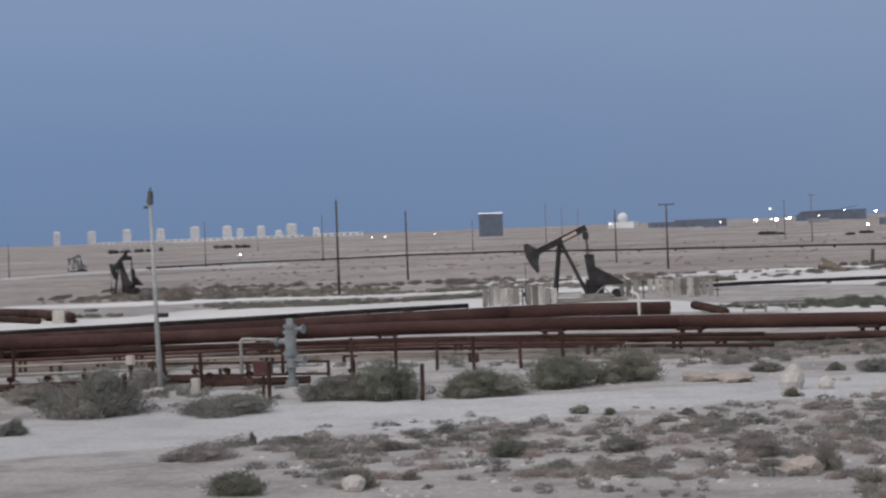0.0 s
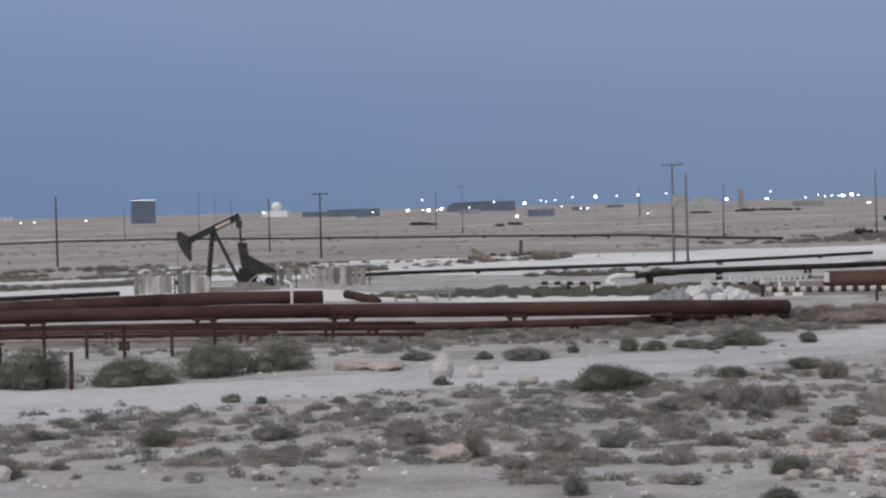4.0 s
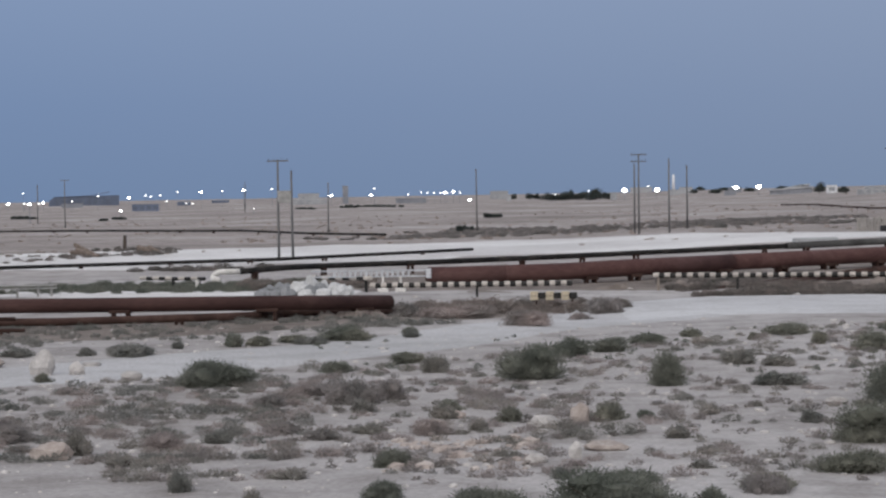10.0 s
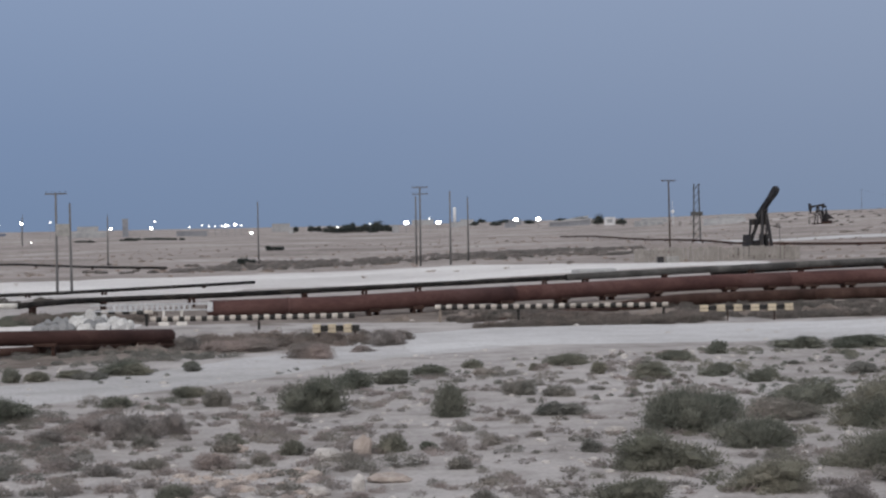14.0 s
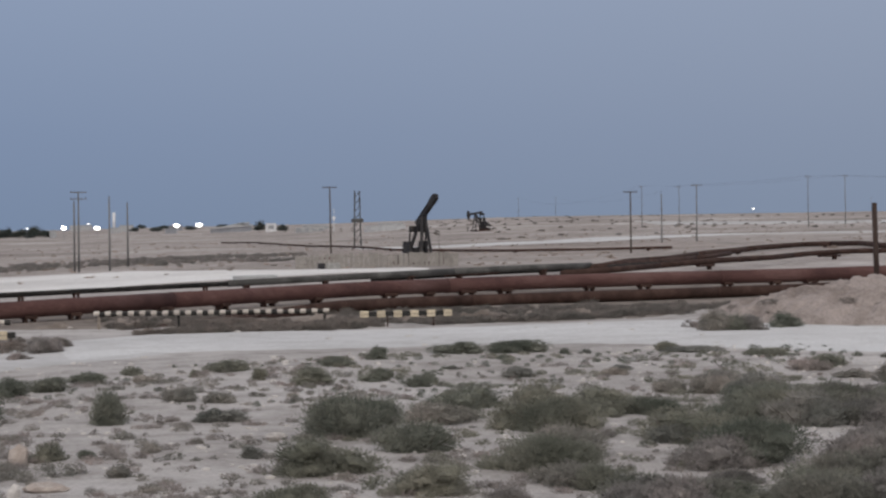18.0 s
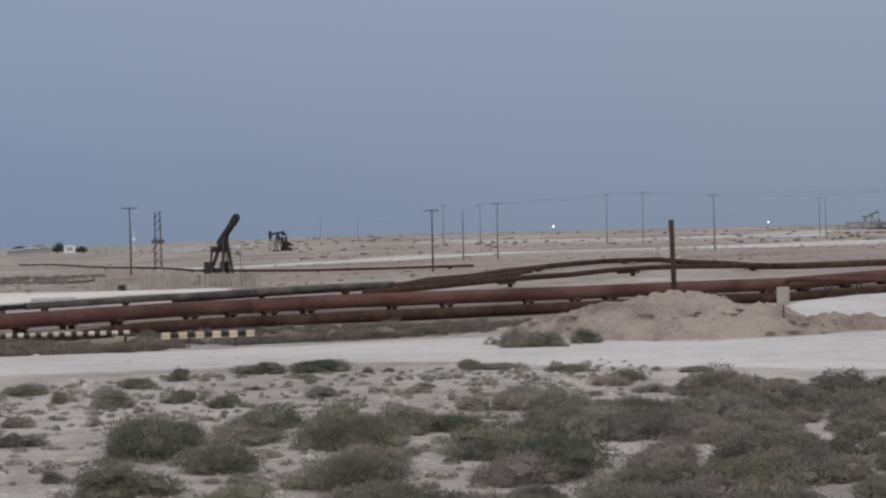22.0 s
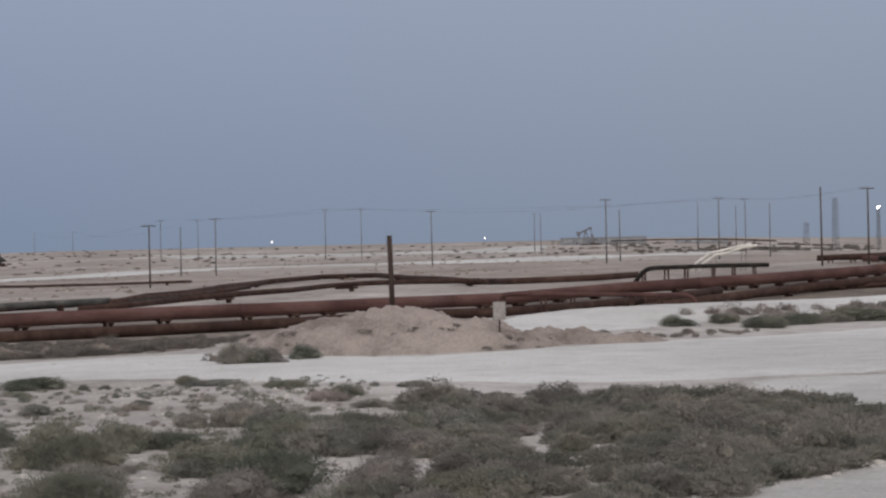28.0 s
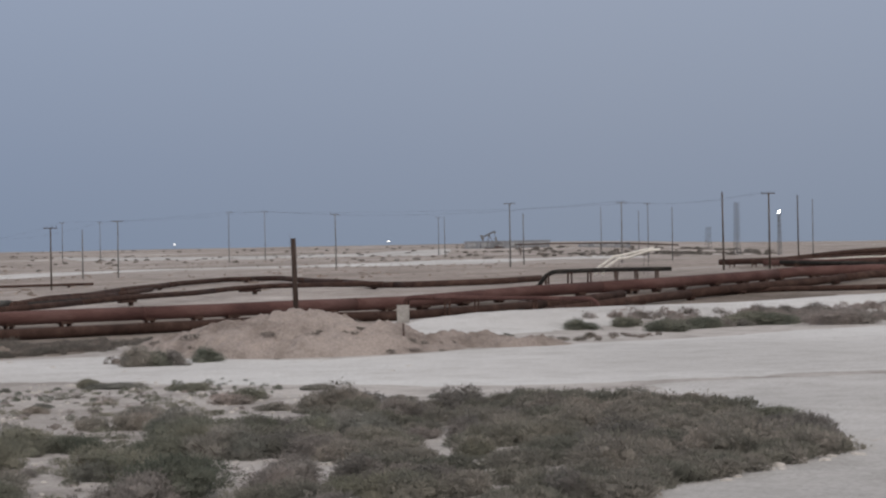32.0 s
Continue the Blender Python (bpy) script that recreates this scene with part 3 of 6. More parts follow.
utility_pole(-267.5, 349.5, 7.1, "p")
utility_pole(-300.1, 477.3, 11.5, "p")
utility_pole(-439.6, 739.9, 6.0, "f")
utility_pole(-256.0, 462.8, 11.7, "f")
utility_pole(-107.0, 196.7, 10.1, "p")
utility_pole(-126.7, 252.5, 9.3, "p")
utility_pole(-250.4, 541.1, 8.9, "f")
utility_pole(-124.5, 325.9, 8.8, "p")
utility_pole(-96.6, 272.7, 9.0, "T")
utility_pole(-300.3, 714.0, 14.3, "f")
utility_pole(-335.0, 814.0, 14.4, "f")
utility_pole(-344.3, 855.4, 14.1, "f")
utility_pole(-191.0, 652.0, 12.4, "f")
utility_pole(-138.9, 497.3, 11.7, "T")
utility_pole(-38.0, 219.0, 10.6, "T")
utility_pole(-36.4, 218.4, 9.4, "p")
utility_pole(-57.1, 383.1, 9.2, "p")
utility_pole(-180.8, 951.2, 12.7, "f")
utility_pole(-160.3, 845.6, 12.5, "f")
utility_pole(-201.6, 688.3, 12.6, "f")
utility_pole(-28.0, 364.3, 11.1, "p")
utility_pole(-0.4, 306.1, 10.1, "p")
utility_pole(0.2, 300.1, 11.5, "D")
utility_pole(4.5, 297.5, 10.5, "p")
utility_pole(7.6, 320.9, 9.7, "p")
utility_pole(39.3, 325.8, 11.4, "T")
utility_pole(87.0, 322.2, 9.9, "T")
utility_pole(116.2, 406.5, 9.9, "p")
utility_pole(122.5, 403.2, 11.5, "T")
utility_pole(201.9, 732.1, 14.1, "T")
utility_pole(214.8, 728.4, 13.9, "T")
utility_pole(299.2, 1402.8, 13.8, "T")
utility_pole(291.8, 1257.5, 12.0, "T")
utility_pole(227.3, 627.8, 16.1, "T")
utility_pole(242.3, 634.8, 15.9, "T")
utility_pole(172.8, 410.5, 11.8, "T")
utility_pole(179.5, 343.2, 12.0, "T")
utility_pole(213.8, 402.4, 11.1, "p")
utility_pole(837.7, 2118.5, 16.0, "f")
utility_pole(322.4, 671.4, 13.8, "T")
utility_pole(324.4, 670.4, 13.7, "p")
utility_pole(335.0, 577.6, 15.0, "p")
utility_pole(219.5, 370.1, 12.7, "T")
utility_pole(377.9, 625.4, 15.2, "p")
utility_pole(305.7, 500.9, 15.3, "T")
utility_pole(274.0, 437.7, 13.1, "p")
utility_pole(164.1, 248.6, 11.0, "p")
utility_pole(171.6, 248.1, 10.9, "T")
utility_pole(213.9, 300.5, 12.0, "p")
utility_pole(314.9, 436.1, 14.6, "p")


def power_cable(keys, side):
    """One sagging wire over the tops of the poles at the given x."""
    tops = [TOPS[k] for k in keys]
    root = thing("power_cable", *tops[0], "thin dark power cable between poles", "power cable", "cables of the power lines")
    home = Vector(tops[0])
    for a, b in zip(tops, tops[1:]):
        a, b = Vector(a) + Vector((side, 0, 0.15)), Vector(b) + Vector((side, 0, 0.15))
        sag = (b - a).length * 0.008
        line = [a.lerp(b, u) - Vector((0, 0, 4 * sag * u * (1 - u))) - home for u in [i / 10 for i in range(11)]]
        part("span", tube(line, 0.006, 5, 0.5), GREY_PIPE, root)


for side in (-1.0, 0.0, 1.0):
    power_cable((291.8, 214.8, 242.3, 219.5, 171.6), side)
    power_cable((299.2, 201.9, 227.3, 305.7), side)

# ---- pump jacks ----


def plate(bm, outline, y0, y1):
    """A slab with the outline (x, z), from y0 to y1."""
    a = [bm.verts.new((x, y0, z)) for x, z in outline]
    b = [bm.verts.new((x, y1, z)) for x, z in outline]
    n = len(outline)
    bm.faces.new(a)
    bm.faces.new(b[::-1])
    for i in range(n):
        bm.faces.new((a[i], b[i], b[(i + 1) % n], a[(i + 1) % n]))
    bmesh.ops.recalc_face_normals(bm, faces=bm.faces)
    return bm


def beam_of(bm, a, b, w, d):
    """A square bar from a to b, w wide and d deep."""
    a, b = Vector(a), Vector(b)
    m = Matrix.Translation((a + b) / 2) @ (b - a).to_track_quat("X", "Z").to_matrix().to_4x4() @ Matrix.Diagonal(((b - a).length, w, d, 1))
    bmesh.ops.create_cube(bm, size=1, matrix=m)
    return bm


def pump_jack(x, y, turn, size, tilt, label, lit=False, raised=False, steel=None):
    """A beam pumping unit: its head at -x, its crank at +x, the bearing 5.05 high over its origin."""
    STEEL = steel or DARK_STEEL
    root = thing("pump_jack", x, y, ground(x, y), label, "pump jack", "pump jacks of the oil field", turn)
    root.scale = (size, size, size)
    c, s = math.cos(tilt), math.sin(tilt)

    def at(u, v, w=0.0):
        return (u * c - v * s, w, 5.15 + u * s + v * c)
    bm = bmesh.new()
    deep = 0.34 if raised else 0.46
    end = 1.5 if raised else 2.45
    beam_of(bm, at(-2.2, 0), at(end, 0.12), 0.34, deep)
    beam_of(bm, at(-2.2, 0.24), at(end, 0.36), 0.46, 0.06)
    beam_of(bm, at(-2.2, -0.24), at(end, -0.12), 0.46, 0.06)
    part("walking_beam", bm, STEEL, root)
    slim = ((-1.6, 0.26), (-2.2, 0.36), (-3.1, 0.36), (-3.3, 0.22), (-3.36, -0.1), (-3.2, -0.34), (-2.6, -0.40), (-1.6, -0.26))
    outline = [at(u, v) for u, v in slim if raised] or [at(u, v) for u, v in ((-2.0, 0.28), (-2.5, 1.0), (-2.8, 1.06), (-3.0, 0.6), (-3.08, 0.0), (-3.03, -0.6), (-2.92, -1.15), (-2.78, -1.62), (-2.6, -1.55), (-2.32, -0.8), (-2.0, -0.28))]
    part("horse_head", plate(bmesh.new(), [(p[0], p[2]) for p in outline], -0.22, 0.22), STEEL, root)
    if lit:
        bm = bmesh.new()
        beam_of(bm, at(0.25, 0.05, -0.215), at(1.55, 0.09, -0.215), 0.04, 0.26)
        part("name_plate", bm, PLATE, root, "pale faded plate on the beam")
    for side in (-0.75, 0.75):
        bm = bmesh.new()
        beam_of(bm, (-0.6, side, 0), (-0.05, side * 0.25, 5.0), 0.28, 0.28)
        part("samson_post_leg", bm, STEEL, root)
        bm = bmesh.new()
        beam_of(bm, (2.1, side, 0.8), (0.1, side * 0.25, 5.0), 0.25, 0.25)
        part("samson_post_brace", bm, STEEL, root)
    bm = bmesh.new()
    for k in (1.3, 2.5, 3.7):
        u = k / 5
        beam_of(bm, (-0.6 + 0.55 * u, -0.75 * (1 - 0.75 * u), k), (-0.6 + 0.55 * u, 0.75 * (1 - 0.75 * u), k), 0.08, 0.08)
    part("ladder", bm, STEEL, root)
    bm = bmesh.new()
    box(bm, 0, 0, 4.86, 0.5, 0.7, 0.3, 0, 0.03)
    part("saddle_bearing", bm, STEEL, root)
    tail = at(end - 0.15, -0.05)
    bm = bmesh.new()
    box(bm, tail[0], 0, tail[2] - 0.75, 0.5, 2.1 if raised else 1.7, 0.62, 0, 0.04)
    part("equalizer", bm, STEEL, root)
    for side in ((-0.98, 0.98) if raised else (-0.85, 0.85)):
        bm = bmesh.new()
        beam_of(bm, (tail[0] + 0.05, side, tail[2] - 0.6), (tail[0] + 0.28, side, 2.0), 0.14, 0.16)
        part("pitman_arm", bm, STEEL, root)
        crank = [(1.0, 2.5), (2.3, 2.5), (2.5, 1.3), (0.9, 1.3)] if raised else [(1.95, 4.0), (2.75, 4.0), (2.85, 2.95), (4.2, 2.2), (5.15, 1.62), (5.1, 1.45), (2.4, 1.45), (2.2, 2.3)]
        part("counterweight", plate(bmesh.new(), crank, side * 0.98 - 0.16, side * 0.98 + 0.16), STEEL, root)
    bm = bmesh.new()
    box(bm, 1.8 if raised else 2.75, 0, 0.75, 1.5, 1.2, 1.15, 0, 0.06)
    part("gearbox", bm, STEEL, root)
    bm = bmesh.new()
    box(bm, 1.9, 0, 0.12, 7.0, 1.8, 0.28, 0, 0.03)
    box(bm, 2.9, 0, 0.40, 2.4, 1.6, 0.36, 0, 0.03)
    part("skid_base", bm, DIM_BOARD if lit else DARK_RUST, root)
    bm = bmesh.new()
    rod(bm, (4.5, -0.5, 0.75), (4.5, 0.5, 0.75), 0.36, 0.36, 14)
    box(bm, 4.5, 0, 0.38, 0.8, 0.9, 0.2)
    part("motor", bm, STEEL, root)
    bm = bmesh.new()
    rod(bm, (-2.95, 0, 0.0), (-2.95, 0, 1.4), 0.10, 0.10)
    rod(bm, (-2.95, 0, 1.4), (-2.95, 0, 3.6), 0.025, 0.025)
    box(bm, -2.95, 0, 0.7, 0.5, 0.3, 0.35, 0, 0.03)
    part("well_head", bm, GREY_PIPE, root)
    if lit:
        for a, b in (((-2.2, -1.2, 0.9), (1.6, -1.2, 0.9)), ((-2.2, -1.2, 0.0), (-2.2, -1.2, 0.95)), ((-0.6, -1.2, 0.0), (-0.2, -1.2, 0.95)), ((1.6, -1.2, 0.0), (1.6, -1.2, 0.95)), ((2.2, -1.2, 0.2), (3.4, -1.2, 1.3)),
                     ((3.4, -1.2, 1.3), (4.6, -1.2, 0.2)), ((-2.2, -1.2, 0.1), (-0.6, -1.2, 0.85))):
            part("guard_rail", rod(bmesh.new(), a, b, 0.06), GUARD, root, "pale grey guard rail")
    if raised:
        bm = bmesh.new()
        box(bm, 1.7, 0, 0.0, 2.0, 1.9, 1.28, 0, 0.03)
        part("plinth", bm, DIM_BOARD, root, "grey panelled plinth")
        bm = bmesh.new()
        box(bm, -1.0, -1.5, 0, 0.4, 0.4, 1.7, 0, 0.03)
        part("switch_box", bm, DARK_RUST, root, "narrow rusty switch box")
        bm = bmesh.new()
        bmesh.ops.create_icosphere(bm, subdivisions=1, radius=0.13, matrix=Matrix.Translation((1.35, 0.75, 2.35)))
        lamp = part("lamp", bm, LAMP, root, "small lit white lamp")
    return root


DARK_STEEL = STEEL
# dark steel paled and blued: distance haze painted into the far jacks
HAZED_STEEL = paint("hazed_steel", ((0.095, 0.099, 0.114), (0.133, 0.137, 0.152), (0.190, 0.190, 0.205)), 1.5, 12.0, 0.7)
DIM_BOARD = paint("dim_mesh_panel", ((0.225, 0.213, 0.204), (0.275, 0.262, 0.251), (0.325, 0.310, 0.297)), 1.2, 10.0, 0.9, vary=0.07)
GUARD = paint("pale_guard_grey", ((0.22, 0.22, 0.22), (0.30, 0.30, 0.295), (0.38, 0.38, 0.37)), 2.0, 12.0, 0.7)
PLATE = paint("faded_pink_plate", ((0.45, 0.36, 0.31), (0.55, 0.45, 0.39), (0.62, 0.54, 0.48)), 2.0, 14.0, 0.7)
LAMP = glowing("lamp_white", (1.0, 0.97, 0.92), 1.6)
pump_jack(-67.4, 163.2, radians(22.0), 1.02, radians(23), "black steel pump jack with a pale plate on its beam", lit=True)
pump_jack(-149.8, 218.2, radians(34 - 60), 0.80, radians(27), "black steel pump jack among low scrub")
pump_jack(-291.7, 406.1, radians(36 - 40), 0.66, radians(20), "small haze-grey pump jack far off on the plain", steel=HAZED_STEEL)
pump_jack(43.5, 262, radians(-9.3 + 122), 1.22, radians(-40), "tall black pump jack with its head raised high", raised=True)
pump_jack(139.5, 727, radians(-10.4 + 38), 1.25, radians(6), "distant black pump jack on the rise")
pump_jack(398, 780, radians(-27), 1.2, radians(24), "far haze-grey pump jack behind a low wall", steel=HAZED_STEEL)


def panel_fence(points, height, label, tone, whole=0.9):
    """Upright pale panels between posts, along (x, y) points."""
    root = thing("panel_fence", points[0][0], points[0][1], ground(*points[0]), label, "fence", "fences of the pump jacks")
    home = Vector(root.location)
    for a, b in zip(points, points[1:]):
        n = max(1, round(math.dist(a, b) / 0.62))
        turn = math.atan2(b[1] - a[1], b[0] - a[0])
        for i in range(n):
            u = (i + 0.5) / n
            p = (a[0] + (b[0] - a[0]) * u, a[1] + (b[1] - a[1]) * u)
            g = ground(*p) - home.z
            h = height * random.uniform(0.9, 1.05)
            bm = bmesh.new()
            if random.random() < whole:
                box(bm, p[0] - home.x, p[1] - home.y, g + random.uniform(0.0, 0.2), 0.62 * random.uniform(0.72, 1.0), 0.05, h, turn + random.uniform(-0.05, 0.05), 0.01)
                part("panel", bm, tone, root)
            else:
                box(bm, p[0] - home.x, p[1] - home.y, g, 0.08, 0.08, h * 1.05, turn)
                part("post", bm, STEEL, root)
        bm = bmesh.new()
        for lvl in (0.35, 0.85):
            ga, gb = ground(*a) - home.z, ground(*b) - home.z
            beam_of(bm, (a[0] - home.x, a[1] - home.y + 0.06, ga + height * lvl), (b[0] - home.x, b[1] - home.y + 0.06, gb + height * lvl), 0.06, 0.06)
        part("rail", bm, DARK_RUST, root)
    return root


PALE_BOARD = paint("weathered_pale_board", ((0.160, 0.152, 0.148), (0.262, 0.252, 0.246), (0.372, 0.362, 0.354)), 1.2, 10.0, 0.9, vary=0.5, stretch=(0.860, 0.860, 0.258))
panel_fence([(-71.7, 156.4), (-64.3, 154.8)], 1.5, "low fence of pale weathered panels round a pump jack", PALE_BOARD)
panel_fence([(-64.3, 168.4), (-61, 168.4), (-55, 168.2)], 1.6, "low fence of pale weathered panels behind a pump jack", PALE_BOARD)
panel_fence([(26.5, 256.5), (33, 255.3), (39, 254.2), (42.2, 254), (46.4, 253.4)], 1.7, "dim wire-panel fence round a pump jack", DIM_BOARD, 1.0)

# ---- the wellhead compound, posts, barriers, signs ----


POST_GREY = paint("galvanised_grey", ((0.29, 0.30, 0.315), (0.37, 0.385, 0.40), (0.45, 0.465, 0.48)), 2.0, 14.0, 0.7)


def lamp_post(x, y, h):
    root = thing("lamp_post", x, y, ground(x, y), "tall whitish steel lamp post with a small lantern", "lamp post")
    part("shaft", rod(bmesh.new(), (0, 0, -0.2), (-0.16, 0, h), 0.115, 0.065, 12), POST_GREY, root, smooth=True)
    bm = bmesh.new()
    rod(bm, (-0.16, 0, h - 0.1), (-0.13, 0, h + 0.45), 0.15, 0.11, 10)
    rod(bm, (-0.13, 0, h + 0.45), (-0.13, 0, h + 0.62), 0.05, 0.02)
    part("lantern", bm, GREY_PIPE, root, "dark grey lantern")
    bm = bmesh.new()
    box(bm, -0.33, 0, h - 0.28, 0.3, 0.08, 0.10)
    part("arm", bm, GREY_PIPE, root)
    bm = bmesh.new()
    box(bm, 0.28, 0, 3.15, 0.42, 0.2, 0.18)
    part("bracket_box", bm, STEEL, root, "small dark box on the shaft")
    bm = bmesh.new()
    box(bm, 0, 0, -0.1, 0.7, 0.7, 0.25, 0, 0.04)
    part("footing", bm, CONCRETE, root)


lamp_post(-49.8, 75.2, 8.12)


def christmas_tree(x, y):
    """The stacked valves on top of a well."""
    root = thing("wellhead", x, y, ground(x, y), "grey painted wellhead with stacked valves on a concrete pad", "wellhead")
    for z0, z1, r in ((0, 0.35, 0.34), (0.35, 0.9, 0.20), (0.9, 1.05, 0.36), (1.05, 1.42, 0.24), (1.42, 1.56, 0.40), (1.56, 1.75, 0.28), (1.75, 2.35, 0.30), (2.35, 2.48, 0.38), (2.48, 2.62, 0.28), (2.62, 2.74, 0.36), (2.74, 3.0, 0.19)):
        part("flange" if z1 - z0 < 0.16 else "valve_body", rod(bmesh.new(), (0, 0, z0), (0, 0, z1), r * 0.82, r * 0.82, 14), GREY_WELL, root)
    for z, s in ((1.22, 1), (2.55, 1), (2.0, -1)):
        bm = bmesh.new()
        rod(bm, (0, 0, z), (0.62 * s, 0, z), 0.10, 0.10, 10)
        rod(bm, (0.62 * s, 0, z), (0.68 * s, 0, z), 0.20, 0.20, 12)
        part("hand_wheel", bm, GREY_WELL, root)
    bm = bmesh.new()
    box(bm, 0.3, -0.3, -0.12, 3.4, 2.2, 0.2, 0.2, 0.04)
    part("concrete_pad", bm, CONCRETE, root)


GREY_WELL = paint("pale_blue_grey_paint", ((0.16, 0.185, 0.20), (0.22, 0.25, 0.27), (0.30, 0.33, 0.35)), 2.0, 14.0, 0.6)
christmas_tree(-44.8, 77.8)


def post_rail_fence(points, height, rails, label):
    root = thing("pipe_fence", points[0][0], points[0][1], ground(*points[0]), label, "fence", "pipe fences of the compound")
    home = Vector(root.location)
    for p in points:
        g = ground(*p) - home.z
        bm = bmesh.new()
        rod(bm, (p[0] - home.x, p[1] - home.y, g - 0.2), (p[0] - home.x + random.uniform(-0.05, 0.05), p[1] - home.y, g + height * random.uniform(0.95, 1.05)), 0.085, 0.085, 8)
        part("post", bm, DARK_RUST, root)
    for lvl in rails:
        bm = bmesh.new()
        for a, b in zip(points, points[1:]):
            rod(bm, (a[0] - home.x, a[1] - home.y, ground(*a) - home.z + lvl), (b[0] - home.x, b[1] - home.y, ground(*b) - home.z + lvl), 0.055, 0.055, 6)
        part("rail", bm, DARK_RUST, root)


post_rail_fence([(-62, 81), (-55.5, 84.2), (-50, 86), (-46.8, 87.0), (-44.7, 87.5), (-42.6, 87.6), (-40.7, 87.6), (-38.6, 88.2), (-36.8, 88.9)], 1.55, (1.45,), "rusty pipe fence of posts and one rail")
post_rail_fence([(-45.2, 65.8), (-48.6, 76.6)], 1.6, (), "pair of leaning rusty posts")
post_rail_fence([(-41.7, 70.6), (-38.9, 72.4), (-35.4, 71.4)], 1.5, (), "row of short rusty posts in the scrub")
post_rail_fence([(-53, 79.5), (-51, 80.4), (-49, 81.2), (-47, 81.8), (-45.4, 82.2)], 1.0, (0.9, 0.35), "low rusty pipe rack on posts")


def goal_frame(x, y, turn):
    root = thing("goal_frame", x, y, ground(x, y), "pale inverted-U pipe frame over the flow lines", "frame", "", turn)
    part("pipe", tube([(0, 0, -0.2), (0, 0, 2.0), (2.3, 0, 1.85), (2.3, 0, 0.5)], 0.075, 10, 0.2), WHITE_GREY, root, smooth=True)
    part("cross_pipe", tube([(0.4, 0.25, 1.6), (2.4, 0.25, 1.55)], 0.06, 8), DARK_RUST, root, smooth=True)


goal_frame(-49.0, 80.6, radians(28))


def manifold(x, y, turn, length, label):
    """Rusty valves and short pipes low over the ground."""
    root = thing("pipe_manifold", x, y, ground(x, y), label, "pipe manifold", "", turn)
    for k, (dy, z, r) in enumerate(((0, 0.25, 0.13), (0.45, 0.32, 0.11))):
        part("pipe", tube([(-length / 2, dy, z), (length / 2, dy, z)], r, 10), DARK_RUST, root, smooth=True)
    n = int(length / 1.4)
    for i in range(n):
        u = -length / 2 + (i + 0.5) * length / n
        bm = bmesh.new()
        rod(bm, (u, 0, 0.0), (u, 0, 0.75 + 0.25 * (i % 3 == 1)), 0.06, 0.06, 8)
        box(bm, u, 0, 0.1, 0.34, 0.34, 0.3, 0, 0.04)
        valve = part("valve", bm, RUST if i % 2 else DARK_RUST, root, "rusty valve with a hand wheel")
        part("hand_wheel", rod(bmesh.new(), (u, -0.02, 0.62), (u, 0.02, 0.66), 0.17, 0.17, 10), DARK_RUST, valve)
    return root


manifold(-46.6, 77.3, radians(26), 5.2, "low rusty manifold of valves beside the wellhead")
manifold(-50.2, 78.6, radians(24), 4.2, "low rusty valve row under the pipe frame")
manifold(-42.2, 80.2, radians(20), 3.4, "short rusty valve row beyond the wellhead")
manifold(-56.5, 73.6, radians(32), 8.0, "low dark flow line with small valves")
bm = bmesh.new()
box(bm, 0, 0, 0, 0.75, 0.3, 0.6, 0.2, 0.05)
rusty_box = tagged(link_mesh("junction_box", bm, RUST), "small rusty steel box on a post", "junction box")
rusty_box.matrix_basis = Matrix.Translation((-42.3, 71.2, ground(-42.3, 71.2) + 0.95))
bm = bmesh.new()
rod(bm, (0, 0, -0.2), (0, 0, 0.98), 0.07)
tagged(link_mesh("box_post", bm, DARK_RUST), "short rusty post under a steel box", "post").matrix_basis = Matrix.Translation((-42.3, 71.2, ground(-42.3, 71.2)))


def striped_barrier(x0, y0, x1, y1, axis_z, radius, tones, period, label, posts, blocky=False):
    """Painted blocks in a row on a few posts, pale and black by turns."""
    root = thing("striped_barrier", x0, y0, ground(x0, y0), label, "barrier", "striped barriers along the road")
    length, turn = math.hypot(x1 - x0, y1 - y0), math.atan2(y1 - y0, x1 - x0)
    root.matrix_basis = Matrix.Translation((x0, y0, ground(x0, y0))) @ Matrix.Rotation(turn, 4, "Z")
    n = max(2, round(length / period))
    step_x = length / n
    for i in range(n):
        bm = bmesh.new()
        u0, u1 = i * step_x, (i + 1) * step_x
        if not blocky:
            sink = 0.03 * (i % 2)
            rod(bm, (u0, 0, axis_z - sink), (u1, 0, axis_z - sink), radius, radius, 12)
        elif i % 2:
            box(bm, (u0 + u1) / 2, 0, axis_z - radius * 0.65, step_x, 0.22, radius * 1.35, 0, 0.02)
        else:
            box(bm, (u0 + u1) / 2, 0, axis_z - radius, step_x, 0.30, radius * 2, 0, 0.02)
            bm2 = bmesh.new()
            box(bm2, (u0 + u1) / 2, -0.155, axis_z - 0.03, step_x * 0.98, 0.03, 0.05)
            part("groove", bm2, TAN_EDGE, root)
        part("block", bm, tones[i % 2], root, ("pale painted block", "black painted block")[i % 2])
    for u in posts:
        bm = bmesh.new()
        thick = 0.08 if blocky else 0.16
        box(bm, u * length, 0.10, -0.15, thick, thick, axis_z + 0.1, 0, 0.01)
        part("post", bm, TAN_EDGE if u < 0.05 else (DARK_RUST if blocky else BLACK), root)
    return root


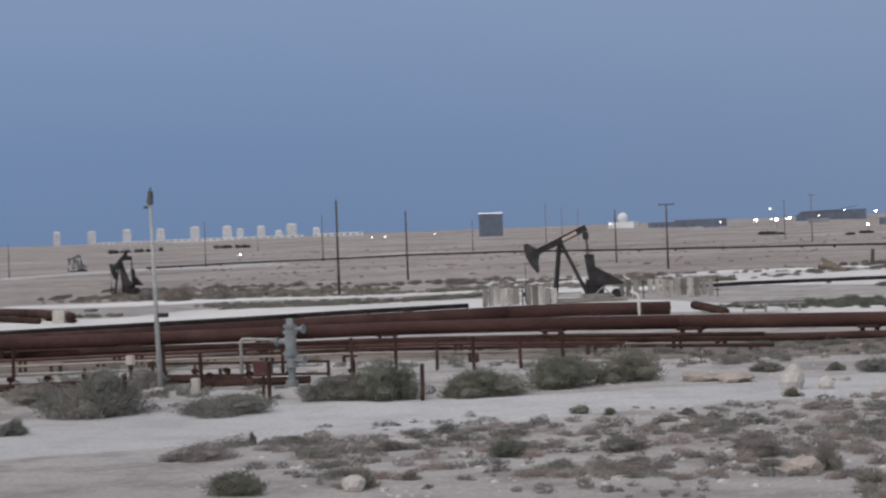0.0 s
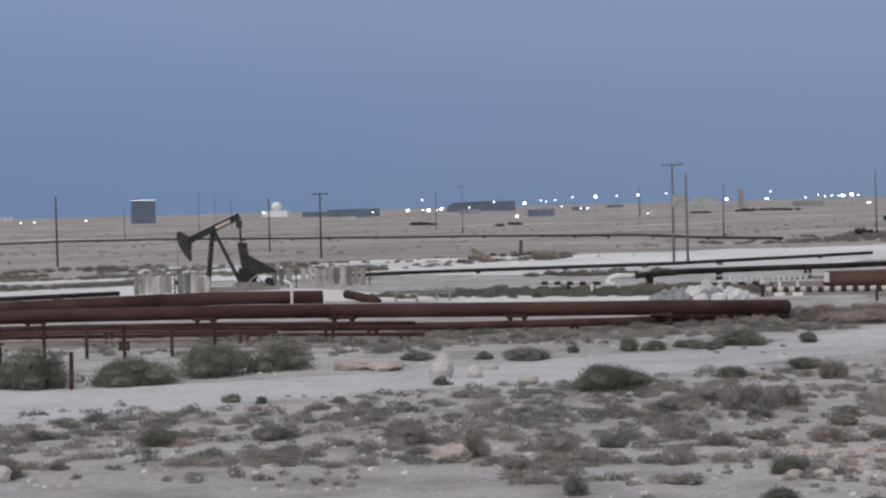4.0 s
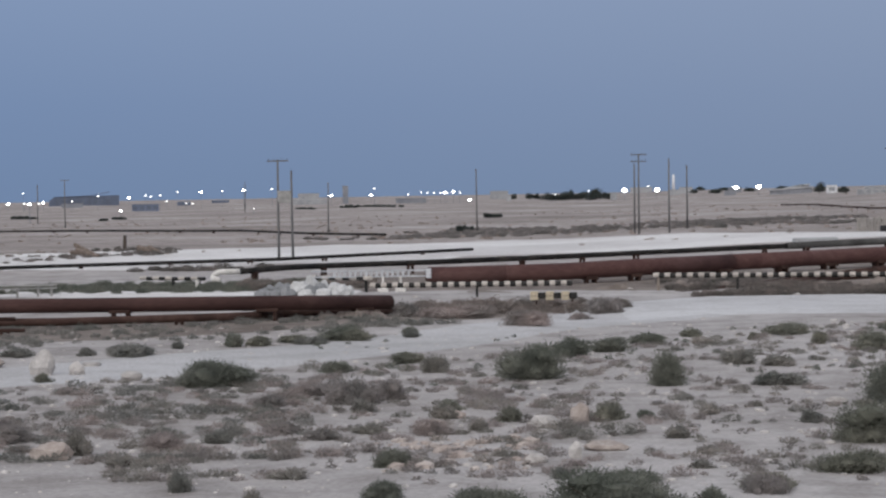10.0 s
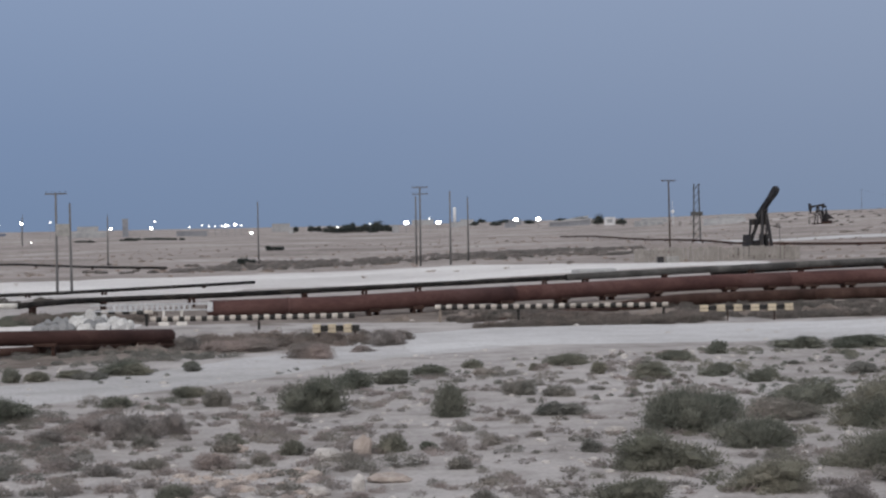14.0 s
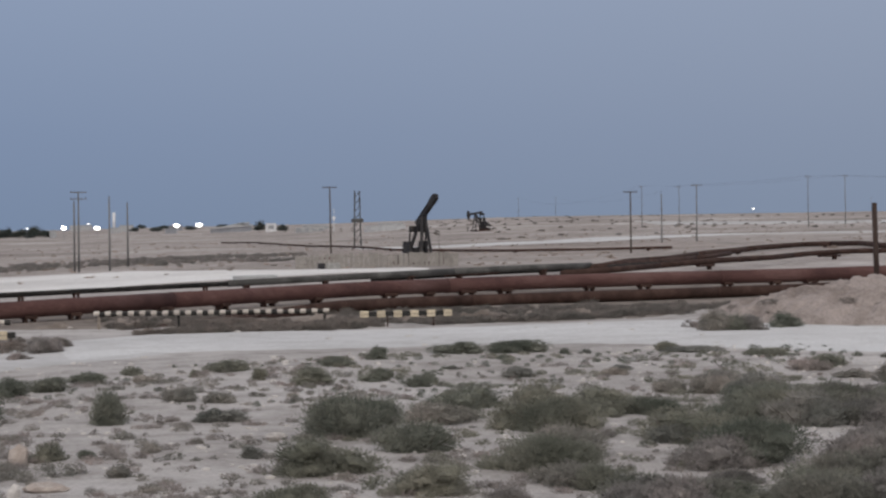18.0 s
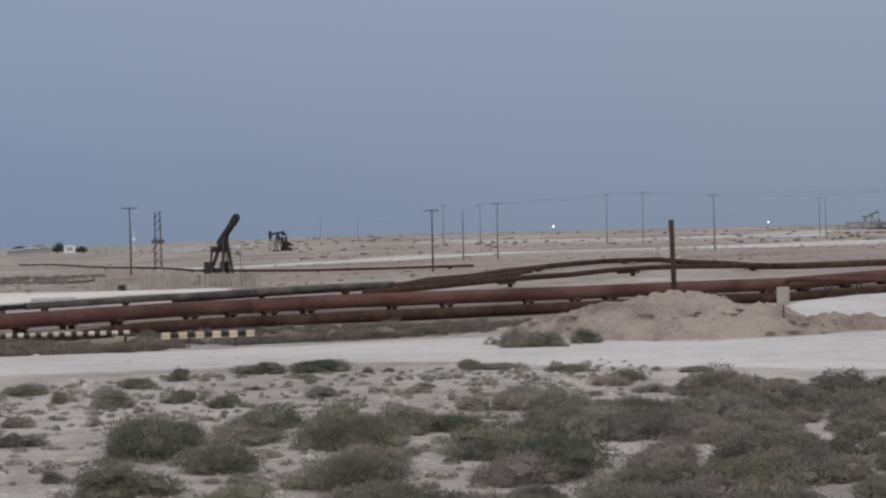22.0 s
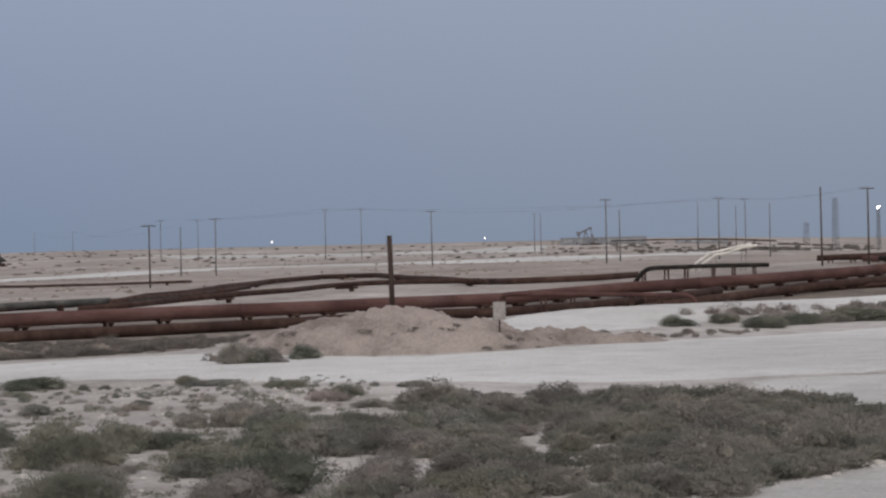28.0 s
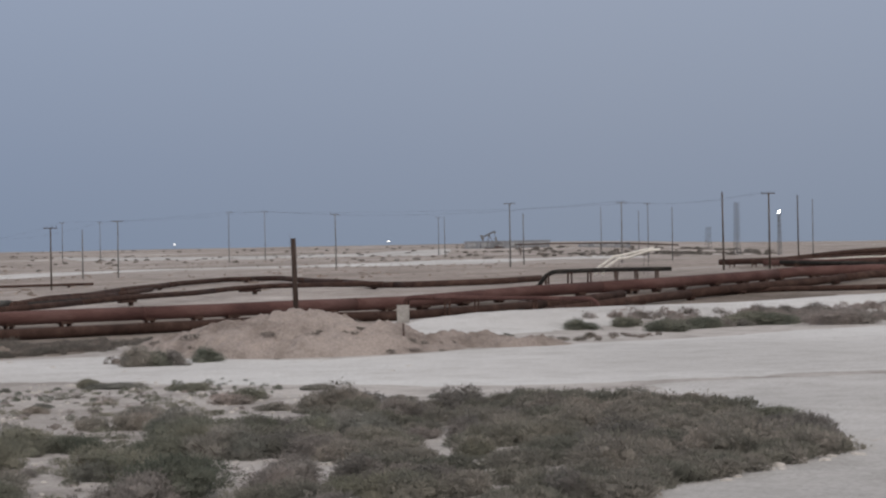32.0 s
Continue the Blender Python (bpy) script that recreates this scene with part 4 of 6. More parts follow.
CREAM = paint("dirty_cream_paint", ((0.38, 0.35, 0.32), (0.50, 0.465, 0.43), (0.60, 0.565, 0.53)), 2.0, 14.0, 0.8)
BW = (CREAM, BLACK)
striped_barrier(-17.2, 133, -4.2, 133.2, 0.78, 0.165, BW, 0.36, "long black and white striped pipe barrier", (0.53,))
striped_barrier(1.0, 137.2, 16.0, 134.2, 1.02, 0.155, BW, 0.37, "long black and white striped barrier on posts", (0.02, 0.36, 0.98))
striped_barrier(17.7, 131.8, 23.6, 131.6, 0.80, 0.21, (YELLOW, BLACK), 0.54, "short black and yellow striped barrier of painted blocks", (0.3, 0.8), True)
striped_barrier(-6.0, 116.3, -3.4, 116.0, 0.80, 0.24, (YELLOW, BLACK), 0.45, "stubby black and yellow striped barrier of painted blocks", (0.12, 0.9), True)
striped_barrier(-36.0, 148.6, -30.8, 146.4, 0.85, 0.13, BW, 0.55, "black and white striped barrier in the scrub", (0.5, 0.9))
striped_barrier(-22.5, 141.5, -17.8, 138.5, 0.95, 0.14, BW, 0.60, "short striped barrier beside the rubble", (0.1, 0.9))


TRAY_STEEL = paint("galvanised_tray_steel", ((0.40, 0.42, 0.45), (0.50, 0.52, 0.55), (0.60, 0.62, 0.65)), 2.0, 12.0, 0.6)


def cable_tray(x, y, turn):
    root = thing("cable_tray", x, y, ground(x, y), "pale grey slatted steel tray on two white legs", "cable tray", "", turn)
    for z in (1.02, 1.42):
        bm = bmesh.new()
        box(bm, 4.0, 0, z, 8.0, 0.12, 0.10, 0, 0.01)
        part("rail", bm, TRAY_STEEL, root)
    for i in range(15):
        bm = bmesh.new()
        box(bm, 1.6 + i * 0.36, 0.0, 1.05, 0.16, 0.09, 0.38, 0, 0.01)
        part("slat", bm, TRAY_STEEL, root)
    bm = bmesh.new()
    box(bm, 8.0, 0, 0.92, 0.35, 0.3, 0.65, 0, 0.03)
    part("end_plate", bm, TRAY_STEEL, root)
    for u in (4.9, 6.1):
        bm = bmesh.new()
        box(bm, u, 0, -0.1, 0.14, 0.14, 1.15)
        box(bm, u, 0, 0.0, 0.7, 0.4, 0.28, 0, 0.03)
        part("leg", bm, WHITE, root)


cable_tray(-22.0, 139.2, radians(-1))
pipe_end = thing("pipe_elbow", -30.6, 156.0, ground(-30.6, 156), "white painted pipe elbow at the end of a black pipe", "pipe elbow")
part("pipe", tube([(0.4, 0.5, 0.95), (-1.3, 0.4, 0.95), (-1.75, 0.1, 0.45), (-1.0, -0.2, 0.3)], 0.22, 12, 0.4), WHITE, pipe_end, smooth=True)
bm = bmesh.new()
rod(bm, (0, 0, -0.15), (0, 0, 0.75), 0.14, 0.14, 10)
tagged(link_mesh("bollard", bm, WHITE), "short white bollard in the scrub", "bollard").matrix_basis = Matrix.Translation((-31.3, 146.2, ground(-31.3, 146.2)))


valve_cap = thing("valve_post", -56.0, 82.1, ground(-56.0, 82.1), "short rusty valve post with a pale cap", "valve post")
part("stem", rod(bmesh.new(), (0, 0, -0.2), (0, 0, 0.75), 0.11, 0.11, 10), DARK_RUST, valve_cap)
part("cap", rod(bmesh.new(), (0, 0, 0.72), (0, 0, 1.15), 0.24, 0.20, 12), CREAM, valve_cap, "pale round cap")
bm = bmesh.new()
box(bm, 0, 0, -0.1, 0.34, 0.3, 0.85, 0.3, 0.04)
tagged(link_mesh("marker_post", bm, CONCRETE), "stubby grey concrete marker post in the scrub", "marker post").matrix_basis = Matrix.Translation((-46.3, 72.5, ground(-46.3, 72.5)))


def sign_board(x, y, turn):
    root = thing("sign_board", x, y, ground(x, y), "blank grey rectangular sign on a thin post", "sign", "", turn)
    bm = bmesh.new()
    box(bm, 0, -0.04, 1.85, 0.80, 0.05, 1.15, 0, 0.015)
    part("board", bm, SIGN_GREY, root)
    part("post", rod(bmesh.new(), (0, 0, -0.3), (0, 0, 2.1), 0.05), DARK_RUST, root)
    bm = bmesh.new()
    box(bm, 0.5, 0, -0.02, 2.2, 0.25, 0.08)
    part("foot_plank", bm, DARK_RUST, root)


SIGN_GREY = paint("weathered_sign_back", ((0.22, 0.21, 0.205), (0.28, 0.27, 0.265), (0.34, 0.33, 0.325)), 1.5, 12.0, 0.7)
OLD_TIMBER = paint("dark_brown_timber", ((0.030, 0.020, 0.018), (0.048, 0.033, 0.029), (0.075, 0.053, 0.047)), 2.0, 18.0, 0.9, stretch=(3, 3, 0.3))
sign_board(55.9, 121.9, radians(-24.7))
bm = bmesh.new()
rod(bm, (0, 0, -0.3), (-0.18, 0, 7.6), 0.20, 0.17, 12)
tagged(link_mesh("timber_post", bm, OLD_TIMBER, smooth=True), "thick dark leaning timber post behind the sand mound", "post").matrix_basis = Matrix.Translation((52.6, 132.0, ground(52.6, 132)))


def sand_mound(x, y, turn, rx, ry, h, label, tone=None):
    """A lumpy heap of dug sand."""
    tone = tone or TAN
    def spot(a, b):
        r = math.hypot(a, b)
        u = max(0.0, 1 - r * r)
        ca, sa = math.cos(turn), math.sin(turn)
        px, py = x + a * rx * ca - b * ry * sa, y + a * rx * sa + b * ry * ca
        lump = noise.noise(Vector((px * 0.45, py * 0.45, 2.0))) * 0.55 + noise.noise(Vector((px * 1.1, py * 1.1, 5.0))) * 0.36 + noise.noise(Vector((px * 2.6, py * 2.6, 9.0))) * 0.24 + noise.noise(Vector((px * 5.5, py * 5.5, 4.0))) * 0.10
        crest = 0.80 + 0.20 * math.exp(-((a - 0.05) / 0.30) ** 2)
        return px, py, ground(px, py) - 0.12 + (h * u ** 0.9 * crest + lump * min(1, 3 * u)) * (1 if u > 0 else 0)
    n = [-1 + 2 * i / 110 for i in range(111)]
    return tagged(sheet("sand_mound", n, n, spot, tone), label, "sand mound")


sand_mound(50.2, 126.6, radians(-20), 11.6, 5.6, 2.75, "heap of loose pale sand beside the road")
sand_mound(62, 124.6, radians(-22), 7.5, 3.2, 0.9, "low ridge of dug sand behind the sign")
sand_mound(29.5, 141.5, radians(8), 10, 2.2, 0.4, "low ridge of dark soil along the pipes", BROWN_SOIL)
sand_mound(-15.2, 110.6, radians(46), 3.4, 0.9, 0.62, "low bank of soil over a pipe end", BROWN_SOIL)
sand_mound(8.5, 141, radians(4), 12, 2.0, 0.35, "low ridge of soil behind the barriers", BROWN_SOIL)


def boulder(x, y, w, h, label, tone, group="loose rocks"):
    bm = bmesh.new()
    bmesh.ops.create_icosphere(bm, subdivisions=2, radius=1)
    off = Vector((x * 3.1, y * 2.7, w))
    for v in bm.verts:
        k = 1 + 0.34 * noise.noise(v.co * 1.3 + off) + 0.16 * noise.noise(v.co * 3.1 + off)
        v.co = Vector((v.co.x * w / 2 * k, v.co.y * w / 2.3 * k, (v.co.z * 0.62 + 0.32) * h * k))
    ob = tagged(link_mesh("rock", bm, tone), label, "rock", group)
    ob.matrix_basis = Matrix.Translation((x, y, ground(x, y)))
    return ob


PINK_ROCK = paint("pinkish_stone", ((0.316, 0.267, 0.242), (0.428, 0.376, 0.348), (0.521, 0.475, 0.444)), 1.2, 9.0, 0.95, bump=0.6)
boulder(-22.3, 76.3, 0.95, 0.92, "upright pale limestone rock by the track", ROCK)
boulder(-21.0, 76.4, 0.64, 0.52, "small pale rock by the track", ROCK)
boulder(-25.7, 79.9, 1.36, 0.45, "low pinkish rock among shrubs", PINK_ROCK)
boulder(-27.3, 80.4, 1.61, 0.37, "low pinkish rock among shrubs", PINK_ROCK)
boulder(-14.9, 51.7, 1.05, 0.44, "pinkish stone block in the scrub", PINK_ROCK)
boulder(-24.8, 46.0, 0.65, 0.40, "pale stone block on the sand", ROCK)
boulder(-18.3, 73.9, 0.83, 0.41, "small pale rock by the track", ROCK)
boulder(-1.7, 59.2, 0.58, 0.55, "upright pinkish stone beside a shrub", PINK_ROCK)
boulder(-1.6, 51.2, 0.36, 0.38, "rounded pale stone on the sand", ROCK)
boulder(-2.7, 58.2, 0.95, 0.38, "flat pale stone among shrubs", ROCK)
boulder(-0.9, 53.0, 1.15, 0.23, "low pinkish stone on the sand", PINK_ROCK)
boulder(-2.5, 50.3, 0.55, 0.25, "small pale stone on the sand", ROCK)
boulder(-5.8, 58.6, 0.64, 0.24, "small pinkish stone on the sand", PINK_ROCK)
boulder(-5.3, 60.5, 0.49, 0.20, "small pinkish stone on the sand", PINK_ROCK)
boulder(-21.5, 80.2, 0.90, 0.23, "small pale rock by the track", ROCK)
boulder(5.9, 63.4, 0.69, 0.24, "small pale stone on the sand", ROCK)
boulder(39.8, 128.4, 1.09, 0.29, "pale stone in the dark shrubs", ROCK)
boulder(116.1, 184.8, 0.83, 0.47, "pale stone below the pipe", ROCK)
boulder(-48.2, 143.7, 0.90, 0.33, "pale stone at the pipe end", ROCK)
for i in range(58):
    a, r = random.uniform(0, 6.283), random.random() ** 0.6
    boulder(-21.9 + 3.3 * r * math.cos(a), 136.6 + 1.3 * r * math.sin(a), random.uniform(0.6, 1.25), (1.45 - 0.95 * r) * random.uniform(0.7, 1.15), "angular limestone lump in a pale rubble heap", GREY_ROCK if math.cos(a) * r < -0.25 or i % 5 == 0 else WHITE_ROCK, "heap of white rubble")


# ---- bits round the jack and the plain ----
vent = thing("vent_pipe", -45.2, 121.9, ground(-45.2, 121.9), "thin pale vent pipe with a bent top", "vent pipe")
part("pipe", tube([(0, 0, -0.2), (0, 0, 2.1), (-0.5, 0, 2.35)], 0.09, 8, 0.2), WHITE, vent, smooth=True)


OLD_PLANK = paint("brown_rusted_scrap", ((0.13, 0.105, 0.09), (0.19, 0.155, 0.135), (0.26, 0.22, 0.195)), 1.5, 10.0, 0.9)


def pipe_table(x, y, turn):
    root = thing("pipe_trestle", x, y, ground(x, y), "low pale steel trestle at the pipe end", "trestle", "", turn)
    for z in (0.55, 0.75):
        bm = bmesh.new()
        box(bm, 0, 0, z, 4.6, 0.5, 0.09, 0, 0.01)
        part("beam", bm, WHITE_GREY, root)
    for u in (-1.9, -0.4, 1.0, 1.9):
        bm = bmesh.new()
        box(bm, u, 0, -0.1, 0.16, 0.3, 0.8)
        part("leg", bm, WHITE_GREY, root)


pipe_table(-42.0, 139.5, radians(14))
bm = bmesh.new()
rod(bm, (0, 0, -0.2), (0.1, 0, 2.0), 0.26, 0.22, 8)
tagged(link_mesh("stump", bm, POLE_WOOD), "short thick dark timber stump on the pad", "stump").matrix_basis = Matrix.Translation((-66.1, 264.5, ground(-66.1, 264.5)))
for x, y, ln, turn, h in ((-63.5, 236, 3.6, -0.5, 1.5), (-62.5, 233, 3.2, -0.35, 0.9), (-65.5, 242, 3.0, 0.5, 0.6), (-58.5, 246, 3.2, -0.4, 0.9), (-56.5, 241, 2.6, -0.7, 1.0), (-60, 252, 2.8, 0.25, 0.5)):
    bm = bmesh.new()
    rod(bm, (-ln / 2, 0, h), (ln / 2, 0, 0.15), 0.25, 0.25, 10)
    tagged(link_mesh("scrap_pipe", bm, OLD_PLANK), "brown rusted length of scrap pipe lying on the pad", "scrap pipe", "scrap pipes on the pad").matrix_basis = Matrix.Translation((x, y, ground(x, y))) @ Matrix.Rotation(turn, 4, "Z")
for x, y, w, tone, words in ((28.8, 248.7, 0.75, STEEL, "small dark steel box at a pole foot"), (30.2, 248.4, 1.5, WHITE_GREY, "pale concrete block at a pole foot")):
    bm = bmesh.new()
    box(bm, 0, 0, -0.05, w, 0.7, 0.85, 0.1, 0.06)
    tagged(link_mesh("cabinet", bm, tone), words, "cabinet").matrix_basis = Matrix.Translation((x, y, ground(x, y)))
bm = bmesh.new()
box(bm, 0, 0, 0, 1.5, 0.8, 1.3, 0, 0.06)
tagged(link_mesh("transformer", bm, WHITE_GREY), "grey transformer box hung between two poles", "transformer").matrix_basis = Matrix.Translation((-37.2, 218.7, ground(-37.2, 218.7) + 6.0))
bm = bmesh.new()
box(bm, -0.9, 0.0, 0, 1.2, 1.0, 1.1, 0, 0.05)
tagged(link_mesh("concrete_block", bm, CONCRETE), "pale concrete anchor block at the pipe bundle", "concrete block").matrix_basis = Matrix.Translation((-101.5, 140.5, ground(-101.5, 140.5)))
bm = bmesh.new()
box(bm, 0, 0, -0.1, 4.6, 1.0, 0.75, 0.35, 0.12)
tagged(link_mesh("concrete_slab", bm, POST_GREY), "long flat grey concrete slab behind the pipes", "slab").matrix_basis = Matrix.Translation((17.6, 210.0, ground(17.6, 210.0)))
bm = bmesh.new()
box(bm, 0, 0, -0.05, 2.6, 0.9, 0.45, 0.1, 0.03)
tagged(link_mesh("steel_plate", bm, RUST), "rusty red steel plate beside a thin pipe", "plate").matrix_basis = Matrix.Translation((37.5, 318.0, ground(37.5, 318.0)))

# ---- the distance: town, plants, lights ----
# wall and pane tones carry distance haze: lifted, bluish, low in contrast
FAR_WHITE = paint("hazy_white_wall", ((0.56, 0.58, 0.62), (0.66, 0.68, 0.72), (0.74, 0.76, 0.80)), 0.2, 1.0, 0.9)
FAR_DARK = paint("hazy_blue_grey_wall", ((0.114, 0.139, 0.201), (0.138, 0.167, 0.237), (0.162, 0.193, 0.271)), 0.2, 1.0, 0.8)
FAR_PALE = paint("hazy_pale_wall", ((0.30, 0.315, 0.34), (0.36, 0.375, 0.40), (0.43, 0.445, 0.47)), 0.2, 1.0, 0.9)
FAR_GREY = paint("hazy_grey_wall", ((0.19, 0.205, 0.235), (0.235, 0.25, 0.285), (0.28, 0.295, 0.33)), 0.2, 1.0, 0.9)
FLOOD = glowing("floodlight_white", (1.0, 0.97, 0.92), 14.0)
DIM = glowing("distant_lamp_white", (1.0, 0.95, 0.88), 4.0)
PANE = paint("dim_window_pane", ((0.24, 0.255, 0.28), (0.28, 0.295, 0.32), (0.33, 0.345, 0.365)), 0.5, 2.0, 0.3)


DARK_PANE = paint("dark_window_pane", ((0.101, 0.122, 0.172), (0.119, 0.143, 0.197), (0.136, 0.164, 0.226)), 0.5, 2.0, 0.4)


def facing(x, y):
    return -math.atan2(x, y)


def building(x, y, w, d, h, tone, label, name="building", floors=3, bays=4, roof=0.8, band=None):
    """A block with a parapet and rows of windows on its front."""
    root = thing(name, x, y, ground(x, y), label, "building", "", facing(x, y))
    bm = bmesh.new()
    box(bm, 0, 0, -1.5, w, d, h + 1.5)
    part("wall", bm, tone, root)
    bm = bmesh.new()
    box(bm, 0, 0, h + 0.003, w * 1.02, d * 1.02, roof)
    part("roof", bm, band or tone, root)
    for i in range(floors):
        for j in range(bays):
            bm = bmesh.new()
            ww, hh = w / bays * 0.55, h / floors * 0.5
            box(bm, -w / 2 + (j + 0.5) * w / bays, -d / 2 - 0.05, (i + 0.3) * h / floors, ww, 0.2, hh)
            part("window", bm, DARK_PANE if tone is FAR_DARK else PANE, root)
    return root


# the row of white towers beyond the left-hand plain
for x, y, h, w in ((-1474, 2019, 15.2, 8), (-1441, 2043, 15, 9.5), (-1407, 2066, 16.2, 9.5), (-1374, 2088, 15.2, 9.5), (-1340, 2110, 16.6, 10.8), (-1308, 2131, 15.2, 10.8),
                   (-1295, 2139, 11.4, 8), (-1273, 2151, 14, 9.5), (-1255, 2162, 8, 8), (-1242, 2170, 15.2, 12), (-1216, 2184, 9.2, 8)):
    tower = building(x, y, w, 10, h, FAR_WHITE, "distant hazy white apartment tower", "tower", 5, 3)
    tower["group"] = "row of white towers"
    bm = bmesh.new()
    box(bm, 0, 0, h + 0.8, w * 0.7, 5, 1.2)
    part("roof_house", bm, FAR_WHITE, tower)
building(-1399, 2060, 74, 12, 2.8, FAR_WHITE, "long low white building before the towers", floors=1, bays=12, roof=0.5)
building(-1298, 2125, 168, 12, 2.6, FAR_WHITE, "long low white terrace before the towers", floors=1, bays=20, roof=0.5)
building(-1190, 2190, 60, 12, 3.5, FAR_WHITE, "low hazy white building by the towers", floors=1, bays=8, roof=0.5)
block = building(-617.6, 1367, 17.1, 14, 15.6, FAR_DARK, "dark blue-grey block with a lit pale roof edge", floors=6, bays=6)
for i in range(8):
    bm = bmesh.new()
    box(bm, -7.6 + i * 2.17, -7.3, 16.3, 0.5, 0.4, 0.5)
    part("roof_lamp", bm, DIM, block, "small lit roof lamp")


def stadium(x, y, w, h):
    root = thing("stand", x, y, ground(x, y), "dark blue-grey hall with a roof rising to one end", "building", "", facing(x, y))
    part("wall", plate(bmesh.new(), [(-w / 2, -1), (w / 2, -1), (w / 2, h * 0.72), (w * 0.2, h * 0.70), (-w * 0.42, h * 0.66), (-w / 2, h * 0.35)], -12, 12), FAR_DARK, root)
    part("roof", plate(bmesh.new(), [(-w * 0.42, h * 0.66), (w * 0.1, h * 0.74), (w * 0.36, h), (w * 0.36, h * 0.95), (w * 0.1, h * 0.70), (-w * 0.42, h * 0.64)], -13, 13), FAR_DARK, root)
    for i in range(9):
        bm = bmesh.new()
        box(bm, -w * 0.38 + i * w * 0.09, -12.1, 1.0, w * 0.05, 0.3, h * 0.35)
        part("window", bm, DARK_PANE, root)


stadium(-468.4, 1738, 58.6, 11.3)
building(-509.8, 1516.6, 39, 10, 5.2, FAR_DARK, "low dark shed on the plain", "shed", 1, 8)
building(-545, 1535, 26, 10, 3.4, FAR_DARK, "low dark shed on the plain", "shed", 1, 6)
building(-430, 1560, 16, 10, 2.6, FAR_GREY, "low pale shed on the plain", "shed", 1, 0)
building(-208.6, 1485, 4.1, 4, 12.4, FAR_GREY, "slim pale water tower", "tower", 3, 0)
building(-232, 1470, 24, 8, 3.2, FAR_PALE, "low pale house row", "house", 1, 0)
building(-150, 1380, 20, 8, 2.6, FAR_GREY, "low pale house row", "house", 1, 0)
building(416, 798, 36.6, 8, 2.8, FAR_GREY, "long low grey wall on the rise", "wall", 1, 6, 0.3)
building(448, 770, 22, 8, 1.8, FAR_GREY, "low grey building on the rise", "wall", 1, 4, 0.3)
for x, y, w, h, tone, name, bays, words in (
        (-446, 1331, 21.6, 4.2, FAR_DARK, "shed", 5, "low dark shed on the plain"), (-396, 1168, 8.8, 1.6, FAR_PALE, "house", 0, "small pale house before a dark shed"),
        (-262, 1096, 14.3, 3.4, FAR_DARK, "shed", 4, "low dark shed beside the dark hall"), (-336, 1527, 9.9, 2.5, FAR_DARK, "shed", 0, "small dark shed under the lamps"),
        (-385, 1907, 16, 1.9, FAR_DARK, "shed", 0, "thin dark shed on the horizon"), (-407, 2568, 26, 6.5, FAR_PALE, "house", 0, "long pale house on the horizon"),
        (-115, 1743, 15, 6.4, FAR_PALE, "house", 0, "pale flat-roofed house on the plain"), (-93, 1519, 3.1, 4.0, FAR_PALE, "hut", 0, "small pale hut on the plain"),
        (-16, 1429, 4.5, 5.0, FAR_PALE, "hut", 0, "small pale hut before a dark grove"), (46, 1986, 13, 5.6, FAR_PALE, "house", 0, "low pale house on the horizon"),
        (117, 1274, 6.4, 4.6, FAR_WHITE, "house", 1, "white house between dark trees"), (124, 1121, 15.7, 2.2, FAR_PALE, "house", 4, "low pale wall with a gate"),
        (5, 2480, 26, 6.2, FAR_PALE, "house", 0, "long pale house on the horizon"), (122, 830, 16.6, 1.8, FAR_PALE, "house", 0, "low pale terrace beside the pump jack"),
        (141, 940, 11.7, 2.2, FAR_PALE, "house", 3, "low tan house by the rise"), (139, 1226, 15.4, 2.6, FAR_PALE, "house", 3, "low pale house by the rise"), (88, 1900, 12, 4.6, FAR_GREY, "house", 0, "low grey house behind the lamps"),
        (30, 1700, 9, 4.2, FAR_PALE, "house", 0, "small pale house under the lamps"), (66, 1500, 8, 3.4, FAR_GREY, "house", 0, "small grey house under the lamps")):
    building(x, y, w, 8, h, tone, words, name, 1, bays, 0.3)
silo = thing("silo", 35.3, 2034.5, ground(35.3, 2034.5), "slim tall white silo on the horizon", "silo")
part("drum", rod(bmesh.new(), (0, 0, -1), (0, 0, 16.6), 1.5, 1.5, 14), FAR_WHITE, silo, smooth=True)
part("cap", rod(bmesh.new(), (0, 0, 16.6), (0, 0, 17.8), 1.5, 0.3, 14), FAR_WHITE, silo)
spire = thing("antenna", 132.8, 1086.4, ground(132.8, 1086.4), "slim white antenna with a dish", "antenna")
part("mast", rod(bmesh.new(), (0, 0, -0.5), (0, 0, 12.4), 0.22, 0.10, 8), FAR_WHITE, spire)
part("dish", rod(bmesh.new(), (0, -0.2, 7.0), (0, 0.2, 7.0), 0.9, 0.9, 14), FAR_WHITE, spire)


def hangar(x, y, w, h):
    """A low shed with a wide pale roof that slopes to one side."""
    root = thing("hangar", x, y, ground(x, y), "long low shed with a pale sloping roof", "shed", "", facing(x, y))
    part("wall", plate(bmesh.new(), [(-w / 2, -1), (w / 2, -1), (w / 2, h * 0.78), (-w / 2, h * 0.42)], -6, 6), FAR_GREY, root)
    part("roof", plate(bmesh.new(), [(-w * 0.54, h * 0.42), (w * 0.54, h * 0.80), (w * 0.54, h), (w * 0.1, h * 0.90), (-w * 0.54, h * 0.56)], -7, 7), FAR_PALE, root)


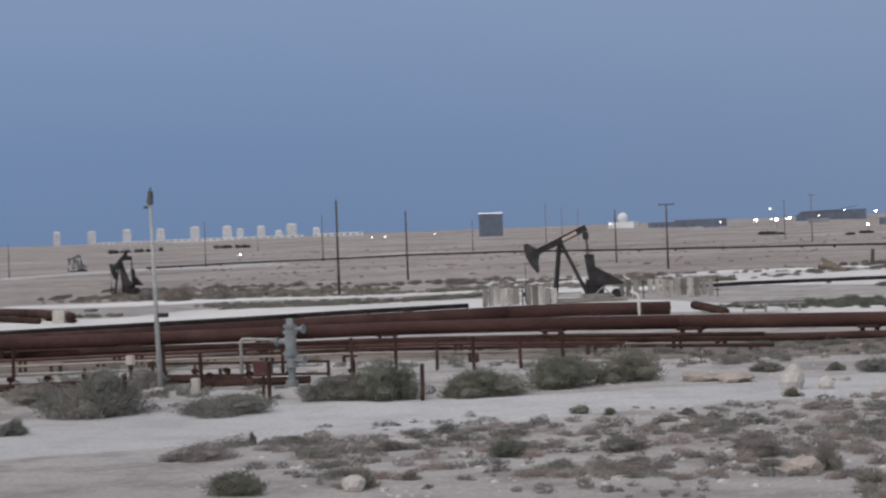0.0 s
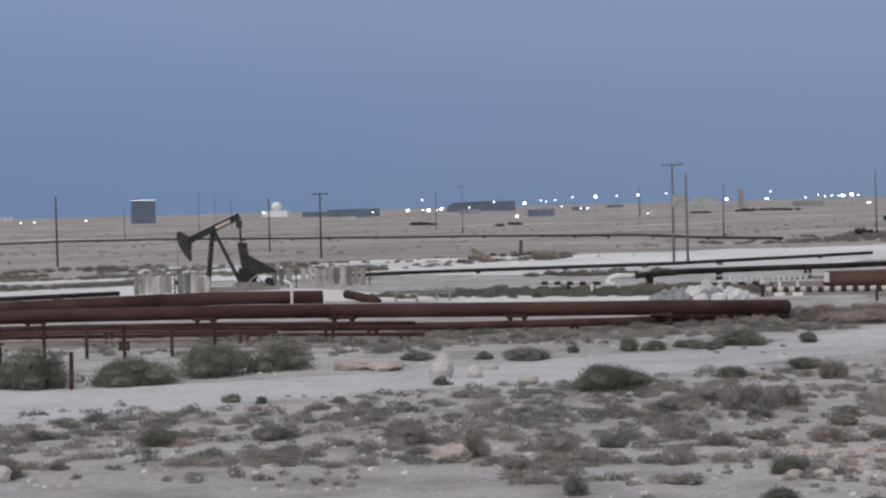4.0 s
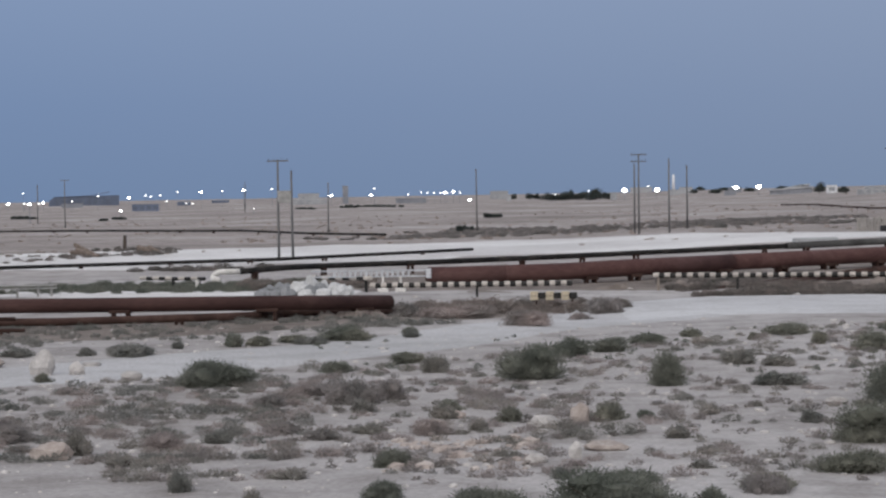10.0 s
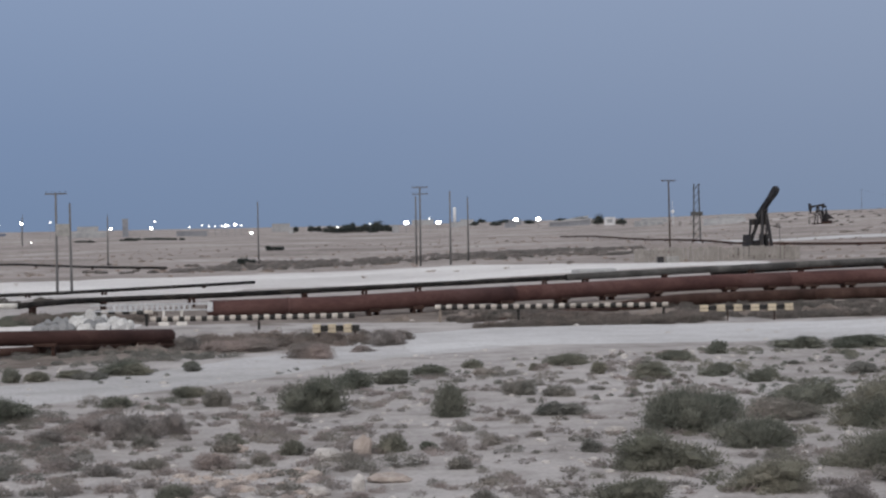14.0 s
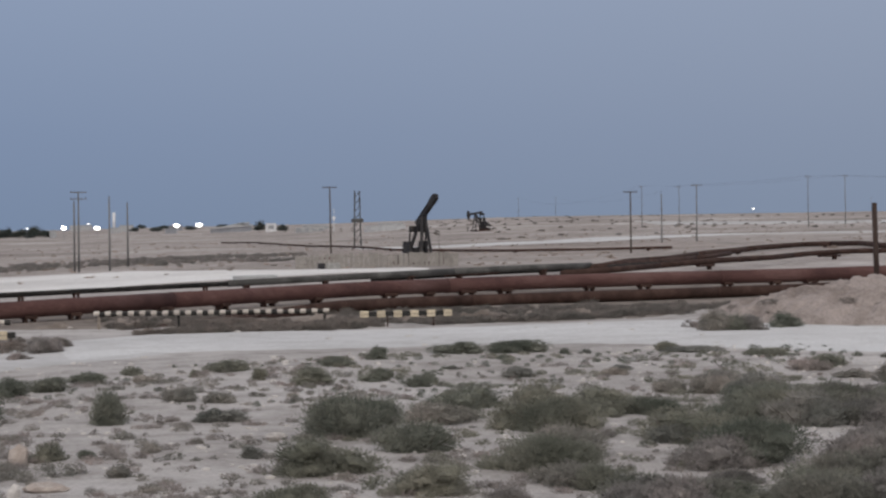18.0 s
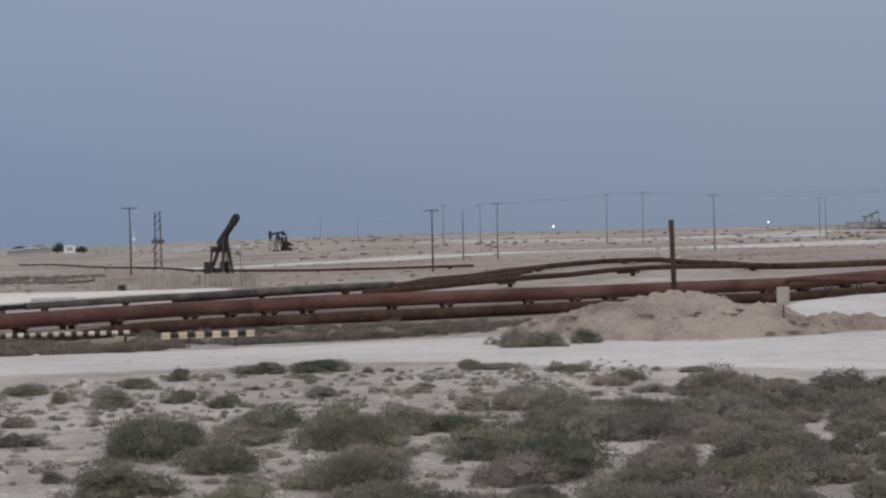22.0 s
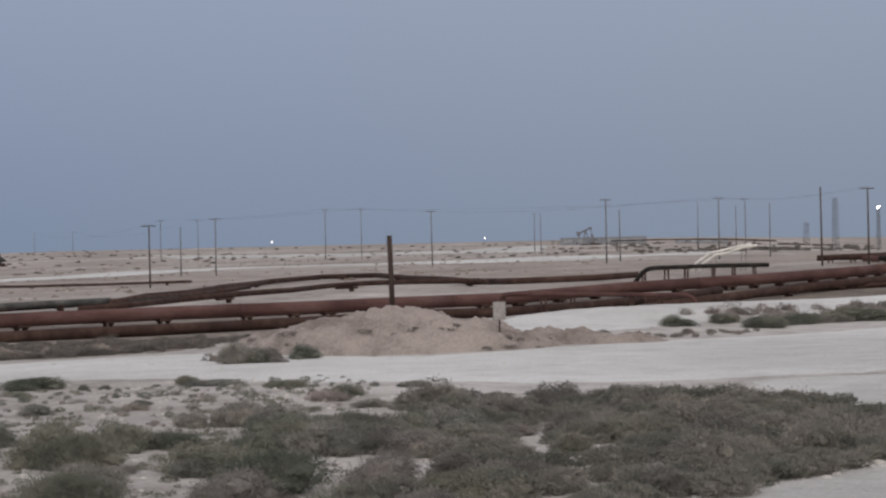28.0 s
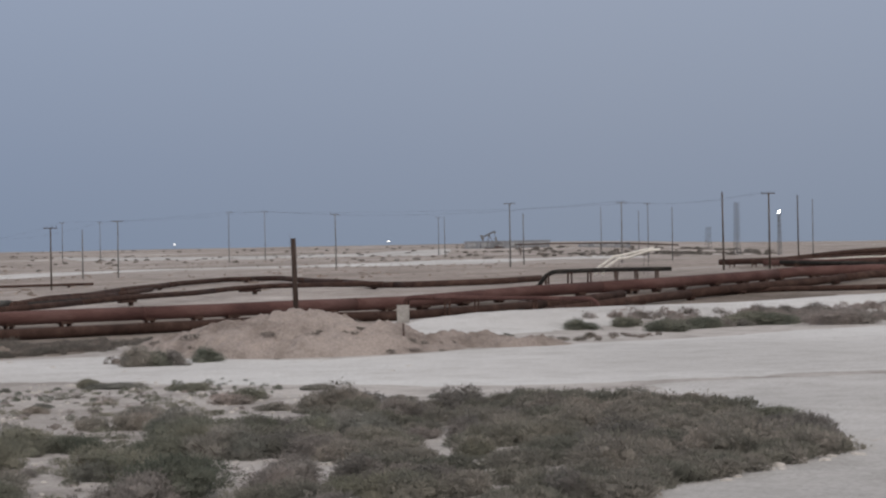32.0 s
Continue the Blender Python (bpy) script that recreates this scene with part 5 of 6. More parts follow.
hangar(106.4, 1464, 28.7, 5.0)
hangar(129, 1701, 18, 6.4)
dome = thing("dome", -600.7, 1590.3, ground(-600.7, 1590.3), "pale domed building beyond the plain", "building")
bm = bmesh.new()
bmesh.ops.create_uvsphere(bm, u_segments=20, v_segments=10, radius=4.2, matrix=Matrix.Translation((0, 0, 8.2)))
part("cupola", bm, FAR_WHITE, dome, smooth=True)
bm = bmesh.new()
box(bm, 0, 0, -1, 22, 10, 6)
part("hall", bm, FAR_WHITE, dome)


MAST_GREY = paint("dull_mast_grey", ((0.09, 0.095, 0.105), (0.12, 0.125, 0.135), (0.16, 0.165, 0.175)), 0.5, 4.0, 0.8)


def lattice_mast(x, y, h, w, label, category="mast", lamp=None, tone=None):
    tone = tone or MAST_GREY
    root = thing("lattice_mast", x, y, ground(x, y), label, category)
    for sx in (-1, 1):
        for sy in (-1, 1):
            bm = bmesh.new()
            rod(bm, (sx * w / 2, sy * w / 2, -0.3), (sx * w / 3, sy * w / 3, h), 0.09, 0.07, 6)
            part("leg", bm, tone, root)
    n = int(h / 1.6)
    for i in range(n):
        z0, z1 = i * h / n, (i + 1) * h / n
        for s in (-1, 1):
            part("brace", rod(bmesh.new(), (-w / 2.4, s * w / 2.4, z0), (w / 2.4, s * w / 2.4, z1), 0.045, 0.045, 5), tone, root)
            part("brace", rod(bmesh.new(), (s * w / 2.4, w / 2.4, z0), (s * w / 2.4, -w / 2.4, z1), 0.045, 0.045, 5), tone, root)
    if lamp:
        bm = bmesh.new()
        bmesh.ops.create_icosphere(bm, subdivisions=2, radius=lamp, matrix=Matrix.Translation((0, 0, h + lamp)))
        part("flame", bm, FLOOD, root, "bright white flare flame")
    return root


lattice_mast(63.6, 475.8, 13.3, 1.6, "slim steel ladder mast with a platform", tone=GREY_PIPE)
bm = bmesh.new()
box(bm, 0, 0, 0, 2.6, 1.6, 0.9, 0, 0.05)
tagged(link_mesh("mast_platform", bm, GREY_PIPE), "dark platform box halfway up a mast", "platform").matrix_basis = Matrix.Translation((63.6, 475.8, ground(63.6, 475.8) + 6.0))
lattice_mast(400.9, 573.8, 14.0, 1.0, "steel flare stack with a bright flame", "flare stack", 0.42)
lattice_mast(389.4, 581.7, 17.8, 1.6, "slim steel lattice mast", "mast")
lattice_mast(490.5, 754.6, 9.8, 2.0, "far steel lattice mast", "mast")


def floodlight(x, y, h, r, mat):
    root = thing("floodlight", x, y, ground(x, y), "lit white floodlight on a thin distant mast" if r > 0.5 else "small lit lamp on a thin distant mast", "floodlight", "lit lamps along the horizon")
    part("mast", rod(bmesh.new(), (0, 0, -1.0), (0, 0, h), 0.12, 0.09, 6), FAR_GREY, root)
    bm = bmesh.new()
    bmesh.ops.create_icosphere(bm, subdivisions=3, radius=r, matrix=Matrix.Translation((0, 0, h)) @ Matrix.Diagonal((1.4, 1, 0.85, 1)))
    part("lamp_head", bm, mat, root, "glowing white lamp head")


for x, y, h in ((-7.8, 1300, 6.6), (12.3, 1300, 5.7), (60.7, 1298, 6.1), (74.7, 1298, 6.0)):
    floodlight(x, y, h, 1.1, FLOOD)
for x, y, h in ((-382, 1242, 4.6), (-189.6, 1286, 6.2), (-165, 1289, 5.9), (-104, 1296, 2.2), (-312, 1262, 7.6), (-243, 1277, 10.3), (-362, 1248, 5.0), (-268.9, 1272, 10.2), (-119.5, 1294, 6.5), (-114, 1296, 7.2)):
    floodlight(x, y, h, 0.62, FLOOD)
for x, y, h in ((-283, 1269, 10.8), (-256, 1274, 10.3), (-130, 1293, 6.3), (-126, 1294, 6.3), (-122, 1294, 6.4), (-118, 1294, 6.3), (-114, 1295, 6.3), (-30, 1299, 6.9), (-299, 1265, 8.1), (-274, 1271, 3.4),
                (-595, 1156, 2.6), (-602, 1152, 2.8), (-567, 1170, 3.2), (-467, 1213, 5.3), (-403, 1236, 4.3), (-373, 1245, 4.8), (411, 1233, 3.0), (534.5, 1185, 3.0), (-330, 1256, 8.6), (-215, 1281, 9.0), (-345, 1252, 5.4),
                (-373.5, 1245, 11.0), (-364.7, 1248, 4.4), (-302, 1264, 9.1), (-293.4, 1266.5, 9.0), (-289.5, 1267, 5.3), (-278, 1270, 3.5), (-225.8, 1280, 10.6), (-163, 1290, 10.2), (-142, 1292, 5.8), (-50.6, 1299, 5.3), (6.9, 1300, 8.3), (-110, 1295, 6.6), (-134, 1293, 7.0)):
    floodlight(x, y, h, 0.36, DIM)
floodlight(-190, 640, 6.3, 0.32, FLOOD)
floodlight(-280, 462, 2.6, 0.2, FLOOD)
floodlight(-195, 776, 2.05, 0.32, FLOOD)
floodlight(-146, 786.6, 2.2, 0.22, DIM)


def hand_rail(points, label):
    root = thing("hand_rail", points[0][0], points[0][1], ground(points[0][0], points[0][1]), label, "hand rail", "rails of the stair over the pipes")
    home = Vector(root.location)
    line = [Vector(clear_of(p[:2], p[2])) - home for p in points]
    part("rail", tube(line, 0.17, 8, 0.2), WHITE, root, smooth=True)
    for p in (line[2], line[4]):
        part("leg", rod(bmesh.new(), (p.x, p.y + 0.3, -0.4), p, 0.03), GREY_PIPE, root)


hand_rail([(142.2, 246.9, 0.2), (142.5, 246.8, 1.2), (144.5, 245.7, 2.72), (144.9, 245.4, 2.72), (148.0, 243.6, 3.45), (149.2, 242.9, 3.6)], "white pipe hand rail rising over the bank")
hand_rail([(143.1, 246.5, 0.2), (143.4, 246.3, 1.2), (145.0, 245.3, 2.40), (145.8, 244.9, 2.42), (148.5, 243.3, 3.30), (149.8, 242.5, 3.4)], "second white pipe hand rail rising over the bank")

# ---- shrubs ----


def leafage(name, tones, rough=0.85):
    """Small leaves, a little different one by one, greener and drier by the branch and by the bush."""
    mat = bpy.data.materials.new(name)
    mat.use_nodes = True
    nt = mat.node_tree
    bsdf = nt.nodes["Principled BSDF"]
    geo = nt.nodes.new("ShaderNodeNewGeometry")
    info = nt.nodes.new("ShaderNodeObjectInfo")
    base = ramp_of(nt, geo.outputs["Random Per Island"], ((0.0, tones[0]), (0.5, tones[1]), (1.0, tones[2])))
    own = ramp_of(nt, info.outputs["Random"], ((0.0, (0.80, 0.83, 0.83)), (0.5, (1.0, 1.0, 1.0)), (1.0, (1.18, 1.12, 1.09))))
    col = mixed(nt, base, own, 1.0, "MULTIPLY")
    bush = ramp_of(nt, noise_of(nt, geo.outputs["Position"], 0.42, 2.0, 0.5), ((0.32, (0.75, 0.78, 0.77)), (0.5, (1.0, 1.0, 1.0)), (0.68, (1.32, 1.27, 1.27))))
    branch = ramp_of(nt, noise_of(nt, geo.outputs["Position"], 2.2, 3.0, 0.6), ((0.30, (0.80, 0.80, 0.80)), (0.70, (1.22, 1.20, 1.18))))
    col = mixed(nt, mixed(nt, col, bush, 1.0, "MULTIPLY"), branch, 1.0, "MULTIPLY")
    nt.links.new(col, bsdf.inputs["Base Color"])
    bsdf.inputs["Roughness"].default_value, bsdf.inputs["Specular IOR Level"].default_value = rough, 0.1
    thin = nt.nodes.new("ShaderNodeBsdfTranslucent")
    nt.links.new(col, thin.inputs["Color"])
    both = nt.nodes.new("ShaderNodeMixShader")
    both.inputs[0].default_value = 0.35
    nt.links.new(bsdf.outputs[0], both.inputs[1])
    nt.links.new(thin.outputs[0], both.inputs[2])
    nt.links.new(both.outputs[0], nt.nodes["Material Output"].inputs["Surface"])
    return mat


GREEN = leafage("grey_green_leaves", ((0.176, 0.186, 0.160), (0.198, 0.208, 0.180), (0.224, 0.233, 0.203)))
OLIVE = leafage("dull_olive_leaves", ((0.224, 0.224, 0.211), (0.251, 0.250, 0.237), (0.280, 0.277, 0.264)))
DRY = leafage("dry_brown_twigs", ((0.264, 0.245, 0.240), (0.295, 0.275, 0.270), (0.325, 0.305, 0.301)))
DUSKY = leafage("dusky_olive_leaves", ((0.206, 0.209, 0.188), (0.233, 0.235, 0.213), (0.262, 0.263, 0.240)))
DARK_DRY = leafage("dark_grey_twigs", ((0.182, 0.169, 0.160), (0.208, 0.193, 0.183), (0.235, 0.219, 0.209)))
PALE_SCRUB = leafage("pale_dry_scrub", ((0.22, 0.195, 0.175), (0.29, 0.258, 0.235), (0.36, 0.325, 0.30)))
STEM = paint("shrub_stem", ((0.06, 0.05, 0.04), (0.10, 0.085, 0.07), (0.15, 0.13, 0.11)), 4.0, 20.0, 0.9)


def ball_faces():
    bm = bmesh.new()
    bmesh.ops.create_icosphere(bm, subdivisions=2, radius=1)
    faces = np.array([[v.co[:] for v in f.verts] for f in bm.faces])
    bm.free()
    return faces


BALL = ball_faces()


def bush_cloud(rng, count, lumps, spread=1.0):
    """Leaf places (n, 3) and ways (n, 3) in a lumpy mound one wide and one high, and the dense twigs inside it as triangles."""
    lump = [(0.0, 0.0, 0.16, 0.30)]
    for _ in range(lumps):
        a, r = rng.uniform(0, 6.283), rng.uniform(0.08, 0.40)
        lump.append((r * math.cos(a), r * math.sin(a), rng.uniform(0.06, 0.62 - 0.95 * r), rng.uniform(0.11, 0.23)))
    lump = np.array(lump)
    weight = lump[:, 3] ** 2
    pick = rng.choice(len(lump), count, p=weight / weight.sum())
    way = rng.normal(0, 1, (count, 3))
    way /= np.linalg.norm(way, axis=1)[:, None]
    k = lump[pick, 3] * (0.70 + 0.30 * rng.random(count)) * (1 + 0.60 * rng.random(count) ** 4)
    spot = lump[pick, :3] + way * k[:, None] * (1, 1, 1.15)
    low = spot[:, 2] < 0.02
    spot[low, 2] = rng.random(low.sum()) * 0.12
    core = []
    for x, y, z, r in lump:
        rough = 0.62 + 0.18 * np.sin(BALL @ rng.normal(0, 4, 3)) * np.sin(BALL @ rng.normal(0, 4, 3))
        core.append(BALL * rough[..., None] * r * (1, 1, 1.15) + (x, y, z))
    core = np.concatenate(core)
    return spot, way, core[core[:, :, 2].max(1) > 0]


def leaf_fan(rng, spot, way, leaf):
    """Each place becomes one pointed leaf: corners (n, 3, 3)."""
    n = len(spot)
    tip = way * 0.8 + rng.normal(0, 0.45, (n, 3)) + (0, 0, 0.35)
    tip /= np.linalg.norm(tip, axis=1)[:, None]
    across = np.cross(tip, rng.normal(0, 1, (n, 3)))
    across /= np.linalg.norm(across, axis=1)[:, None] + 1e-9
    size = (leaf * rng.uniform(0.6, 1.35, n))[:, None]
    corners = np.stack([spot - across * size * 0.27, spot + across * size * 0.27, spot + tip * size * 1.9], 1)
    face = np.cross(corners[:, 1] - corners[:, 0], corners[:, 2] - corners[:, 0])
    turned = (face * (way + (0, 0, 0.2))).sum(1) < 0
    corners[turned] = corners[turned][:, ::-1]
    return corners


def leaf_mesh(name, corners, material):
    n = len(corners)
    data = bpy.data.meshes.new(name)
    data.vertices.add(3 * n)
    data.vertices.foreach_set("co", corners.reshape(-1).astype(np.float32))
    data.loops.add(3 * n)
    data.loops.foreach_set("vertex_index", np.arange(3 * n, dtype=np.int32))
    data.polygons.add(n)
    data.polygons.foreach_set("loop_start", np.arange(0, 3 * n, 3, dtype=np.int32))
    data.update(calc_edges=True)
    data.materials.append(material)
    return data


def foliage_data(name, seed, width, height, count, leaf, lumps, material):
    rng = np.random.default_rng(seed)
    spot, way, core = bush_cloud(rng, count, lumps)
    size = (width, width, height)
    return leaf_mesh(name, np.concatenate([leaf_fan(rng, spot * size, way, leaf), core * size]), material)


def stem_data(name, seed, width, height):
    rng = random.Random(seed)
    bm = bmesh.new()
    for i in range(9):
        a = rng.uniform(0, 6.283)
        r = rng.uniform(0.15, 0.40) * width
        rod(bm, (0.04 * width * math.cos(a), 0.04 * width * math.sin(a), -0.03), (r * math.cos(a), r * math.sin(a), height * rng.uniform(0.2, 0.42)), 0.022, 0.008, 5)
    data = bpy.data.meshes.new(name)
    bm.to_mesh(data)
    bm.free()
    data.materials.append(STEM)
    return data


CLASSES = ((0.8, 0.45, 1500, 0.040), (1.6, 0.8, 4500, 0.044), (2.6, 1.2, 8500, 0.048), (4.0, 1.5, 15000, 0.054))
LEAVES, STEMS = {}, {}
for tone_key, tone_mat, fill in (("G", GREEN, 1.0), ("g", OLIVE, 1.0), ("d", DRY, 1.0)):
    for size_class, (cw, ch, cn, cl) in enumerate(CLASSES):
        for form in range(3):
            LEAVES[tone_key, size_class, form] = foliage_data("foliage", 31 * form + 7 * size_class + ord(tone_key), cw, ch, int(cn * fill), cl, 6 + form * 3, tone_mat)
            if tone_key == "G":
                STEMS[size_class, form] = stem_data("stem_cluster", 5 + form + 10 * size_class, cw, ch)
WORDS = {"G": "dense grey-green desert shrub on pale sand", "g": "sparse olive-grey desert shrub on sand", "d": "dry brownish desert shrub on sand"}
bush_rng = random.Random(11)


def shrub(x, y, w, h, tone):
    if w > 2.0:
        w, h = w * 1.14, h * 1.06
    size_class = min(range(4), key=lambda i: abs(math.log(CLASSES[i][0] / w)))
    form = bush_rng.randrange(3)
    cw, ch = CLASSES[size_class][:2]
    big = "large " if w > 2.8 else ("small " if w < 0.8 else "")
    root = thing("shrub", x, y, ground(x, y) - 0.02, big + WORDS[tone], "shrub", "desert shrubs", bush_rng.uniform(0, 6.283))
    root.scale = (w * 1.08 / cw, w * 1.05 / cw * bush_rng.uniform(0.8, 1.0), h * 1.4 / ch)
    for nm, data in (("foliage", LEAVES[tone, size_class, form]), ("woody_base", STEMS[size_class, form])):
        new(nm, data).parent = root


shrub(-44.4, 57.8, 1.37, 0.64, "g")
shrub(-45.7, 65.5, 4.05, 1.9, "g")
shrub(-41.3, 66.3, 3.78, 0.79, "g")
shrub(-39.4, 71.6, 2.41, 1.03, "g")
shrub(-37.2, 71.9, 2.65, 1.60, "G")
shrub(-33.9, 73.8, 3.27, 1.12, "G")
shrub(-32.6, 78.0, 3.39, 1.38, "G")
shrub(-30.4, 80.8, 2.82, 1.24, "G")
shrub(-52.1, 69.8, 2.58, 0.88, "g")
shrub(-51.4, 76.7, 1.99, 0.94, "d")
shrub(-27.8, 44.9, 1.77, 0.67, "G")
shrub(-24.9, 46.5, 1.07, 0.45, "G")
shrub(-24.3, 48.1, 0.58, 0.27, "g")
shrub(-27.0, 66.5, 0.81, 0.32, "G")
shrub(-25.7, 66.0, 0.54, 0.29, "G")
shrub(-21.3, 72.7, 0.82, 0.38, "G")
shrub(-29.5, 61.1, 0.82, 0.31, "g")
shrub(-33.2, 57.7, 0.90, 0.25, "g")
shrub(-29.7, 52.8, 1.47, 0.37, "g")
shrub(-28.5, 55.1, 1.17, 0.38, "d")
shrub(-33.4, 52.2, 2.17, 0.54, "d")
shrub(-24.0, 53.7, 1.42, 0.58, "G")
shrub(-34.1, 56.6, 0.36, 0.43, "g")
shrub(-21.5, 56.0, 1.78, 0.52, "d")
shrub(-17.8, 56.6, 1.44, 0.58, "d")
shrub(-14.7, 71.1, 2.92, 1.01, "G")
shrub(-11.4, 77.2, 1.47, 0.59, "G")
shrub(-17.9, 90.7, 0.95, 0.63, "G")
shrub(-16.7, 90.9, 1.37, 0.52, "G")
shrub(-15.4, 92.8, 1.52, 0.48, "G")
shrub(-13.6, 94.4, 2.19, 0.63, "G")
shrub(-10.5, 96.1, 0.99, 0.50, "G")
shrub(-20.8, 84.7, 2.00, 0.55, "g")
shrub(-22.9, 85.0, 1.07, 0.34, "g")
shrub(-25.7, 84.5, 1.67, 0.49, "g")
shrub(-22.9, 66.1, 0.76, 0.21, "g")
shrub(-10.2, 45.4, 0.57, 0.52, "g")
shrub(-6.0, 49.7, 1.21, 0.48, "G")
shrub(-8.1, 47.5, 0.91, 0.29, "g")
shrub(-12.7, 50.0, 0.83, 0.35, "g")
shrub(-12.6, 54.0, 1.42, 0.52, "d")
shrub(-14.5, 52.7, 1.03, 0.62, "g")
shrub(-17.0, 55.2, 1.55, 0.50, "d")
shrub(-11.4, 55.3, 0.91, 0.35, "g")
shrub(-14.6, 91.7, 1.50, 0.47, "g")
shrub(-17.7, 90.0, 0.87, 0.62, "G")
shrub(-13.0, 93.8, 1.58, 0.63, "G")
shrub(-10.4, 95.4, 0.98, 0.44, "g")
shrub(-21.5, 85.6, 1.78, 0.54, "g")
shrub(-19.9, 88.7, 0.61, 0.38, "g")
shrub(-7.6, 76.8, 1.14, 0.76, "g")
shrub(-9.0, 80.5, 1.86, 0.55, "G")
shrub(-3.8, 74.0, 2.28, 1.28, "G")
shrub(-2.7, 82.3, 1.99, 0.90, "G")
shrub(-1.1, 84.2, 1.63, 0.77, "G")
shrub(0.5, 89.3, 1.68, 0.59, "G")
shrub(2.3, 93.6, 1.01, 0.43, "G")
shrub(2.7, 88.9, 1.11, 0.36, "g")
shrub(1.0, 70.9, 1.68, 1.28, "G")
shrub(6.8, 94.2, 2.29, 0.63, "G")
shrub(4.9, 91.1, 0.69, 0.38, "G")
shrub(3.6, 77.6, 1.26, 0.67, "g")
shrub(5.0, 76.8, 1.25, 0.47, "g")
shrub(4.9, 70.7, 1.72, 0.44, "g")
shrub(-9.0, 64.8, 1.93, 0.95, "d")
shrub(-7.9, 65.6, 1.25, 0.76, "d")
shrub(-10.8, 67.2, 1.74, 0.48, "d")
shrub(-5.7, 62.4, 0.88, 0.37, "G")
shrub(-3.8, 59.7, 1.00, 0.45, "G")
shrub(-0.9, 59.7, 1.06, 0.57, "G")
shrub(0.2, 60.0, 0.65, 0.27, "G")
shrub(2.0, 60.8, 0.74, 0.37, "g")
shrub(1.0, 55.7, 0.60, 0.34, "g")
shrub(-3.3, 42.9, 1.62, 0.53, "G")
shrub(-0.6, 43.0, 2.47, 0.75, "G")
shrub(1.4, 42.9, 0.81, 0.42, "G")
shrub(2.7, 45.0, 1.33, 0.49, "d")
shrub(-5.5, 44.1, 1.19, 0.47, "G")
shrub(-8.1, 42.9, 0.47, 0.45, "g")
shrub(-10.3, 45.7, 0.56, 0.48, "g")
shrub(-8.3, 61.9, 1.01, 0.40, "g")
shrub(-5.8, 57.0, 1.39, 0.48, "d")
shrub(-11.4, 63.4, 1.22, 0.42, "d")
shrub(-1.8, 47.1, 0.51, 0.28, "g")
shrub(1.4, 49.0, 0.73, 0.21, "g")
shrub(-4.5, 57.7, 0.70, 0.32, "g")
shrub(1.6, 51.9, 0.70, 0.25, "g")
shrub(-12.9, 63.2, 1.04, 0.32, "d")
shrub(-8.6, 55.9, 0.92, 0.35, "d")
shrub(-9.9, 57.6, 1.26, 0.32, "d")
shrub(-7.5, 57.2, 0.93, 0.35, "g")
shrub(-5.6, 102.4, 3.04, 0.79, "d")
shrub(-9.4, 111.4, 3.92, 0.81, "d")
shrub(-1.9, 112.8, 1.98, 1.12, "d")
shrub(-3.0, 108.1, 1.46, 0.39, "d")
shrub(7.5, 88.6, 0.96, 0.60, "G")
shrub(14.6, 102.3, 1.06, 0.53, "G")
shrub(11.7, 96.5, 1.58, 0.45, "G")
shrub(9.5, 86.0, 2.15, 0.62, "G")
shrub(12.7, 88.3, 1.32, 0.59, "G")
shrub(14.2, 85.5, 1.17, 0.53, "G")
shrub(18.8, 102.9, 1.27, 0.71, "G")
shrub(8.0, 63.9, 3.59, 1.55, "G")
shrub(6.0, 54.4, 2.63, 0.93, "G")
shrub(9.6, 58.4, 2.37, 1.01, "G")
shrub(5.0, 48.4, 1.76, 0.63, "G")
shrub(8.4, 50.4, 1.67, 0.75, "G")
shrub(12.7, 71.3, 1.46, 0.85, "G")
shrub(4.4, 70.6, 1.18, 0.50, "g")
shrub(3.8, 78.4, 1.06, 0.50, "g")
shrub(2.6, 45.6, 1.48, 0.38, "G")
shrub(-0.3, 46.1, 1.55, 0.35, "G")
shrub(6.0, 45.5, 1.11, 0.33, "G")
shrub(7.7, 45.1, 1.11, 0.38, "G")
shrub(-5.7, 60.5, 0.98, 0.42, "g")
shrub(1.0, 55.3, 0.75, 0.36, "g")
shrub(4.7, 58.3, 0.95, 0.35, "g")
shrub(19.0, 103.7, 2.56, 0.60, "G")
shrub(21.0, 102.9, 1.70, 0.41, "G")
shrub(22.8, 104.2, 1.38, 0.55, "G")
shrub(14.0, 98.9, 1.08, 0.51, "G")
shrub(11.5, 95.0, 1.60, 0.44, "G")
shrub(12.4, 87.1, 1.42, 0.49, "G")
shrub(13.6, 83.1, 1.14, 0.54, "G")
shrub(29.5, 102.7, 1.44, 0.55, "G")
shrub(30.3, 101.6, 2.87, 0.33, "g")
shrub(33.0, 96.2, 1.92, 0.44, "G")
shrub(12.1, 68.6, 2.61, 0.90, "G")
shrub(8.4, 49.8, 2.05, 0.75, "G")
shrub(14.2, 64.5, 2.47, 1.26, "G")
shrub(12.0, 53.6, 3.10, 1.14, "G")
shrub(12.5, 49.8, 1.58, 0.78, "G")
shrub(18.0, 69.8, 2.17, 0.83, "G")
shrub(19.3, 68.1, 1.81, 0.74, "G")
shrub(17.1, 58.5, 1.64, 0.76, "g")
shrub(17.7, 54.5, 3.48, 1.22, "G")
shrub(24.0, 71.1, 2.32, 0.83, "G")
shrub(25.3, 79.8, 1.80, 0.72, "g")
shrub(32.1, 86.8, 2.00, 0.66, "G")
shrub(23.5, 67.2, 2.71, 0.99, "G")
shrub(20.5, 53.2, 1.59, 0.79, "d")
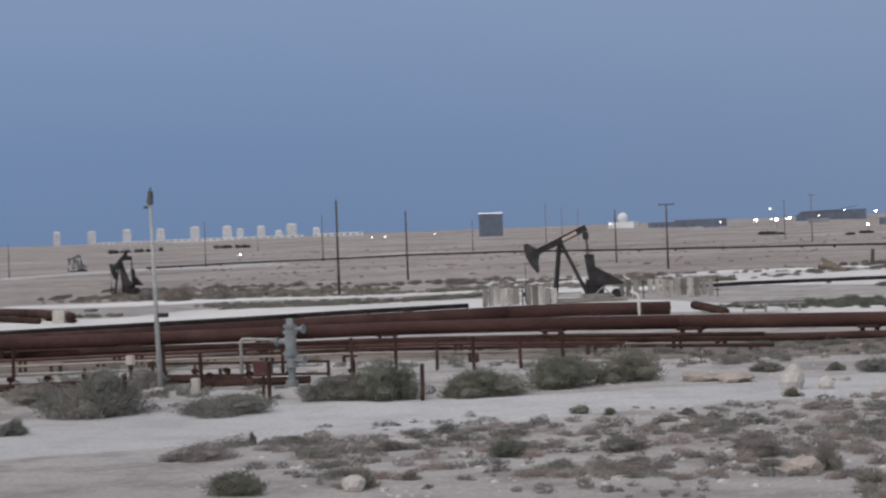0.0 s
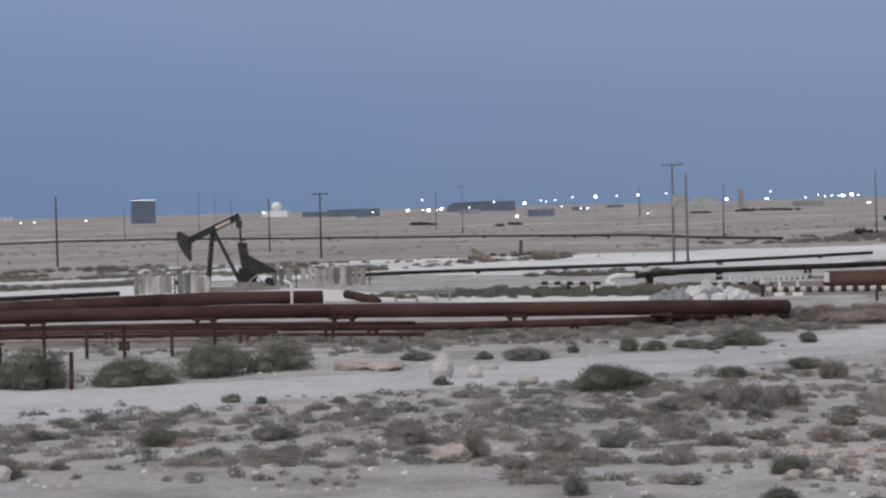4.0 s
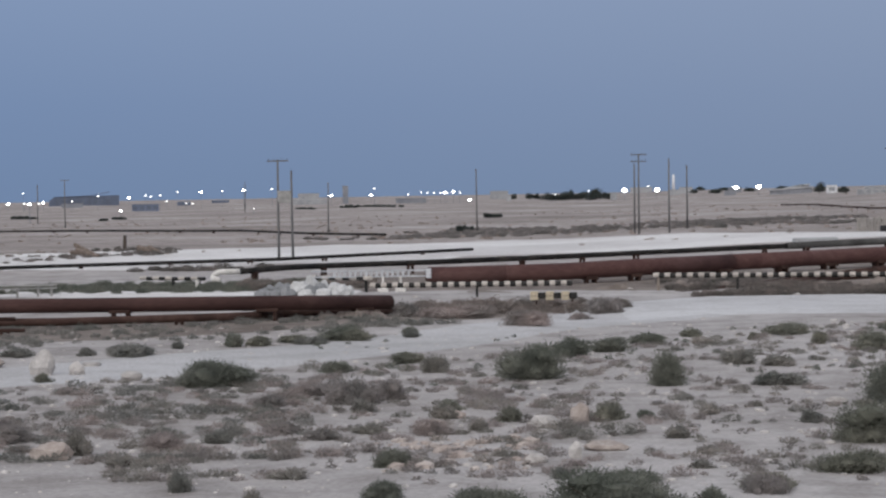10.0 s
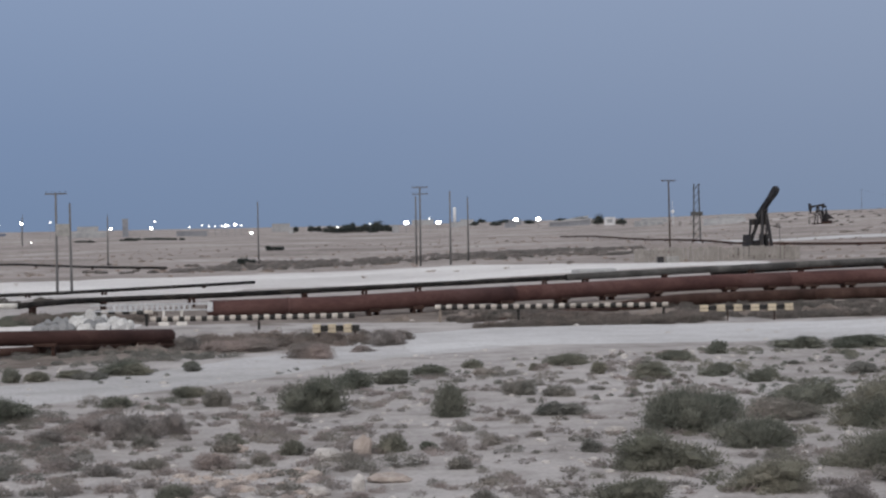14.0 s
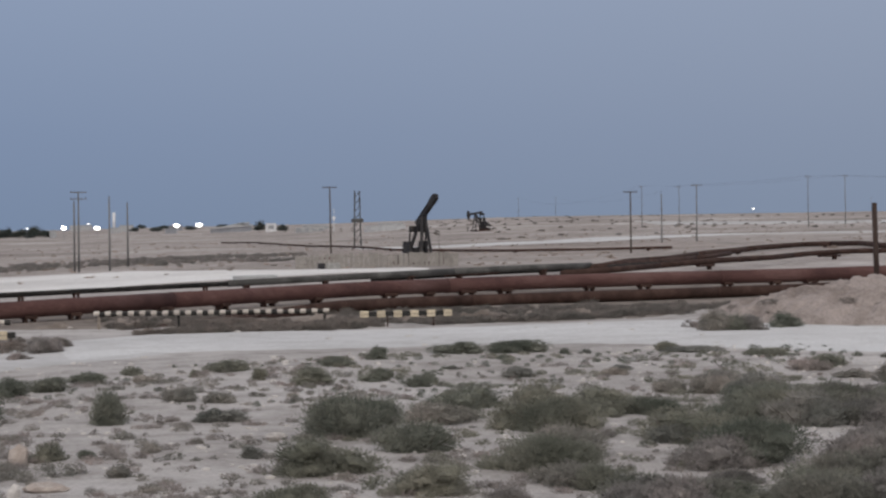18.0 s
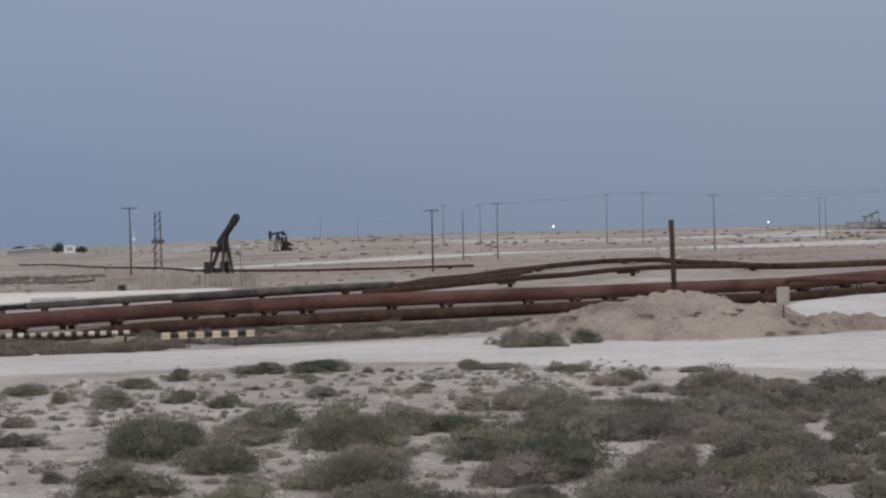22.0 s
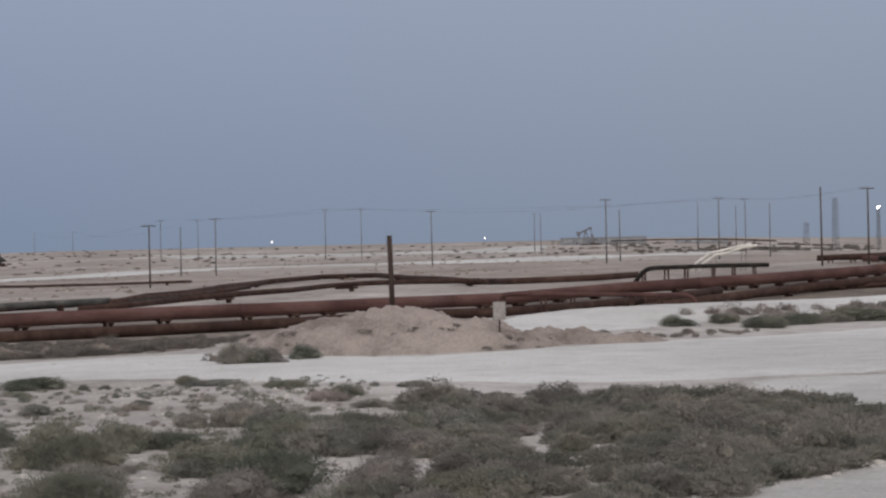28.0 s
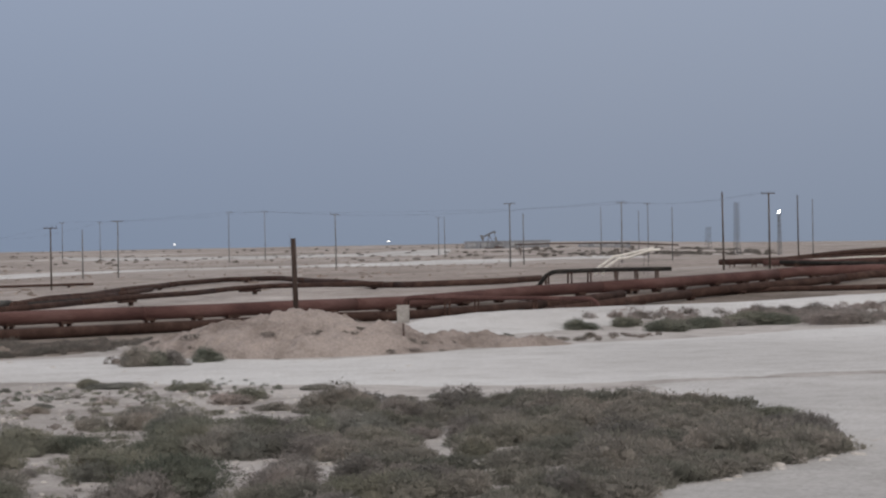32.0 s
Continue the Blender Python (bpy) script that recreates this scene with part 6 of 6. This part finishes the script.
shrub(26.5, 70.4, 2.42, 0.90, "G")
shrub(26.7, 66.2, 2.11, 1.04, "G")
shrub(38.3, 118.6, 2.8, 1.2, "G")
shrub(42.4, 121.2, 2.15, 0.86, "G")
shrub(23.6, 89.2, 1.25, 0.28, "g")
shrub(22.3, 77.8, 1.09, 0.45, "g")
shrub(19.1, 89.7, 1.24, 0.33, "g")
shrub(16.5, 92.1, 0.76, 0.19, "g")
shrub(24.0, 101.9, 0.57, 0.33, "g")
shrub(25.0, 101.6, 0.62, 0.27, "g")
shrub(14.9, 47.3, 2.93, 0.55, "G")
shrub(17.3, 47.2, 2.15, 0.73, "G")
shrub(18.7, 46.2, 1.60, 0.73, "G")
shrub(9.8, 47.5, 1.30, 0.47, "d")
shrub(12.8, 46.5, 1.55, 0.46, "G")
shrub(21.8, 104.4, 3.22, 0.66, "G")
shrub(29.6, 103.4, 1.34, 0.50, "G")
shrub(32.4, 94.9, 2.06, 0.46, "G")
shrub(37.0, 90.6, 1.64, 0.38, "g")
shrub(54.3, 124.5, 3.49, 0.57, "g")
shrub(50.1, 123.2, 0.79, 0.49, "g")
shrub(22.7, 87.1, 1.22, 0.37, "g")
shrub(18.5, 87.7, 1.69, 0.50, "g")
shrub(24.4, 77.7, 1.40, 0.66, "d")
shrub(81.0, 143.8, 2.67, 0.86, "G")
shrub(86.2, 145.4, 3.01, 0.97, "G")
shrub(84.2, 135.8, 3.28, 1.09, "G")
shrub(89.7, 139.3, 4.91, 1.13, "G")
shrub(96.0, 141.2, 5.52, 1.16, "G")
shrub(42.4, 79.7, 1.46, 0.46, "G")
shrub(37.8, 82.9, 1.48, 0.33, "g")
shrub(40.3, 83.6, 1.51, 0.33, "g")
shrub(67.1, 131.6, 0.80, 0.47, "g")
shrub(61.8, 127.2, 1.53, 0.37, "g")
shrub(69.8, 134.2, 1.23, 0.47, "g")
shrub(98.9, 134.2, 5.85, 1.05, "d")
shrub(97.2, 140.2, 4.14, 0.98, "G")
shrub(36.8, 117.8, 2.4, 1.3, "g")
shrub(39.2, 118.0, 1.8, 1.0, "d")
shrub(55.2, 122.3, 3.99, 0.49, "d")
shrub(16.6, 75.3, 1.97, 0.54, "G")
shrub(14.4, 63.0, 3.11, 1.15, "G")
shrub(17.5, 68.8, 2.19, 0.92, "G")
shrub(18.9, 68.7, 1.82, 0.75, "G")
shrub(13.3, 56.7, 2.57, 0.88, "g")
shrub(23.4, 75.4, 1.70, 0.89, "g")
shrub(22.0, 76.2, 1.50, 0.60, "g")
shrub(17.8, 59.3, 2.82, 0.94, "G")
shrub(16.8, 53.6, 2.55, 0.98, "d")
shrub(20.9, 64.2, 2.35, 1.04, "G")
shrub(15.6, 60.6, 0.68, 0.28, "d")
shrub(24.4, 72.8, 2.27, 0.96, "g")
shrub(13.7, 72.5, 2.18, 0.74, "G")
shrub(11.5, 67.2, 2.38, 0.68, "g")
shrub(9.3, 68.8, 3.17, 0.86, "G")
shrub(31.1, 85.9, 1.97, 0.56, "d")
shrub(26.6, 71.4, 1.74, 0.89, "G")
shrub(26.0, 65.2, 2.07, 0.87, "g")
shrub(22.6, 63.4, 2.34, 1.18, "g")
shrub(20.2, 52.4, 1.51, 0.84, "d")
shrub(32.5, 79.8, 1.63, 0.48, "g")
shrub(31.1, 80.8, 1.64, 0.40, "g")
shrub(24.4, 78.5, 1.55, 0.71, "g")
shrub(22.0, 65.2, 2.95, 1.06, "G")
shrub(26.1, 72.0, 1.55, 0.62, "g")
shrub(29.5, 69.5, 3.04, 0.95, "g")
shrub(21.0, 53.8, 2.32, 0.85, "d")
shrub(27.7, 64.0, 2.25, 0.80, "g")
shrub(23.0, 50.9, 2.99, 0.82, "G")
shrub(35.9, 78.1, 1.62, 0.48, "g")
shrub(35.5, 81.1, 1.43, 0.45, "g")
shrub(37.9, 77.9, 1.63, 0.53, "g")
shrub(38.7, 75.3, 1.60, 0.64, "g")
shrub(41.4, 78.1, 1.15, 0.64, "G")
shrub(41.9, 72.5, 1.26, 0.78, "G")
shrub(42.8, 70.4, 1.86, 0.97, "g")
shrub(42.3, 66.7, 1.78, 0.80, "G")
shrub(44.7, 64.3, 2.45, 0.59, "G")
shrub(41.8, 57.2, 0.77, 0.36, "d")
shrub(29.3, 58.5, 1.93, 0.75, "G")
shrub(41.5, 74.2, 1.83, 0.73, "g")
shrub(42.5, 63.9, 1.86, 0.66, "g")

shrub(-14.6, 111.6, 1.5, 0.6, "d")
shrub(-12.6, 112.6, 1.9, 0.9, "d")
shrub(-120.8, 186.7, 3.4, 1.9, "d")
shrub(-117.0, 188.5, 2.6, 1.3, "d")
shrub(-131.0, 196.0, 2.2, 1.0, "d")

# ---- trees far off ----
# dark leaf tone with some distance haze mixed into the colour
FAR_LEAF = leafage("dark_hazy_leaves", ((0.046, 0.058, 0.058), (0.065, 0.078, 0.075), (0.091, 0.104, 0.098)))


def far_tree(x, y, w, h):
    rng = np.random.default_rng(int(abs(x) * 7 + y))
    root = thing("tree", x, y, ground(x, y), "dark bushy tree far off on the plain", "tree", "trees along the horizon")
    bm = bmesh.new()
    rod(bm, (0, 0, -0.5), (0.1, 0, h * 0.55), 0.28, 0.14, 7)
    for a in (0.4, 2.3, 4.4):
        rod(bm, (0.05, 0, h * 0.35), (0.28 * w * math.cos(a), 0.28 * w * math.sin(a), h * 0.68), 0.13, 0.05, 6)
    part("trunk", bm, STEM, root)
    spot, way, core = bush_cloud(rng, 1500, 9)
    size = (w, w, h * 0.95)
    new("crown", leaf_mesh("crown", np.concatenate([leaf_fan(rng, spot * size + (0, 0, h * 0.14), way, 0.42), core * size * 0.9 + (0, 0, h * 0.16)]), FAR_LEAF)).parent = root


for x, y, w, h in ((-29, 1463, 12, 10.1), (-36, 1479, 17, 8.5), (-47, 1468, 9.3, 9.3), (-51, 1487, 13.3, 7.4), (-62.5, 1471, 10, 6.9), (-20, 1450, 8, 6.1), (-95, 1600, 7, 6), (-83, 1610, 8, 6.5), (-77, 1600, 6, 5.6),
                   (78.8, 2599, 15, 7.9), (92.4, 2231, 14, 6.3), (94.9, 1786, 10, 5.9), (110.6, 1286, 8.4, 9.4), (121.7, 1254, 8.4, 5.6), (119, 1737, 16, 6.8), (132.6, 1690, 17, 7.4), (64, 1700, 11, 6.0), (50, 1850, 10, 5.4)):
    far_tree(x, y, w, h)
FAR_BUSHES = []
grove = random.Random(19)
for i in range(16):
    far_tree(grove.uniform(-66, -12), grove.uniform(1440, 1505), grove.uniform(4.6, 10), grove.uniform(3.4, 8.0))
for x0, y0, x1, y1, n, w, h in ((-668, 963, -644, 981, 9, 5.0, 4.2), (-628, 1007, -610, 1018, 7, 4.4, 3.0), (-166, 1186, -127, 1121, 14, 4.0, 1.7), (-190, 1150, -175, 1125, 7, 3.6, 1.8), (-165, 1154, -154, 1141, 5, 3.4, 1.7),
                                (-234, 766, -221, 753, 8, 3.0, 1.2), (-181, 692, -178, 688, 3, 2.2, 1.0), (-180, 706, -174, 698, 4, 2.4, 1.0), (-40, 549, -36, 546, 4, 2.4, 1.5), (-31.5, 369, -29, 368, 4, 1.8, 1.5)):
    spots = []
    for i in range(n):
        u, k = (i + 0.5) / n + grove.uniform(-0.04, 0.04), grove.uniform(0.7, 1.2)
        spots.append((x0 + (x1 - x0) * u, y0 + (y1 - y0) * u, w * k, h * k))
    FAR_BUSHES.append(spots)

# ---- the thicket, low scrub, stones: too many to count ----


def leaf_cloud(name, spots, material, label, category, leaf=0.06, fill=400, lumps=4, dense=False, floor=None):
    """Many low bushes (x, y, width, height) as one mesh."""
    rng = np.random.default_rng(len(spots) + int(leaf * 1000))
    forms = [bush_cloud(rng, 2600, lumps) for _ in range(6)]
    made = []
    for x, y, w, h in spots:
        spot, way, core = forms[rng.integers(6)]
        pick = rng.integers(0, 2600, max(24, int(fill * min(2.6, w) ** 1.7)))
        turn = rng.uniform(0, 6.283)
        m = np.array(((math.cos(turn), math.sin(turn), 0), (-math.sin(turn), math.cos(turn), 0), (0, 0, 1)))
        seat, size = (x, y, (floor or ground)(x, y)), (w, w, h)
        made.append(leaf_fan(rng, spot[pick] @ m * size + seat, way[pick] @ m, leaf))
        if dense:
            made.append(core @ m * size * 0.84 + seat)
    return tagged(new(name, leaf_mesh(name, np.concatenate(made), material)), label, category, kind="stuff")


for spots in FAR_BUSHES:
    leaf_cloud("bush_row", spots, FAR_LEAF, "dark row of low bushes on the plain", "bushes", 0.28, 90, 5, True)


def in_patch(corners, n, seed, w, flat=0.55, clump=0.0):
    """n places in the quad a, b (far side), c, d (near side), drawn together into clumps."""
    rng = random.Random(seed)
    (ax, ay), (bx, by), (cx, cy), (dx, dy) = corners
    spots = []
    while len(spots) < n:
        u, v = rng.random(), rng.random()
        x = (ax * (1 - u) + bx * u) * (1 - v) + (cx * (1 - u) + dx * u) * v
        y = (ay * (1 - u) + by * u) * (1 - v) + (cy * (1 - u) + dy * u) * v
        if clump and noise.noise(Vector((x * clump, y * clump, seed))) < rng.uniform(-0.35, 0.25):
            continue
        k = w * rng.uniform(0.45, 1.0) * (1.7 if rng.random() < 0.08 else 1)
        spots.append((x, y, k, k * flat * rng.uniform(0.7, 1.1)))
    return spots


def inside(x, y, ring):
    hit = False
    for (x0, y0), (x1, y1) in zip(ring, ring[1:] + ring[:1]):
        if (y0 > y) != (y1 > y) and x < (x1 - x0) * (y - y0) / (y1 - y0) + x0:
            hit = not hit
    return hit


THICKET = [(26.5, 47.2), (28.6, 48.6), (31.4, 48.8), (34.8, 50.4), (37.8, 51.9), (41.8, 56.6), (43.6, 62), (44.6, 67), (44.3, 71.5), (43.5, 75), (41, 76.5), (38.5, 78), (36, 81.5), (32.5, 80), (29.5, 76), (26.5, 72), (24.5, 66), (23.5, 60), (23, 54), (22.8, 49), (23.5, 46.6)]
thick_rng = random.Random(5)
groves = {0: [], 1: [], 2: []}
while sum(len(g) for g in groves.values()) < 215:
    x, y = thick_rng.uniform(20, 47), thick_rng.uniform(46, 83)
    gap = 1.8 if y > 71 else 1.55 if x < 31 else (0.75 if x < 34 else 0.1)
    if inside(x, y, THICKET) and noise.noise(Vector((x * 0.42, y * 0.42, 3))) > thick_rng.uniform(-0.7, 0.0) - 0.45 + 0.5 * gap:
        w = thick_rng.uniform(1.2, 2.6)
        tall = 0.54 + 0.34 * noise.noise(Vector((x * 0.35, y * 0.35, 8)))
        kind_at = noise.noise(Vector((x * 0.28, y * 0.28, 14))) + thick_rng.uniform(-0.15, 0.15)
        groves[0 if kind_at > 0.12 else (1 if kind_at > -0.22 else 2)].append((x, y, w, w * tall * thick_rng.uniform(0.8, 1.15)))
for i in range(13):
    for back in (0.8, 2.4):
        x, y = 26.8 + 11.4 * i / 12, 46.8 + 4.9 * (i / 12) ** 1.3 + back
        w = thick_rng.uniform(1.7, 2.5)
        groves[i % 2].append((x + thick_rng.uniform(-0.3, 0.3), y, w, w * thick_rng.uniform(0.36, 0.52)))
near_rng = random.Random(77)
near_count = 0
while near_count < 34:
    u, x = near_rng.random(), near_rng.uniform(12.0, 27.6)
    y = 50.6 - 6.0 * u + 0.02 * x
    if noise.noise(Vector((x * 0.4, y * 0.4, 21))) > near_rng.uniform(-0.40, 0.1) and not (x > 25.4 and y < 46.2):
        w = near_rng.uniform(1.3, 2.5)
        groves[near_count % 3].append((x, y, w, w * near_rng.uniform(0.36, 0.55)))
        near_count += 1
for tone, key, words in ((DUSKY, 0, "dense grey-green thicket of desert shrubs"), (OLIVE, 1, "olive-grey shrubs of the dense thicket"), (DRY, 2, "brownish dry shrubs of the dense thicket")):
    leaf_cloud("shrub_thicket", groves[key], tone, words, "shrubs", 0.052, 1900, 8, True)
leaf_cloud("small_tufts", in_patch(((-34, 64), (36, 100), (-26, 46), (20, 46)), 650, 51, 0.42, 0.6, 0.12), DARK_DRY, "tiny dark tufts scattered over stony sand", "tufts", 0.036, 520)
leaf_cloud("small_tufts", in_patch(((-16, 96), (38, 104), (-8, 70), (36, 84)), 240, 52, 0.5, 0.6, 0.1), GREEN, "tiny grey-green tufts near the gravel road", "tufts", 0.04, 520)
leaf_cloud("low_scrub", in_patch(((-38, 60), (-13, 76), (-28, 47), (-8, 52)), 260, 21, 1.0, 0.36, 0.22), OLIVE, "low olive-grey scrub on stony sand", "scrub", 0.042, 420)
leaf_cloud("low_scrub", in_patch(((-36, 58), (-10, 74), (-26, 48), (-6, 52)), 270, 22, 0.95, 0.34, 0.25), DRY, "low dry brown scrub on stony sand", "scrub", 0.042, 420)
leaf_cloud("low_scrub", in_patch(((-20, 72), (12, 104), (-12, 47), (10, 48)), 330, 23, 0.9, 0.40, 0.2), OLIVE, "low olive-grey scrub among stones", "scrub", 0.042, 420)
leaf_cloud("low_scrub", in_patch(((-20, 70), (12, 100), (-12, 47), (12, 48)), 320, 24, 1.0, 0.34, 0.22), DRY, "low dry brown scrub among stones", "scrub", 0.042, 420)
leaf_cloud("low_scrub", in_patch(((10, 106), (33, 98), (6, 48), (24, 52)), 240, 25, 0.8, 0.5, 0.2), GREEN, "low grey-green scrub between shrubs", "scrub", 0.044, 450)
leaf_cloud("low_scrub", in_patch(((8, 104), (40, 92), (6, 48), (22, 50)), 130, 26, 0.6, 0.45, 0.22), DRY, "low dry scrub between shrubs", "scrub", 0.050, 330)
leaf_cloud("low_scrub", in_patch(((2, 140), (20, 140), (3, 128.6), (18, 129.8)), 460, 27, 1.3, 0.5, 0.16), DARK_DRY, "brownish scrub below the pipes", "scrub", 0.072, 330)
leaf_cloud("low_scrub", in_patch(((18, 141), (38, 148), (18, 131.2), (38, 139.2)), 460, 42, 1.3, 0.48, 0.16), DARK_DRY, "grey-brown scrub along the edge of the road", "scrub", 0.072, 330)
leaf_cloud("low_scrub", in_patch(((-2, 150), (37, 156), (2, 139), (37, 146)), 200, 38, 1.3, 0.45, 0.1), DARK_DRY, "brownish scrub between the rusty pipes", "scrub", 0.072, 300)
leaf_cloud("low_scrub", in_patch(((28, 152), (58, 160), (30, 136), (46, 137)), 330, 39, 1.3, 0.45, 0.1), DARK_DRY, "brownish scrub below the rusty pipes", "scrub", 0.072, 300)
leaf_cloud("low_scrub", in_patch(((36.2, 123), (40, 123), (36.8, 118), (39.8, 118)), 20, 40, 1.5, 0.8), DARK_DRY, "dark grey scrub at the foot of the sand heap", "scrub", 0.065, 420)
leaf_cloud("low_scrub", in_patch(((-13, 121), (-3, 123), (-11, 113.5), (0, 113.5)), 60, 41, 1.9, 0.5, 0.1), DARK_DRY, "grey-brown scrub round the yellow blocks", "scrub", 0.065, 330)
leaf_cloud("low_scrub", in_patch(((-47, 157), (-23, 157), (-48, 143), (-22, 142)), 380, 28, 1.2, 0.5), GREEN, "dark scrub on low ground beyond the pipe", "scrub", 0.079, 330)
leaf_cloud("low_scrub", in_patch(((-52, 103), (-11, 114), (-34, 84), (-9, 103)), 330, 29, 0.9, 0.5, 0.18), OLIVE, "low scrub between track and pipe", "scrub", 0.061, 330)
leaf_cloud("low_scrub", in_patch(((-24, 122), (0, 124), (-20, 112), (0, 113)), 120, 30, 1.1, 0.5, 0.2), DARK_DRY, "brown scrub round the buried pipe end", "scrub", 0.065, 330)
leaf_cloud("low_scrub", in_patch(((-165, 206), (-66, 216), (-146, 188), (-70, 198)), 560, 31, 1.4, 0.40, 0.05), DUSKY, "scrub band on the plain beyond the pad", "scrub", 0.108, 180)
leaf_cloud("low_scrub", in_patch(((-122, 160), (-84, 188), (-114, 147), (-82, 177)), 330, 57, 1.3, 0.42, 0.06), DUSKY, "dark scrub bank behind the white pad", "scrub", 0.09, 220)
leaf_cloud("low_scrub", in_patch(((-46, 191), (-33, 193), (-46, 184), (-33, 185)), 34, 58, 1.6, 0.42, 0.05), DARK_DRY, "brown scrub heaped along a thin pipe", "scrub", 0.09, 220)
leaf_cloud("low_scrub", in_patch(((-30, 157), (-20, 158), (-28, 142), (-19, 143)), 130, 59, 1.3, 0.5), DARK_DRY, "dark scrub under the black pipe", "scrub", 0.079, 330)
leaf_cloud("low_scrub", in_patch(((-165, 240), (-58, 245), (-150, 200), (-64, 218)), 420, 32, 1.4, 0.4, 0.06), DARK_DRY, "brownish scrub on the plain", "scrub", 0.108, 150)
leaf_cloud("low_scrub", in_patch(((-60, 400), (42, 390), (-50, 312), (36, 305)), 620, 33, 1.8, 0.35, 0.03), DRY, "dark scrub band along the pole line", "scrub", 0.158, 150)
leaf_cloud("low_scrub", in_patch(((-420, 700), (380, 700), (-150, 230), (150, 260)), 1300, 34, 1.3, 0.26, 0.02), PALE_SCRUB, "scattered scrub on the tan plain", "scrub", 0.150, 45)
leaf_cloud("low_scrub", in_patch(((-66, 90), (-40, 98), (-56, 64), (-36, 70)), 170, 35, 0.9, 0.5, 0.15), OLIVE, "low scrub round the wellhead", "scrub", 0.058, 330)
leaf_cloud("low_scrub", in_patch(((82, 150), (132, 152), (78, 138.5), (118, 140)), 300, 36, 1.9, 0.62, 0.08), DRY, "scrub line along the white bank", "scrub", 0.086, 240)


def heap(x, y):
    """Height of the big sand heap's front slope."""
    c, s = math.cos(radians(-20)), math.sin(radians(-20))
    a, b = ((x - 50.2) * c + (y - 126.6) * s) / 11.6, (-(x - 50.2) * s + (y - 126.6) * c) / 5.6
    return ground(x, y) - 0.15 + 2.2 * max(0.0, 1 - a * a - b * b) ** 0.9


leaf_cloud("low_scrub", in_patch(((38, 130), (62, 124), (38, 122), (58, 119.5)), 40, 37, 0.9, 0.5), DARK_DRY, "dry scrub on the sand heap", "scrub", 0.06, 330, 4, False, heap)

leaf_cloud("low_scrub", in_patch(((58, 128), (84, 136), (57, 121), (80, 129.5)), 46, 43, 0.9, 0.5), DARK_DRY, "small dark tufts along the low ridge", "scrub", 0.06, 300)


def stones(corners, n, seed, size, label, tone=None):
    """Loose stones as one mesh of low lumps."""
    rng = random.Random(seed)
    (ax, ay), (bx, by), (cx, cy), (dx, dy) = corners
    verts, faces = [], []
    ring = [(1, 0), (0.5, 0.87), (-0.5, 0.87), (-1, 0), (-0.5, -0.87), (0.5, -0.87)]
    for _ in range(n):
        u, v = rng.random(), rng.random()
        x = (ax * (1 - u) + bx * u) * (1 - v) + (cx * (1 - u) + dx * u) * v
        y = (ay * (1 - u) + by * u) * (1 - v) + (cy * (1 - u) + dy * u) * v
        s = size * (0.3 + rng.random() ** 3)
        z, k = ground(x, y), len(verts)
        for lvl, q in ((-0.1, 1.0), (0.35, 0.85)):
            verts += [(x + a * s * q * rng.uniform(0.75, 1.2), y + b * s * q * rng.uniform(0.75, 1.2), z + s * lvl * rng.uniform(0.8, 1.3)) for a, b in ring]
        verts.append((x, y, z + s * 0.6))
        for j in range(6):
            m = (j + 1) % 6
            faces += [(k + j, k + m, k + 6 + m, k + 6 + j), (k + 6 + j, k + 6 + m, k + 12)]
    data = bpy.data.meshes.new("stones")
    data.from_pydata(verts, [], faces)
    data.update()
    data.materials.append(tone or ROCK)
    tagged(new("stones", data), label, "stones", kind="stuff")


stones(((-40, 100), (40, 108), (-30, 45), (26, 45)), 3000, 41, 0.12, "loose pale stones scattered over the sand")
stones(((-60, 140), (50, 140), (-50, 80), (50, 100)), 220, 42, 0.2, "larger loose stones farther out")
leaf_cloud("low_scrub", in_patch(((120, 1250), (520, 1050), (110, 560), (330, 520)), 260, 53, 2.6, 0.3, 0.012), DARK_DRY, "dark low scrub on the crest of the rise", "scrub", 0.22, 60)
stones(((27, 47.5), (44, 57), (26.5, 45.6), (45.5, 54)), 260, 61, 0.22, "loose stones along the edge of the thicket")
stones(((-7.2, 56), (-2.6, 56), (-6.2, 48.6), (-2.4, 48.6)), 120, 62, 0.24, "pinkish rubble among the low scrub", PINK_ROCK)
leaf_cloud("low_scrub", in_patch(((430, 820), (540, 780), (262, 480), (420, 600)), 220, 54, 3.0, 0.32, 0.015), DARK_DRY, "brown scrub on the far crest", "scrub", 0.24, 70)
leaf_cloud("low_scrub", in_patch(((-76, 284), (-58, 262), (-64, 236), (-54, 236)), 70, 55, 1.5, 0.45, 0.05), DARK_DRY, "dark scrub round the scrap on the pad", "scrub", 0.10, 200)
